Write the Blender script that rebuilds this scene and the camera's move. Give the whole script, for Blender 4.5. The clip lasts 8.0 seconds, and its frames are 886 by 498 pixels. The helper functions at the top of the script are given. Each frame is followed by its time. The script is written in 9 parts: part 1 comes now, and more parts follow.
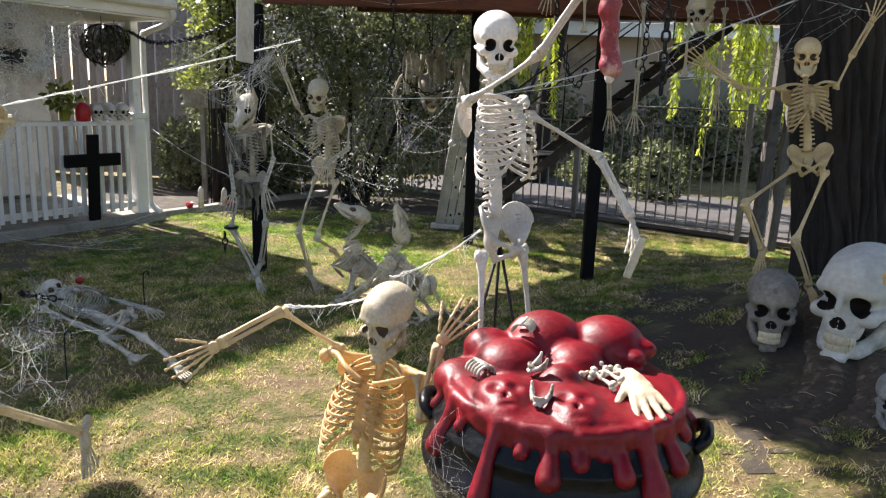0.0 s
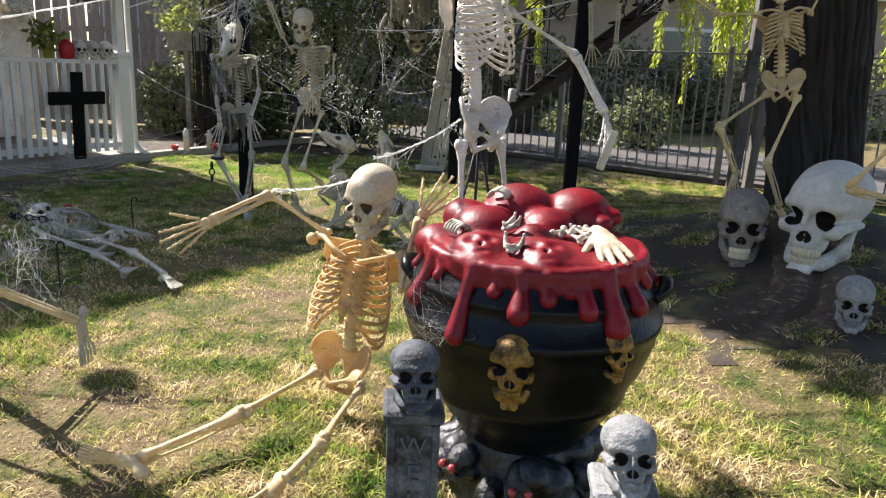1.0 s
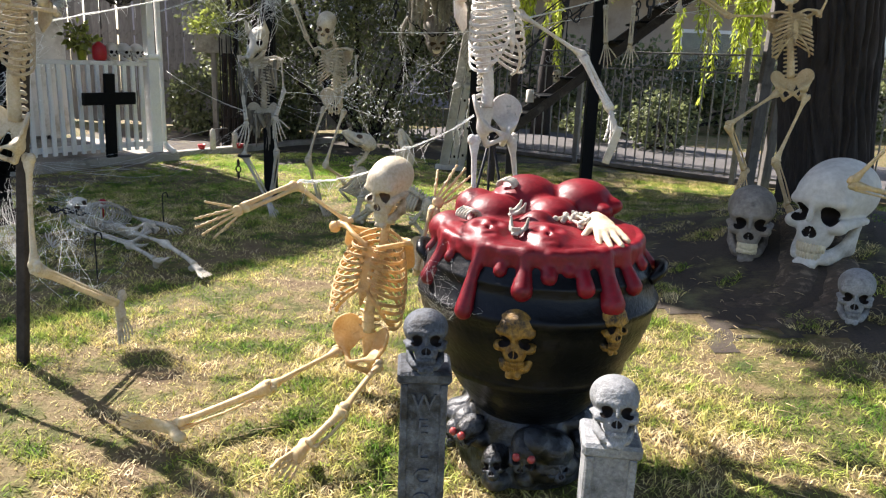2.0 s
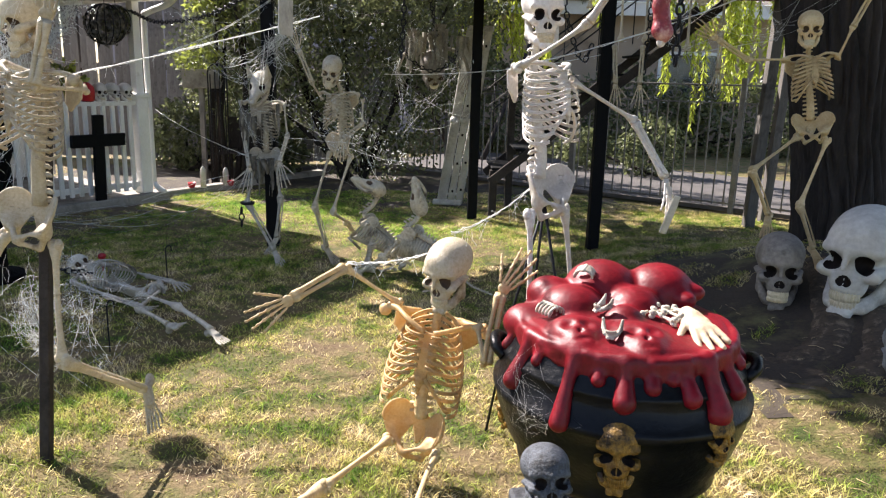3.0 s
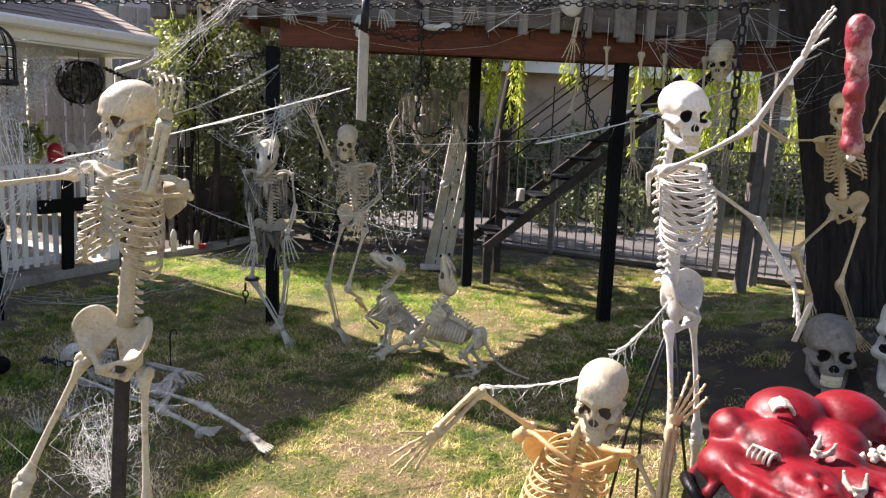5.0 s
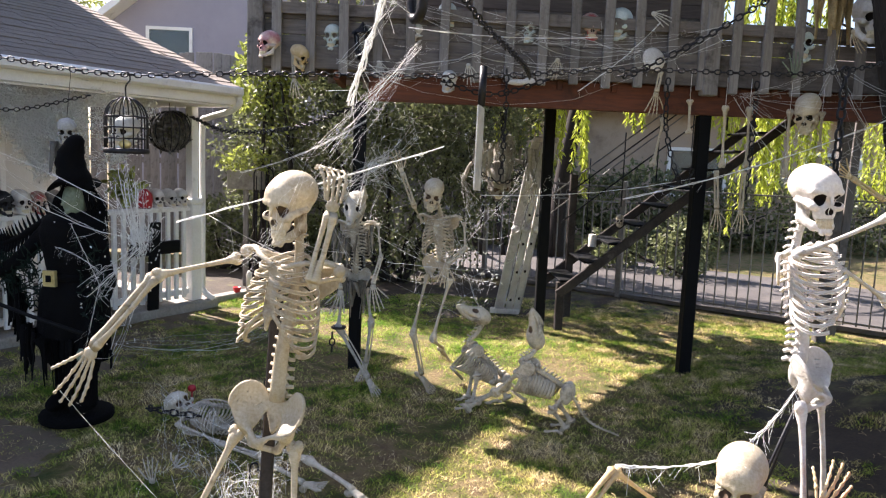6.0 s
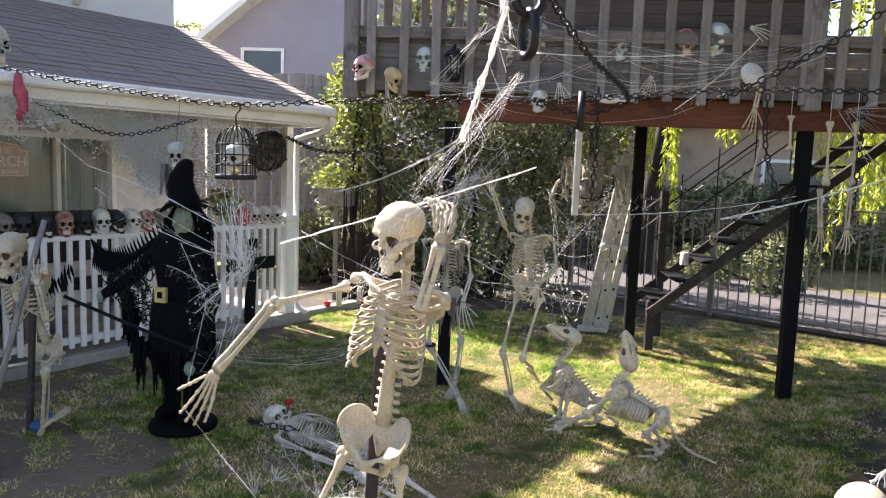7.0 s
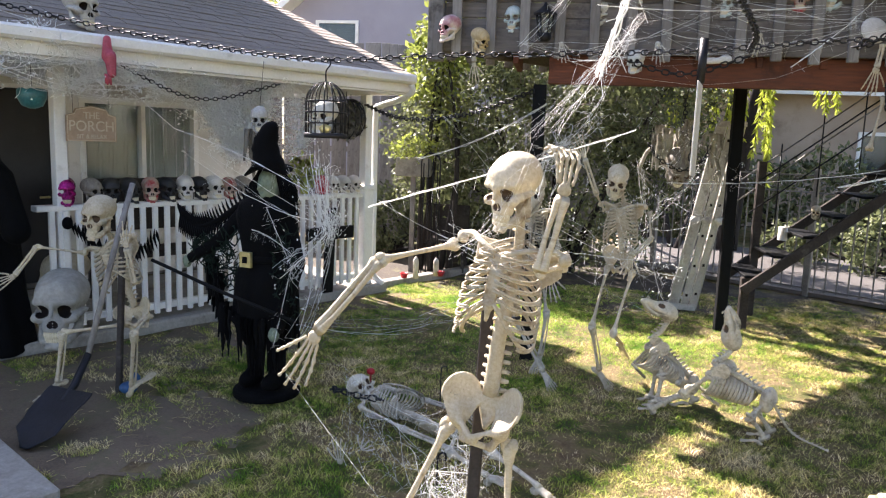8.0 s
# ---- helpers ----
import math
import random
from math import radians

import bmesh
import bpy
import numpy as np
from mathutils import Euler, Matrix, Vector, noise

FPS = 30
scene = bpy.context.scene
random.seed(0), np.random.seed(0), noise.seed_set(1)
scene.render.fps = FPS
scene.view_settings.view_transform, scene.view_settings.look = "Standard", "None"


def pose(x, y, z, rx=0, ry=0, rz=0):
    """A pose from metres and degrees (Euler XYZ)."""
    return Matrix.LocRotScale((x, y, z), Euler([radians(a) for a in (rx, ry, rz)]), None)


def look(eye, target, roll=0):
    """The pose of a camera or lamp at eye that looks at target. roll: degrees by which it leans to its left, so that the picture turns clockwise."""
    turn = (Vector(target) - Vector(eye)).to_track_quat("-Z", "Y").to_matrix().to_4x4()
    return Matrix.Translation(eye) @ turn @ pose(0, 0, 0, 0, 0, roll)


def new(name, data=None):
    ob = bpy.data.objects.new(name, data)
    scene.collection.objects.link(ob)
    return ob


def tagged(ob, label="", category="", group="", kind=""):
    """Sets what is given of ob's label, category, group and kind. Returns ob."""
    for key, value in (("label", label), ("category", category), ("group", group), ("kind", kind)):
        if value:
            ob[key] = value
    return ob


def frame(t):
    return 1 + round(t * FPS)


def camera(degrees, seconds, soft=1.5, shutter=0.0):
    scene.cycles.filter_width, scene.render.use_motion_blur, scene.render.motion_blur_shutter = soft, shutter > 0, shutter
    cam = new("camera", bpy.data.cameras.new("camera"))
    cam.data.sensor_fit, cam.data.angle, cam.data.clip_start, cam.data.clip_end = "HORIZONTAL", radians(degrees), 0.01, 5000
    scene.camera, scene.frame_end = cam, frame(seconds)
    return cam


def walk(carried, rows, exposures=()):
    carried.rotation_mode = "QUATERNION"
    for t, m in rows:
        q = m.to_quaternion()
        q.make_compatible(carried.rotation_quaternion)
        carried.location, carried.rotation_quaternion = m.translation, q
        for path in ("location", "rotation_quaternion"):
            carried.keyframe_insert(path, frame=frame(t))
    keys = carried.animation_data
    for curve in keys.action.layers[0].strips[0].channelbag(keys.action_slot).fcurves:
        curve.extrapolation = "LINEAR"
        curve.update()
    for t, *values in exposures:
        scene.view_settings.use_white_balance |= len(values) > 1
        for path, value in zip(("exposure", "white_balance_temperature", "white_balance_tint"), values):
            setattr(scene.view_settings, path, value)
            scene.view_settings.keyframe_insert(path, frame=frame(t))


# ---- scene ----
cam = camera(62.2, 8.0, 1.2)
PATH = [
    (0, (0.03, 0.119, 1.483), (0.018, 2.077, 1.076), 2.0),
    (0.5, (-0.014, 0.053, 1.371), (0.015, 1.998, 0.907), 2.0),
    (1, (0.056, -0.065, 1.249), (0.086, 1.872, 0.75), 2.4),
    (1.2, (0.102, -0.136, 1.207), (0.116, 1.796, 0.693), 2.5),
    (2.3, (0.053, -0.252, 1.287), (0.024, 1.689, 0.804), 2.3),
    (2.5, (-0.006, -0.207, 1.325), (-0.026, 1.736, 0.85), 2.1),
    (2.7, (-0.056, -0.147, 1.357), (-0.065, 1.798, 0.889), 2.0),
    (3, (-0.22, -0.058, 1.426), (-0.178, 1.89, 0.975), 1.5),
    (3.5, (-0.371, 0.047, 1.441), (-0.249, 1.998, 1.017), 1.2),
    (4, (-0.505, 0.197, 1.452), (-0.301, 2.146, 1.055), 1.5),
    (4.2, (-0.568, 0.26, 1.48), (-0.338, 2.209, 1.099), 1.7),
    (5.3, (-1.031, 0.275, 1.624), (-0.809, 2.24, 1.325), 2.6),
    (5.5, (-1.112, 0.261, 1.66), (-0.921, 2.232, 1.378), 2.5),
    (6, (-1.203, 0.25, 1.739), (-1.089, 2.232, 1.49), 2.3),
    (6.5, (-1.245, 0.235, 1.79), (-1.231, 2.223, 1.567), 2.1),
    (7, (-1.28, 0.222, 1.794), (-1.385, 2.207, 1.569), 1.9),
    (7.5, (-1.344, 0.251, 1.761), (-1.553, 2.225, 1.514), 2.0),
    (8, (-1.43, 0.399, 1.705), (-1.713, 2.357, 1.412), 2.0),
]
walk(cam, [(t, look(eye, target, roll)) for t, eye, target, roll in PATH],
     exposures=[(0, 1.55, 6500, 15), (1, 1.48, 6500, 15), (2.3, 1.7, 6500, 15), (3, 1.58, 6500, 17), (4, 1.58, 6600, 20), (5.5, 1.75, 6600, 21), (6.5, 2.0, 6600, 21), (8, 2.27, 6620, 20)])

# ---- world and sun ----
SUN_TO = Vector((0.74, -0.67, -0.98)).normalized()
world = bpy.data.worlds.new("sky")
scene.world = world
world.use_nodes = True
wn = world.node_tree.nodes
sky = wn.new("ShaderNodeTexSky")
sky.sky_type = "NISHITA"
sky.sun_disc = False
sky.sun_elevation = radians(44.5)
sky.sun_rotation = math.atan2(-SUN_TO.x, -SUN_TO.y)
wn["Background"].inputs["Strength"].default_value = 0.09
world.node_tree.links.new(sky.outputs[0], wn["Background"].inputs["Color"])
sun = new("sun", bpy.data.lights.new("sun", "SUN"))
sun.data.energy, sun.data.angle, sun.data.color = 5.0, radians(0.55), (1.0, 0.945, 0.86)
sun.matrix_basis = look((-8, 8, 12), Vector((-8, 8, 12)) + SUN_TO)

# ---- materials ----


def srgb(h):
    v = [int(h[i:i + 2], 16) / 255 for i in (0, 2, 4)]
    return tuple(c / 12.92 if c < 0.04045 else ((c + 0.055) / 1.055) ** 2.4 for c in v) + (1,)


def material(name, light, dark, rough=0.7, scale=6.0, fine=60.0, bump=0.15, metal=0.0, dirt=None, dirt_scale=2.5,
             dirt_at=0.58, vary=0.12, stretch=(1, 1, 1), coat=0.0, transmit=0.0, island=False):
    """A two-scale mottled surface: two tones, grain, bump and optional dirt patches, varied from object to object."""
    m = bpy.data.materials.new(name)
    m.use_nodes = True
    n, l = m.node_tree.nodes, m.node_tree.links
    b = n["Principled BSDF"]
    tc = n.new("ShaderNodeTexCoord")
    mp = n.new("ShaderNodeMapping")
    mp.inputs["Scale"].default_value = stretch
    l.new(tc.outputs["Object"], mp.inputs["Vector"])
    big, small = n.new("ShaderNodeTexNoise"), n.new("ShaderNodeTexNoise")
    for t, s, d in ((big, scale, 5), (small, fine, 4)):
        t.inputs["Scale"].default_value, t.inputs["Detail"].default_value = s, d
        t.inputs["Roughness"].default_value = 0.65
        l.new(mp.outputs[0], t.inputs["Vector"])
    ramp = n.new("ShaderNodeValToRGB")
    ramp.color_ramp.elements[0].position, ramp.color_ramp.elements[1].position = 0.34, 0.66
    ramp.color_ramp.elements[0].color, ramp.color_ramp.elements[1].color = dark, light
    mix = n.new("ShaderNodeMath")
    mix.operation = "MULTIPLY_ADD"
    mix.inputs[1].default_value = 0.45
    l.new(small.outputs[0], mix.inputs[0])
    half = n.new("ShaderNodeMath")
    half.operation = "MULTIPLY"
    half.inputs[1].default_value = 0.55
    l.new(big.outputs[0], half.inputs[0])
    l.new(half.outputs[0], mix.inputs[2])
    l.new(mix.outputs[0], ramp.inputs[0])
    col = ramp.outputs[0]
    if dirt:
        dn = n.new("ShaderNodeTexNoise")
        dn.inputs["Scale"].default_value, dn.inputs["Detail"].default_value = dirt_scale, 8
        dn.inputs["Roughness"].default_value = 0.7
        l.new(tc.outputs["Object"], dn.inputs["Vector"])
        dr = n.new("ShaderNodeMapRange")
        dr.inputs["From Min"].default_value, dr.inputs["From Max"].default_value = dirt_at - 0.07, dirt_at + 0.1
        l.new(dn.outputs[0], dr.inputs["Value"])
        dm = n.new("ShaderNodeMix")
        dm.data_type = "RGBA"
        l.new(dr.outputs[0], dm.inputs["Factor"])
        l.new(col, dm.inputs["A"])
        dm.inputs["B"].default_value = dirt
        col = dm.outputs["Result"]
    if vary:
        if island:
            src = n.new("ShaderNodeNewGeometry").outputs["Random Per Island"]
        else:
            src = n.new("ShaderNodeObjectInfo").outputs["Random"]
        vr = n.new("ShaderNodeMapRange")
        vr.inputs["To Min"].default_value, vr.inputs["To Max"].default_value = 1 - vary * 1.4, 1 + vary * 0.8
        l.new(src, vr.inputs["Value"])
        hs = n.new("ShaderNodeHueSaturation")
        l.new(vr.outputs[0], hs.inputs["Value"])
        l.new(col, hs.inputs["Color"])
        col = hs.outputs[0]
    l.new(col, b.inputs["Base Color"])
    b.inputs["Metallic"].default_value = metal
    rr = n.new("ShaderNodeMapRange")
    rr.inputs["To Min"].default_value, rr.inputs["To Max"].default_value = max(0.03, rough - 0.15), min(1, rough + 0.15)
    l.new(small.outputs[0], rr.inputs["Value"])
    l.new(rr.outputs[0], b.inputs["Roughness"])
    b.inputs["Coat Weight"].default_value = coat
    if bump:
        bp = n.new("ShaderNodeBump")
        bp.inputs["Strength"].default_value, bp.inputs["Distance"].default_value = min(1.0, bump * 2), 0.01
        l.new(mix.outputs[0], bp.inputs["Height"])
        l.new(bp.outputs[0], b.inputs["Normal"])
    if transmit:
        tr = n.new("ShaderNodeBsdfTranslucent")
        l.new(col, tr.inputs["Color"])
        ms = n.new("ShaderNodeMixShader")
        ms.inputs[0].default_value = transmit
        l.new(b.outputs[0], ms.inputs[1])
        l.new(tr.outputs[0], ms.inputs[2])
        l.new(ms.outputs[0], n["Material Output"].inputs["Surface"])
    return m


def clear_glass(name, tint, rough=0.03):
    m = bpy.data.materials.new(name)
    m.use_nodes = True
    b = m.node_tree.nodes["Principled BSDF"]
    b.inputs["Base Color"].default_value = tint
    b.inputs["Roughness"].default_value = rough
    b.inputs["Transmission Weight"].default_value = 0.9
    b.inputs["IOR"].default_value = 1.45
    return m


BONE = material("aged_bone_plastic", srgb("dcd1b9"), srgb("b3a283"), 0.55, 9, 90, 0.25, dirt=srgb("7b6242"), dirt_scale=8, dirt_at=0.62, transmit=0.12)
BONE_WARM = material("tan_bone_plastic", srgb("ecd9ae"), srgb("c9a873"), 0.5, 9, 90, 0.2, dirt=srgb("7d5c34"), dirt_scale=7, dirt_at=0.66, transmit=0.2)
BONE_WHITE = material("white_bone_plastic", srgb("e6e2dc"), srgb("bdb5ac"), 0.5, 9, 90, 0.2, dirt=srgb("9c8f7c"), dirt_scale=7, dirt_at=0.7, transmit=0.1)
BONE_GREY = material("weathered_grey_bone", srgb("cfc8b8"), srgb("a39a88"), 0.7, 9, 90, 0.25, dirt=srgb("564c3e"), dirt_scale=6, dirt_at=0.6)
STONE = material("grey_carved_stone_resin", srgb("a2a3a3"), srgb("5f6163"), 0.75, 9, 120, 0.5, dirt=srgb("3b3d40"), dirt_scale=6, dirt_at=0.58)
STONE_DARK = material("dark_carved_stone_resin", srgb("727983"), srgb("24272d"), 0.62, 11, 120, 0.8, dirt=srgb("181a1e"), dirt_scale=10, dirt_at=0.52)
SKULL_DARK = material("grey_brown_skull_paint", srgb("a39b91"), srgb("6d655d"), 0.65, 8, 70, 0.35, dirt=srgb("37302b"), dirt_scale=5, dirt_at=0.56)
SKULL_WHITE = material("chalky_white_skull_paint", srgb("dcdad3"), srgb("aeaba2"), 0.7, 6, 70, 0.4, dirt=srgb("77736a"), dirt_scale=4, dirt_at=0.62)
SKULL_DARK_WHITE = material("grey_white_skull_paint", srgb("b9b6ae"), srgb("8b877f"), 0.7, 6, 70, 0.4, dirt=srgb("5f5a52"), dirt_scale=4, dirt_at=0.6)
# Real paint on painted props; on hollow plastic skulls it stands for socket shade.
SOCKET = material("dark_hollow_paint_and_shade", srgb("2b2320"), srgb("120f0e"), 0.8, 8, 60, 0.1, vary=0)
# Brown inside tan skulls imitates shade; the plastic itself is one tan tone.
SOCKET_TAN = material("brown_socket_shade", srgb("6d5640"), srgb("382a1e"), 0.8, 8, 60, 0.1, vary=0)
# Amber tint stands for sunlight glowing through the ribs and pelvis.
BONE_BACKLIT = material("amber_backlit_bone_plastic", srgb("f0d7a4"), srgb("d6ad70"), 0.5, 9, 90, 0.15, dirt=srgb("94682f"), dirt_scale=7, dirt_at=0.66, transmit=0.4)
TOOTH = material("ivory_teeth", srgb("e6dcc3"), srgb("b8a884"), 0.4, 20, 100, 0.1)
GOLD = material("gold_painted_resin", srgb("bf9440"), srgb("5d3d12"), 0.36, 14, 90, 0.6, metal=0.3, dirt=srgb("1d1107"), dirt_scale=13, dirt_at=0.53)
POT = material("black_glazed_pot", srgb("121316"), srgb("070708"), 0.36, 5, 60, 0.3, dirt=srgb("565d64"), dirt_scale=13, dirt_at=0.72, coat=0.1)
BLOOD = material("red_resin_brew", srgb("820f1e"), srgb("560810"), 0.46, 6, 80, 0.15, dirt=srgb("520710"), dirt_scale=4, dirt_at=0.55)
BLOOD.node_tree.nodes["Principled BSDF"].inputs["Specular IOR Level"].default_value = 0.32
BLOOD_DARK = material("dark_red_drips", srgb("a5131f"), srgb("6d0a12"), 0.3, 5, 60, 0.1, coat=0.1)
ROCK = material("silver_black_base_resin", srgb("6b727c"), srgb("030304"), 0.4, 12, 50, 0.6, vary=0, dirt=srgb("040405"), dirt_scale=12, dirt_at=0.44)
FLESH = material("pale_rubber_skin", srgb("e0cbae"), srgb("c4a683"), 0.55, 12, 80, 0.2, dirt=srgb("a3262a"), dirt_scale=14, dirt_at=0.66)
BLACK_POST = material("black_painted_wood", srgb("131416"), srgb("08090a"), 0.75, 5, 60, 0.3, stretch=(1, 1, 0.2), dirt=srgb("5a5a5c"), dirt_scale=5, dirt_at=0.7)
WOOD_GREY = material("weathered_grey_wood", srgb("9a9590"), srgb("655f5b"), 0.85, 5, 50, 0.5, stretch=(1, 1, 0.12), dirt=srgb("3d3835"), dirt_scale=4, dirt_at=0.6, vary=0.2)
WOOD_GREY_X = material("weathered_grey_boards", srgb("7d7671"), srgb("4b4542"), 0.85, 5, 50, 0.5, stretch=(0.12, 1, 1), dirt=srgb("37322f"), dirt_scale=3, dirt_at=0.58, vary=0.2)
WOOD_RED = material("red_brown_stained_joist", srgb("744029"), srgb("381b10"), 0.75, 5, 50, 0.4, stretch=(0.12, 1, 1), dirt=srgb("34180d"), dirt_scale=3, dirt_at=0.6, vary=0.2)
WOOD_STAIR = material("dark_stained_stringer", srgb("4b4541"), srgb("2b2725"), 0.8, 5, 50, 0.4, dirt=srgb("6b645e"), dirt_scale=4, dirt_at=0.65)
POST_GREY = material("grey_weathered_post", srgb("77726d"), srgb("4c4845"), 0.8, 5, 50, 0.4, stretch=(1, 1, 0.15), dirt=srgb("3a3633"), dirt_scale=4, dirt_at=0.6)
WHITE_PAINT = material("white_painted_wood", srgb("f0efec"), srgb("dcdad5"), 0.55, 3, 60, 0.2, dirt=srgb("9b958b"), dirt_scale=2.5, dirt_at=0.66, vary=0.06)
ALU = material("chalky_aluminium", srgb("dedbd4"), srgb("b3afa8"), 0.5, 6, 60, 0.2, metal=0.2, dirt=srgb("77726a"), dirt_scale=4, dirt_at=0.6)
IRON = material("grey_wrought_iron", srgb("928f8b"), srgb("5f5c59"), 0.45, 6, 80, 0.2, metal=0.3, vary=0.1)
BLACK_IRON = material("black_iron", srgb("24242a"), srgb("101013"), 0.5, 8, 80, 0.2, metal=0.4)
CONCRETE = material("stained_concrete", srgb("a9a49b"), srgb("7f7a72"), 0.9, 2, 40, 0.3, dirt=srgb("5f594f"), dirt_scale=1.6, dirt_at=0.58, vary=0.05)
STUCCO = material("beige_stucco", srgb("ece9e4"), srgb("dbd7d0"), 0.95, 1.5, 90, 0.4, dirt=srgb("847963"), dirt_scale=0.9, dirt_at=0.6)
STUCCO_LILAC = material("grey_lilac_stucco", srgb("a7a3ad"), srgb("94909b"), 0.95, 0.8, 60, 0.3, dirt=srgb("8d8890"), dirt_scale=0.5, dirt_at=0.6)
STUCCO_TAN = material("tan_stucco", srgb("b9a693"), srgb("9f8d7b"), 0.95, 0.8, 60, 0.3, dirt=srgb("7c6a59"), dirt_scale=0.6, dirt_at=0.6)
SHINGLE = material("grey_brown_asphalt_shingle", srgb("978c80"), srgb("6a6058"), 0.95, 3, 120, 0.8, dirt=srgb("7d7064"), dirt_scale=1.2, dirt_at=0.62, vary=0.28, island=True)
BARK = material("dark_furrowed_bark", srgb("3d3531"), srgb("0f0c0a"), 0.95, 9, 50, 1.0, stretch=(1, 1, 0.22), dirt=srgb("4a413a"), dirt_scale=7, dirt_at=0.68)
LEAF = material("dark_green_leaf", srgb("8b9263"), srgb("474f37"), 0.45, 2, 20, 0.1, vary=0.4, island=True, transmit=0.45)
# Lets little light through, so the added unseen crown shades densely.
LEAF_UNSEEN_CROWN = material("unseen_shade_crown_leaf", srgb("6f7850"), srgb("3a422c"), 0.5, 2, 20, 0.1, vary=0.4, island=True, transmit=0.12)
LEAF_LIGHT = material("bright_green_leaf", srgb("b4bd62"), srgb("7a873c"), 0.5, 2, 20, 0.1, vary=0.4, island=True, transmit=0.42)
TWIG = material("grey_bare_twig", srgb("8f887c"), srgb("5a544b"), 0.9, 8, 60, 0.2, island=True, vary=0.3)
WILLOW = material("yellow_green_willow_leaf", srgb("cfd85c"), srgb("a3b03c"), 0.5, 2, 20, 0.1, vary=0.3, island=True, transmit=0.55)
CLOTH_BLACK = material("black_velvet_cloth", srgb("070709"), srgb("030304"), 0.95, 7, 120, 0.4, vary=0.05)
CLOTH_GREEN = material("dark_green_net_cloth", srgb("26352c"), srgb("0f1814"), 0.9, 9, 120, 0.5)
WITCH_SKIN = material("grey_green_rubber", srgb("8f9c85"), srgb("5a6653"), 0.6, 9, 60, 0.3)
BRASS = material("pale_brass", srgb("dccf96"), srgb("a3935c"), 0.35, 10, 60, 0.2, metal=0.5)
RAG = material("grey_tattered_rag", srgb("8f8a80"), srgb("57524a"), 0.95, 10, 90, 0.5, dirt=srgb("37332d"), dirt_scale=6, dirt_at=0.55)
RAG_PALE = material("bleached_tangled_rag", srgb("b8b2a4"), srgb("7e786c"), 0.95, 10, 90, 0.5, dirt=srgb("57514a"), dirt_scale=8, dirt_at=0.58)
RAG_TAN = material("tan_shredded_cloth", srgb("c9b387"), srgb("8f7a50"), 0.95, 10, 90, 0.5, transmit=0.2)
WEB = material("white_cobweb_fibre", srgb("fdfdfb"), srgb("f0f0ec"), 0.7, 10, 60, 0.0, transmit=0.4, vary=0.05)
PINK_RUBBER = material("pink_red_rubber", srgb("c25567"), srgb("8d2f40"), 0.5, 12, 60, 0.2)
RED_FLESH = material("red_stained_rubber", srgb("a33a44"), srgb("6d1620"), 0.45, 14, 60, 0.3, dirt=srgb("d8b8ac"), dirt_scale=9, dirt_at=0.56)
RED_PLASTIC = material("red_plastic", srgb("c0202c"), srgb("8d141d"), 0.4, 10, 60, 0.1)
PINK = material("pink_painted_skull", srgb("d9a5a6"), srgb("b06c72"), 0.6, 9, 60, 0.2, dirt=srgb("e2d8cb"), dirt_scale=5, dirt_at=0.5)
MAGENTA = material("magenta_foil_skull", srgb("c21c8a"), srgb("6f0f55"), 0.25, 12, 60, 0.3, metal=0.6)
BLUEWHITE = material("pale_blue_white_plaster", srgb("d3dcda"), srgb("9fb0ad"), 0.7, 9, 60, 0.3, dirt=srgb("77827f"), dirt_scale=5, dirt_at=0.62)
TEAL = material("teal_glazed_pot", srgb("3f7f86"), srgb("23545b"), 0.35, 7, 60, 0.1)
GRAVEL = material("pale_gravel_drive", srgb("6f6861"), srgb("4b4540"), 0.95, 3, 60, 0.8)
ASPHALT = material("worn_grey_asphalt", srgb("565250"), srgb("3d3a38"), 0.95, 3, 60, 0.8, dirt=srgb("66605a"), dirt_scale=1.3, dirt_at=0.62)
PLANK_DARK = material("dark_grey_brown_boards", srgb("6b605a"), srgb("443c38"), 0.8, 5, 50, 0.4, stretch=(0.12, 1, 1), vary=0.25)
SIGN = material("aged_brown_sign_board", srgb("b39c88"), srgb("8c7563"), 0.7, 6, 60, 0.2)
SIGN_INK = material("cream_sign_paint", srgb("e3d7c3"), srgb("c6b8a2"), 0.7, 10, 60, 0.1)
DOOR_DARK = material("dark_door_paint", srgb("2d2b2d"), srgb("1b1a1c"), 0.5, 4, 50, 0.2)
ROOM = material("dim_interior_plaster", srgb("8e8a84"), srgb("6f6b66"), 0.9, 2, 40, 0.1)
for shy in (POT, CLOTH_BLACK, CLOTH_GREEN, BLACK_POST, SOCKET, WOOD_STAIR):
    shy.node_tree.nodes["Principled BSDF"].inputs["Specular IOR Level"].default_value = 0.15
GLASS = clear_glass("window_glass", (0.86, 0.92, 0.92, 1))
BLUE = material("faded_blue_plastic", srgb("2f5f8d"), srgb("1d3f63"), 0.5, 8, 60, 0.1)

# ---- mesh building ----


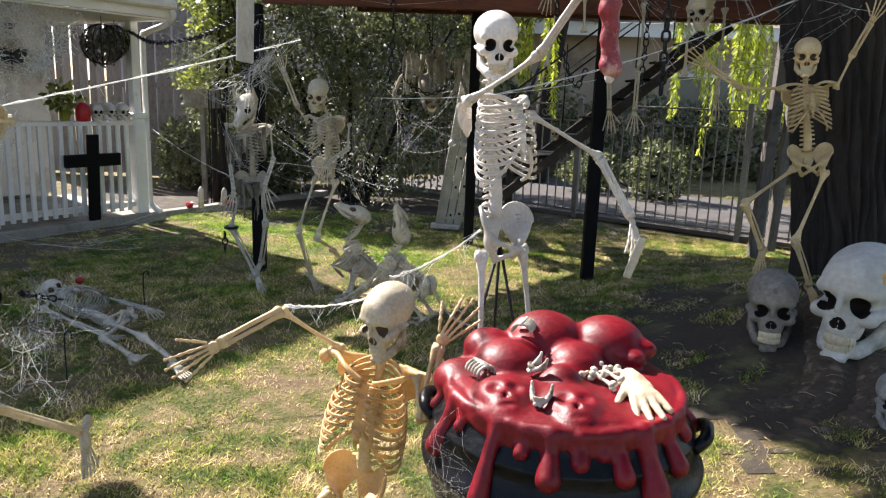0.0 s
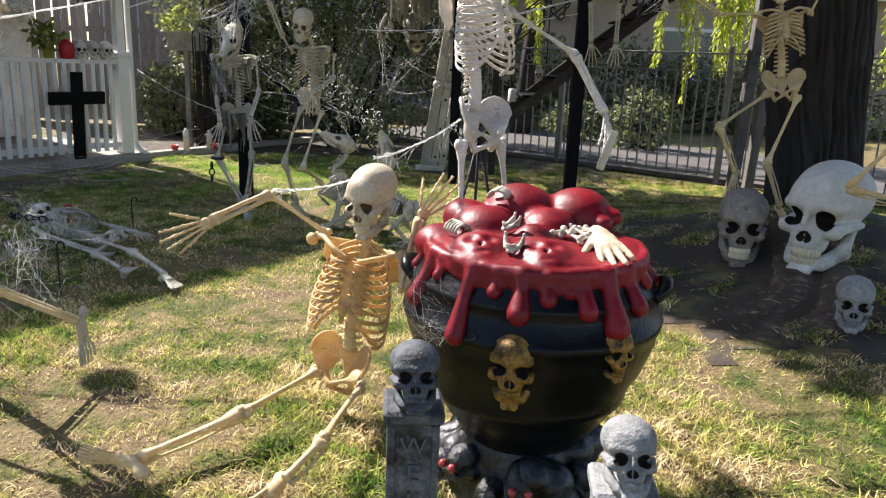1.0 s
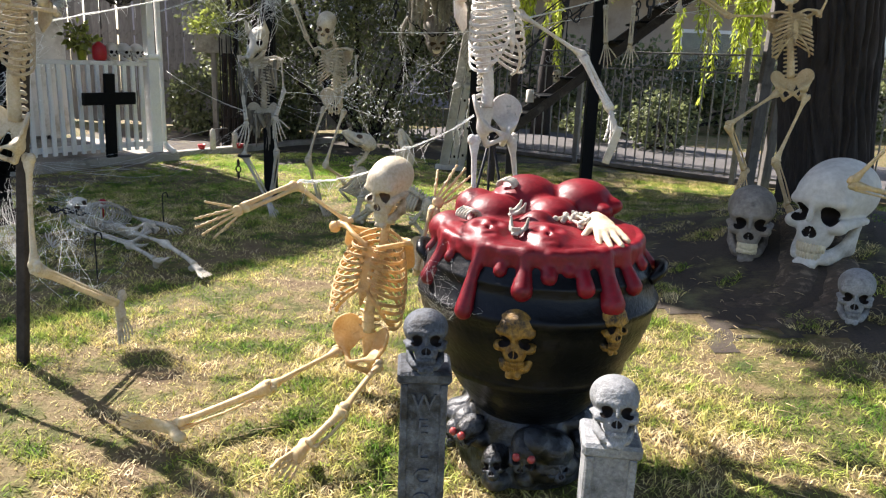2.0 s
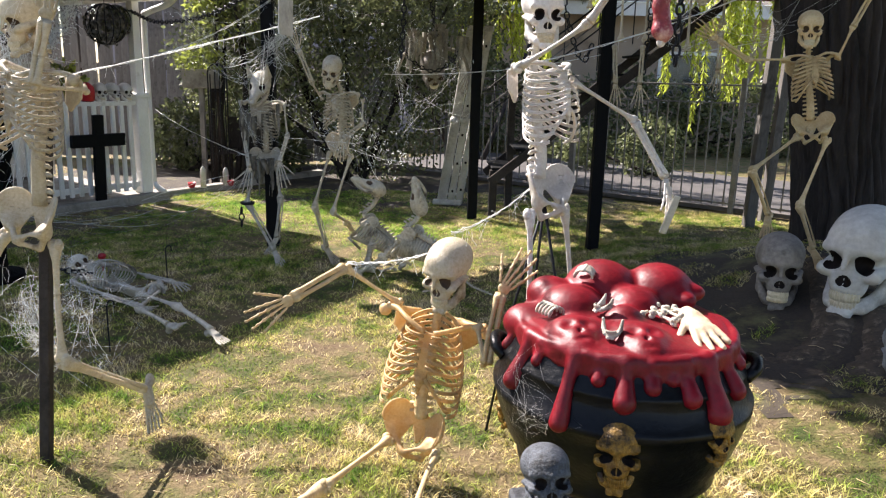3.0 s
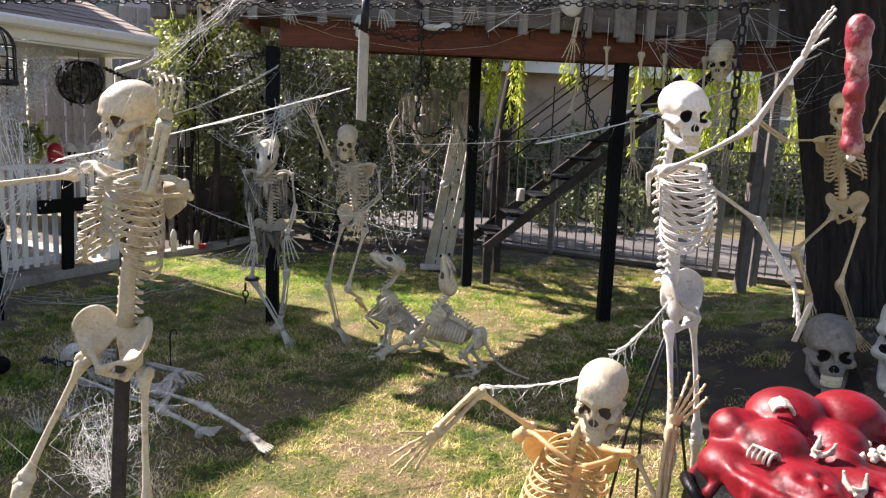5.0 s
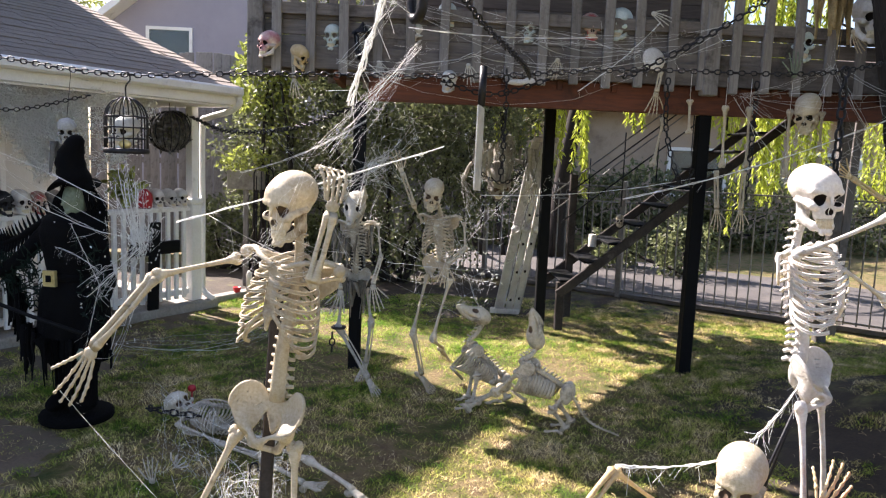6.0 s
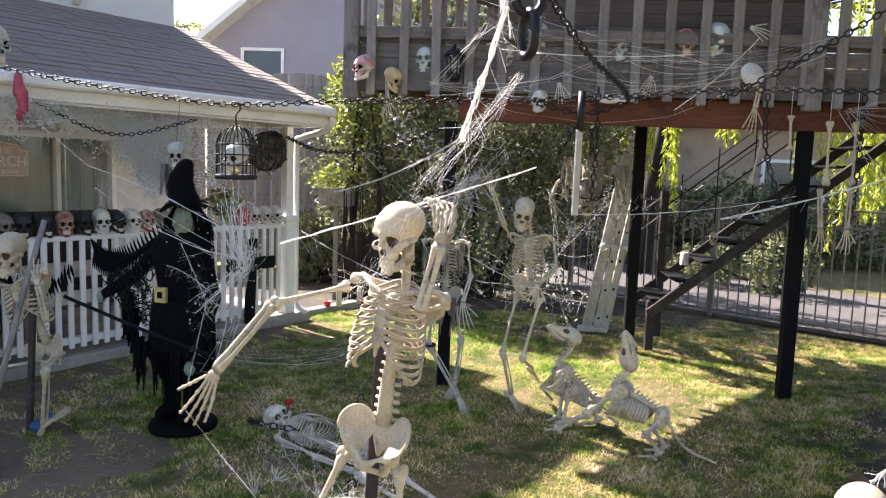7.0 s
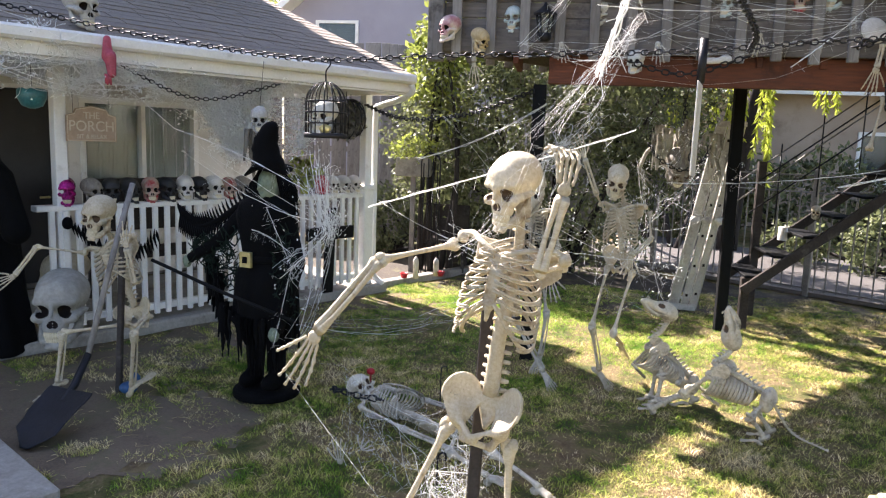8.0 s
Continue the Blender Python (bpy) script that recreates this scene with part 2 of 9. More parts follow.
class Geo:
    """Collects faces of one mesh, with a material slot for each face."""

    def __init__(self):
        self.v, self.f, self.m, self.s = [], [], [], []
        self.count = 0

    def add(self, verts, faces, mat=0, smooth=True):
        verts = np.asarray(verts, dtype=float).reshape(-1, 3)
        self.v.append(verts)
        for f in faces:
            self.f.append([int(i) + self.count for i in f])
        self.m += [mat] * len(faces)
        self.s += [smooth] * len(faces)
        self.count += len(verts)
        return self

    def box(self, lo, hi, mat=0, m=None, bevel=0.0):
        lo, hi = np.minimum(lo, hi), np.maximum(lo, hi)
        c, h = (np.array(lo) + hi) / 2, (np.array(hi) - lo) / 2
        if bevel > 0:
            b = min(bevel, h.min() * 0.45)
            v, idx = [], {}
            for sx in (-1, 1):
                for sy in (-1, 1):
                    for sz in (-1, 1):
                        s = np.array((sx, sy, sz))
                        for a in range(3):
                            p = h * s - s * b
                            p[a] = h[a] * s[a]
                            idx[(sx, sy, sz, a)] = len(v)
                            v.append(c + p)
            f = []
            g = lambda *k: idx[k]
            for s in (-1, 1):
                f.append([g(s, -1, -1, 0), g(s, 1, -1, 0), g(s, 1, 1, 0), g(s, -1, 1, 0)][::s])
                f.append([g(-1, s, -1, 1), g(-1, s, 1, 1), g(1, s, 1, 1), g(1, s, -1, 1)][::s])
                f.append([g(-1, -1, s, 2), g(1, -1, s, 2), g(1, 1, s, 2), g(-1, 1, s, 2)][::s])
                for u in (-1, 1):
                    f.append([g(s, u, -1, 0), g(s, u, -1, 1), g(s, u, 1, 1), g(s, u, 1, 0)][::-s * u])
                    f.append([g(s, -1, u, 0), g(s, 1, u, 0), g(s, 1, u, 2), g(s, -1, u, 2)][::-s * u])
                    f.append([g(-1, s, u, 1), g(-1, s, u, 2), g(1, s, u, 2), g(1, s, u, 1)][::-s * u])
                    for w in (-1, 1):
                        f.append([g(s, u, w, 0), g(s, u, w, 1), g(s, u, w, 2)][::s * u * w])
        else:
            v = [c + h * (x, y, z) for x in (-1, 1) for y in (-1, 1) for z in (-1, 1)]
            f = [(0, 1, 3, 2), (4, 6, 7, 5), (0, 4, 5, 1), (2, 3, 7, 6), (0, 2, 6, 4), (1, 5, 7, 3)]
        v = np.array(v)
        if m is not None:
            v = (np.array(m.to_3x3()) @ v.T).T + np.array(m.translation)
        return self.add(v, f, mat, False)

    def beam(self, a, b, w, h, mat=0, up=(0, 0, 1), bevel=0.004):
        """A board from a to b, w wide across and h along up."""
        a, b = Vector(a), Vector(b)
        x = (b - a).normalized()
        y = Vector(up).cross(x).normalized()
        z = x.cross(y)
        m = Matrix((x, y, z)).transposed().to_4x4()
        m.translation = (a + b) / 2
        ln = (b - a).length / 2
        return self.box((-ln, -w / 2, -h / 2), (ln, w / 2, h / 2), mat, m, bevel)

    def tube(self, pts, r, n=6, mat=0, closed=False, caps=True):
        p = np.array([tuple(q) for q in pts], dtype=float)
        k = len(p)
        r = np.broadcast_to(np.asarray(r, dtype=float), (k,))
        t = np.gradient(p, axis=0) if not closed else np.roll(p, -1, 0) - np.roll(p, 1, 0)
        t /= np.maximum(np.linalg.norm(t, axis=1, keepdims=True), 1e-9)
        u = np.cross(t[0], (0.31, 0.17, 0.93) if abs(t[0][2]) < 0.9 else (1, 0.2, 0.1))
        u /= np.linalg.norm(u)
        ang = np.arange(n) * 2 * math.pi / n
        v = []
        for i in range(k):
            u = u - t[i] * (u @ t[i])
            u /= np.linalg.norm(u)
            w = np.cross(t[i], u)
            v.append(p[i] + r[i] * (np.cos(ang)[:, None] * u + np.sin(ang)[:, None] * w))
        f = []
        for i in range(k if closed else k - 1):
            a, b = i * n, ((i + 1) % k) * n
            f += [(a + j, a + (j + 1) % n, b + (j + 1) % n, b + j) for j in range(n)]
        if caps and not closed:
            f += [tuple(range(n))[::-1], tuple(range((k - 1) * n, k * n))]
        return self.add(np.concatenate(v), f, mat)

    def lathe(self, prof, n=32, mat=0, centre=(0, 0, 0), caps=True):
        c = np.array(centre)
        ang = np.arange(n) * 2 * math.pi / n
        v = np.concatenate([c + np.stack([r * np.cos(ang), r * np.sin(ang), np.full(n, z)], 1) for r, z in prof])
        f = []
        for i in range(len(prof) - 1):
            a, b = i * n, (i + 1) * n
            f += [(a + j, a + (j + 1) % n, b + (j + 1) % n, b + j) for j in range(n)]
        if caps:
            f += [tuple(range(n))[::-1], tuple(range((len(prof) - 1) * n, len(prof) * n))]
        return self.add(v, f, mat)

    def ball(self, c, r, mat=0, n=10):
        """An ellipsoid of radii r."""
        r = np.broadcast_to(np.asarray(r, dtype=float), (3,))
        k = n // 2 + 1
        v, f = [], []
        for i in range(1, k):
            a = math.pi * i / k
            for j in range(n):
                b = 2 * math.pi * j / n
                v.append(np.array(c) + r * (math.sin(a) * math.cos(b), math.sin(a) * math.sin(b), math.cos(a)))
        top, bot = len(v), len(v) + 1
        v += [np.array(c) + r * (0, 0, 1), np.array(c) - r * (0, 0, 1)]
        for i in range(k - 2):
            f += [(i * n + j, (i + 1) * n + j, (i + 1) * n + (j + 1) % n, i * n + (j + 1) % n) for j in range(n)]
        f += [(top, j, (j + 1) % n) for j in range(n)]
        f += [(bot, (k - 2) * n + (j + 1) % n, (k - 2) * n + j) for j in range(n)]
        return self.add(v, f, mat)

    def field(self, fn, lo, hi, step, mat=0, paint=None, edge=None):
        """The surface where the distance field fn is zero; where edge is below zero it takes the second material."""
        v, f = surface(fn, lo, hi, step)
        if edge is not None:
            for turn in range(2):
                e = edge(v)
                grad = np.stack([(edge(v + h) - e) / 1e-4 for h in np.eye(3) * 1e-4], -1)
                grad /= np.maximum(np.linalg.norm(grad, axis=1, keepdims=True), 1e-6)
                v = np.where((np.abs(e) < step * 0.55)[:, None], v - grad * e[:, None], v)
            self.add(v, f, mat)
            idx = np.array([list(q) + [q[-1]] * (4 - len(q)) for q in f])
            self.m[-len(f):] = [int(i) for i in np.where(edge(v[idx].mean(1)) < 0, 1, mat)]
            return self
        if paint is None:
            return self.add(v, f, mat)
        mats = paint(np.array([v[list(q)].mean(0) for q in f]))
        self.add(v, f, mat)
        self.m[-len(f):] = [int(i) for i in mats]
        return self

    def moved(self, m):
        a = np.array(m.to_3x3())
        self.v = [(a @ v.T).T + np.array(m.translation) for v in self.v]
        return self

    def mesh(self, name, mats):
        me = bpy.data.meshes.new(name)
        me.from_pydata(np.concatenate(self.v).tolist(), [], self.f)
        for x in (mats if isinstance(mats, (list, tuple)) else [mats]):
            me.materials.append(x)
        me.polygons.foreach_set("material_index", self.m)
        me.polygons.foreach_set("use_smooth", self.s)
        me.update()
        return me


def surface(fn, lo, hi, step):
    ax = [np.arange(a - step, b + 2 * step, step) for a, b in zip(lo, hi)]
    g = np.stack(np.meshgrid(*ax, indexing="ij"), -1)
    d = fn(g)
    n = np.array(d.shape) - 1
    acc, cnt = np.zeros((*n, 3)), np.zeros(n)
    cor = [(i, j, k) for i in (0, 1) for j in (0, 1) for k in (0, 1)]
    cut = lambda a, c: a[c[0]:c[0] + n[0], c[1]:c[1] + n[1], c[2]:c[2] + n[2]]
    for a in cor:
        for x in range(3):
            if a[x] == 0:
                b = tuple(1 if i == x else a[i] for i in range(3))
                da, db = cut(d, a), cut(d, b)
                on = (da < 0) != (db < 0)
                t = np.where(on, da / np.where(on, da - db, 1), 0)
                acc += on[..., None] * (cut(g, a) + t[..., None] * (cut(g, b) - cut(g, a)))
                cnt += on
    has = cnt > 0
    idx = np.full(n, -1)
    idx[has] = np.arange(has.sum())
    v = acc[has] / cnt[has][:, None]
    faces = []
    for x in range(3):
        y, z = (x + 1) % 3, (x + 2) % 3
        sl = [slice(0, n[i]) if i == x else slice(1, n[i]) for i in range(3)]
        s2 = list(sl)
        s2[x] = slice(1, n[x] + 1)
        d0, d1 = d[tuple(sl)], d[tuple(s2)]
        for flip in (False, True):
            on = (d0 < 0) & (d1 >= 0) if not flip else (d0 >= 0) & (d1 < 0)
            ijk = np.argwhere(on)
            if not len(ijk):
                continue
            for i in range(3):
                if i != x:
                    ijk[:, i] += 1
            q = []
            for oy, oz in ((1, 1), (0, 1), (0, 0), (1, 0)):
                c = ijk.copy()
                c[:, y] -= oy
                c[:, z] -= oz
                q.append(idx[tuple(c.T)])
            q = np.stack(q, 1)
            faces.append(q[:, ::-1] if flip else q)
    f = np.concatenate(faces)
    return v, f[(f >= 0).all(1)].tolist()


def smin(a, b, k):
    h = np.clip(0.5 + 0.5 * (b - a) / k, 0, 1)
    return b + (a - b) * h - k * h * (1 - h)


def smax(a, b, k):
    return -smin(-a, -b, k)


def ell(p, c, r):
    q = p - np.array(c)
    r = np.array(r, dtype=float)
    k0 = np.sqrt(((q / r) ** 2).sum(-1))
    k1 = np.sqrt(((q / r ** 2) ** 2).sum(-1))
    return k0 * (k0 - 1) / np.maximum(k1, 1e-6)


def cap(p, a, b, ra, rb=None):
    a, b = np.array(a, dtype=float), np.array(b, dtype=float)
    rb = ra if rb is None else rb
    t = np.clip(((p - a) @ (b - a)) / ((b - a) @ (b - a)), 0, 1)
    return np.sqrt(((p - a - t[..., None] * (b - a)) ** 2).sum(-1)) - (ra + (rb - ra) * t)


def rbox(p, c, h, r):
    q = np.abs(p - np.array(c)) - (np.array(h) - r)
    return np.sqrt((np.maximum(q, 0) ** 2).sum(-1)) + np.minimum(q.max(-1), 0) - r


def smooth_line(pts, n=6):
    """Points along a smooth curve through pts."""
    p = np.array([tuple(q) for q in pts], dtype=float)
    p = np.concatenate([[2 * p[0] - p[1]], p, [2 * p[-1] - p[-2]]])
    out = []
    for i in range(1, len(p) - 2):
        for t in np.arange(n) / n:
            a, b, c, d = p[i - 1:i + 3]
            out.append(0.5 * (2 * b + (c - a) * t + (2 * a - 5 * b + 4 * c - d) * t * t + (3 * b - a - 3 * c + d) * t ** 3))
    out.append(p[-2])
    return np.array(out)


def thing(name, at, label, category, group="", kind="", rz=0):
    ob = new(name)
    ob.empty_display_size = 0.1
    ob.matrix_basis = pose(*at, 0, 0, rz)
    return tagged(ob, label, category, group, kind)


def put(name, mesh, parent=None, m=None, label="", local=False):
    """An object of a finished mesh at the world pose m (or, if local, in its parent's space)."""
    ob = new(name, mesh)
    m = m if m is not None else Matrix()
    if parent is not None:
        ob.parent = parent
        if not local:
            w, q = Matrix(), parent
            while q is not None:
                w = q.matrix_basis @ w
                q = q.parent
            m = w.inverted() @ m
    ob.matrix_basis = m
    if label:
        ob["label"] = label
    return ob


def part(name, geo, mats, parent, label="", m=None, local=False):
    return put(name, geo.mesh(name, mats), parent, m, label, local)


def solo(name, geo, mats, label, category, group="", kind="", m=None):
    return tagged(put(name, geo.mesh(name, mats), None, m), label, category, group, kind)


def frame_of(origin, forward, up=(0, 0, 1), scale=1.0):
    """A pose whose y axis looks forward and whose z axis leans to up."""
    y = Vector(forward).normalized()
    x = y.cross(Vector(up)).normalized()
    z = x.cross(y)
    m = Matrix((x, y, z)).transposed().to_4x4() @ Matrix.Diagonal((scale, scale, scale, 1))
    m.translation = Vector(origin)
    return m


def along(a, b, side=(0.3, 1, 0.2), wide=1.0):
    """A pose that lays a unit-long mesh (along z) from a to b."""
    a, b = Vector(a), Vector(b)
    z = b - a
    ln = z.length
    z = z / ln
    x = Vector(side).cross(z).normalized()
    y = z.cross(x)
    m = Matrix((x * wide, y * wide, z * ln)).transposed().to_4x4()
    m.translation = a
    return m

# ---- bone pieces, shared by all skeletons ----
MESHES = {}


def shared(key, make, mats):
    k = (key, tuple(x.name for x in mats))
    if k not in MESHES:
        MESHES[k] = make().mesh(key, list(mats))
    return MESHES[k]


def skull_field(p):
    q = np.stack([np.abs(p[..., 0]), p[..., 1], p[..., 2]], -1)
    d = ell(p, (0, -0.014, 0.016), (0.074, 0.09, 0.071))
    d = smin(d, ell(p, (0, 0.046, 0.008), (0.058, 0.038, 0.05)), 0.02)
    d = smin(d, ell(p, (0, 0.06, -0.07), (0.037, 0.031, 0.036)), 0.02)
    d = smin(d, ell(p, (0, 0.0, -0.045), (0.048, 0.06, 0.022)), 0.02)
    d = smin(d, cap(q, (0.067, -0.005, -0.036), (0.05, 0.062, -0.045), 0.007, 0.012), 0.012)
    d = smin(d, ell(q, (0.046, 0.068, -0.048), (0.018, 0.015, 0.014)), 0.012)
    d = smin(d, cap(q, (0.0, 0.083, 0.001), (0.052, 0.064, 0.0), 0.0085), 0.014)
    d = smin(d, cap(p, (0, 0.086, -0.008), (0, 0.096, -0.036), 0.006), 0.01)
    d = smax(d, -ell(q, (0.0315, 0.09, -0.026), (0.0205, 0.04, 0.02)), 0.005)
    d = smax(d, -cap(q, (0.0, 0.094, -0.045), (0.0065, 0.09, -0.064), 0.006, 0.0095), 0.004)
    d = smax(d, -ell(q, (0.087, 0.042, -0.018), (0.018, 0.028, 0.024)), 0.012)
    return smax(d, -ell(q, (0.05, 0.052, -0.086), (0.013, 0.03, 0.016)), 0.008)


# Marks eye and nose hollows for the socket paint and painted-in shade.
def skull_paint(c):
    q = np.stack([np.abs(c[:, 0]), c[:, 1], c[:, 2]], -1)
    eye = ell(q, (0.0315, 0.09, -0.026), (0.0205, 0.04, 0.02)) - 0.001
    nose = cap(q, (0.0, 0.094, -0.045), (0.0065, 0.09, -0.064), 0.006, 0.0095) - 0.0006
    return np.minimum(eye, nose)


def jaw_field(p):
    q = np.stack([np.abs(p[..., 0]), p[..., 1], p[..., 2]], -1)
    d = cap(q, (0.055, 0.0, -0.045), (0.048, 0.012, -0.098), 0.009, 0.012)
    d = smin(d, cap(q, (0.048, 0.012, -0.098), (0.03, 0.06, -0.115), 0.012, 0.0135), 0.012)
    d = smin(d, cap(q, (0.051, 0.018, -0.075), (0.042, 0.046, -0.106), 0.008, 0.01), 0.014)
    d = smin(d, cap(q, (0.03, 0.06, -0.115), (0.0, 0.076, -0.118), 0.0135, 0.0145), 0.012)
    return smin(d, ell(q, (0.012, 0.086, -0.131), (0.014, 0.01, 0.011)), 0.01)


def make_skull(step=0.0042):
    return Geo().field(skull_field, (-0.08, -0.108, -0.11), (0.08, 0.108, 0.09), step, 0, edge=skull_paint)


def make_jaw(step=0.0055):
    return Geo().field(jaw_field, (-0.075, -0.016, -0.146), (0.075, 0.1, -0.03), step)


def make_teeth():
    g = Geo()
    for z, dy, w in ((-0.0965, 0.0035, 0.0054), (-0.1125, 0.001, 0.005)):
        for i in range(-6, 6):
            a = (i + 0.5) * 0.185
            x, y = 0.032 * math.sin(a), 0.047 + 0.038 * math.cos(a) + dy
            g.ball((x, y, z), (w * 0.86, 0.0062, 0.0115), 0, 6)
    return g


def make_long_bone(thick, head):
    g = Geo()
    t = [0, 0.03, 0.08, 0.16, 0.35, 0.6, 0.84, 0.92, 0.97, 1]
    r = [0.5, 0.9, 0.85, 0.52, 0.42, 0.42, 0.55, 0.85, 0.95, 0.55]
    pts = [(0.02 * thick * math.sin(7 * u), 0.25 * thick * math.sin(math.pi * u), u) for u in t]
    g.tube(pts, [thick * x for x in r], 9)
    return g.add(*joint_knobs(thick, head))


def joint_knobs(thick, head):
    g = Geo()
    e = head
    for z, s in ((0.02, 1), (0.975, 1.05)):
        for x in (-0.55, 0.55):
            g.ball((x * thick, 0, z), (0.72 * thick * s, 0.8 * thick * s, e), 0, 8)
    return np.concatenate(g.v), g.f


def make_forearm():
    g = Geo()
    for s, r in ((-1, 0.0118), (1, 0.0102)):
        t = [0, 0.04, 0.12, 0.4, 0.75, 0.93, 1]
        w = [1.1, 1.45, 0.9, 0.7, 0.75, 1.25, 0.9]
        pts = [(s * (0.0065 + 0.0045 * math.sin(math.pi * u)), 0.003 * s, u) for u in t]
        g.tube(pts, [r * x for x in w], 7)
    return g


def make_shin():
    g = Geo()
    t = [0, 0.03, 0.09, 0.2, 0.5, 0.8, 0.94, 1]
    g.tube([(0, 0.004 * math.sin(math.pi * u), u) for u in t], [0.018, 0.028, 0.024, 0.014, 0.0115, 0.0115, 0.017, 0.013], 9)
    g.tube([(0.02 + 0.006 * math.sin(math.pi * u), -0.006, 0.04 + 0.93 * u) for u in t], [0.006, 0.009, 0.007, 0.005, 0.005, 0.006, 0.009, 0.006], 6)
    g.ball((-0.012, 0.004, 0.02), (0.018, 0.021, 0.05), 0, 8).ball((0.012, 0.004, 0.02), (0.018, 0.021, 0.05), 0, 8)
    return g


def make_hand(curl=0.0):
    """Finger bones along z from the wrist, thumb to +x; curl bends the fingers towards -y, in radians."""
    def fn(p):
        d = ell(p, (0, 0, 0.014), (0.021, 0.009, 0.018))
        for x, ln, sp in ((-0.022, 0.125, -0.24), (-0.008, 0.152, -0.07), (0.006, 0.16, 0.07), (0.02, 0.148, 0.2), (0.024, 0.1, 0.62)):
            pts = []
            for c in (0.0, 0.42, 0.66, 0.85, 1.0):
                s = 0.02 + ln * c
                if curl:
                    e, rad = max(0.0, s - 0.055), 0.12 / curl
                    pts.append(np.array((x * 0.9 + s * math.sin(sp) * 0.45, -rad * (1 - math.cos(e / rad)), 0.012 + min(s, 0.055) + rad * math.sin(e / rad))))
                else:
                    pts.append(np.array((x * 0.6 + s * math.sin(sp) * 0.9, -0.022 * c * c, 0.012 + s * math.cos(sp) * 0.85)))
            for a, b, r in zip(pts, pts[1:], (0.0047, 0.0044, 0.004, 0.0037)):
                d = np.minimum(d, cap(p, a, b, r))
                d = smin(d, np.sqrt(((p - b) ** 2).sum(-1)) - r * 1.4, 0.004)
        return d
    return Geo().field(fn, (-0.06, -0.13 if curl else -0.04, -0.01), (0.11, 0.015, 0.175), 0.0042)


def make_foot():
    """Foot bones, toes along y, sole at z = -0.05."""
    def fn(p):
        d = smin(smin(ell(p, (0, -0.045, -0.03), (0.018, 0.028, 0.02)), ell(p, (0, 0.0, -0.012), (0.021, 0.03, 0.018)), 0.02), ell(p, (0, 0.04, -0.02), (0.025, 0.028, 0.014)), 0.02)
        for i in range(5):
            x = -0.026 + 0.013 * i
            ln = (0.085, 0.1, 0.108, 0.112, 0.11)[i]
            r = (0.0045, 0.0045, 0.0047, 0.005, 0.007)[i]
            p0, p1, p2 = np.array((x * 0.7, 0.05, -0.022)), np.array((x * 1.25, 0.05 + ln * 0.62, -0.042)), np.array((x * 1.35, 0.05 + ln, -0.046))
            d = np.minimum(d, np.minimum(cap(p, p0, p1, r), cap(p, p1, p2, r)))
            d = smin(d, np.sqrt(((p - p1) ** 2).sum(-1)) - r * 1.4, 0.004)
        return d
    return Geo().field(fn, (-0.045, -0.08, -0.058), (0.045, 0.175, 0.012), 0.0045)


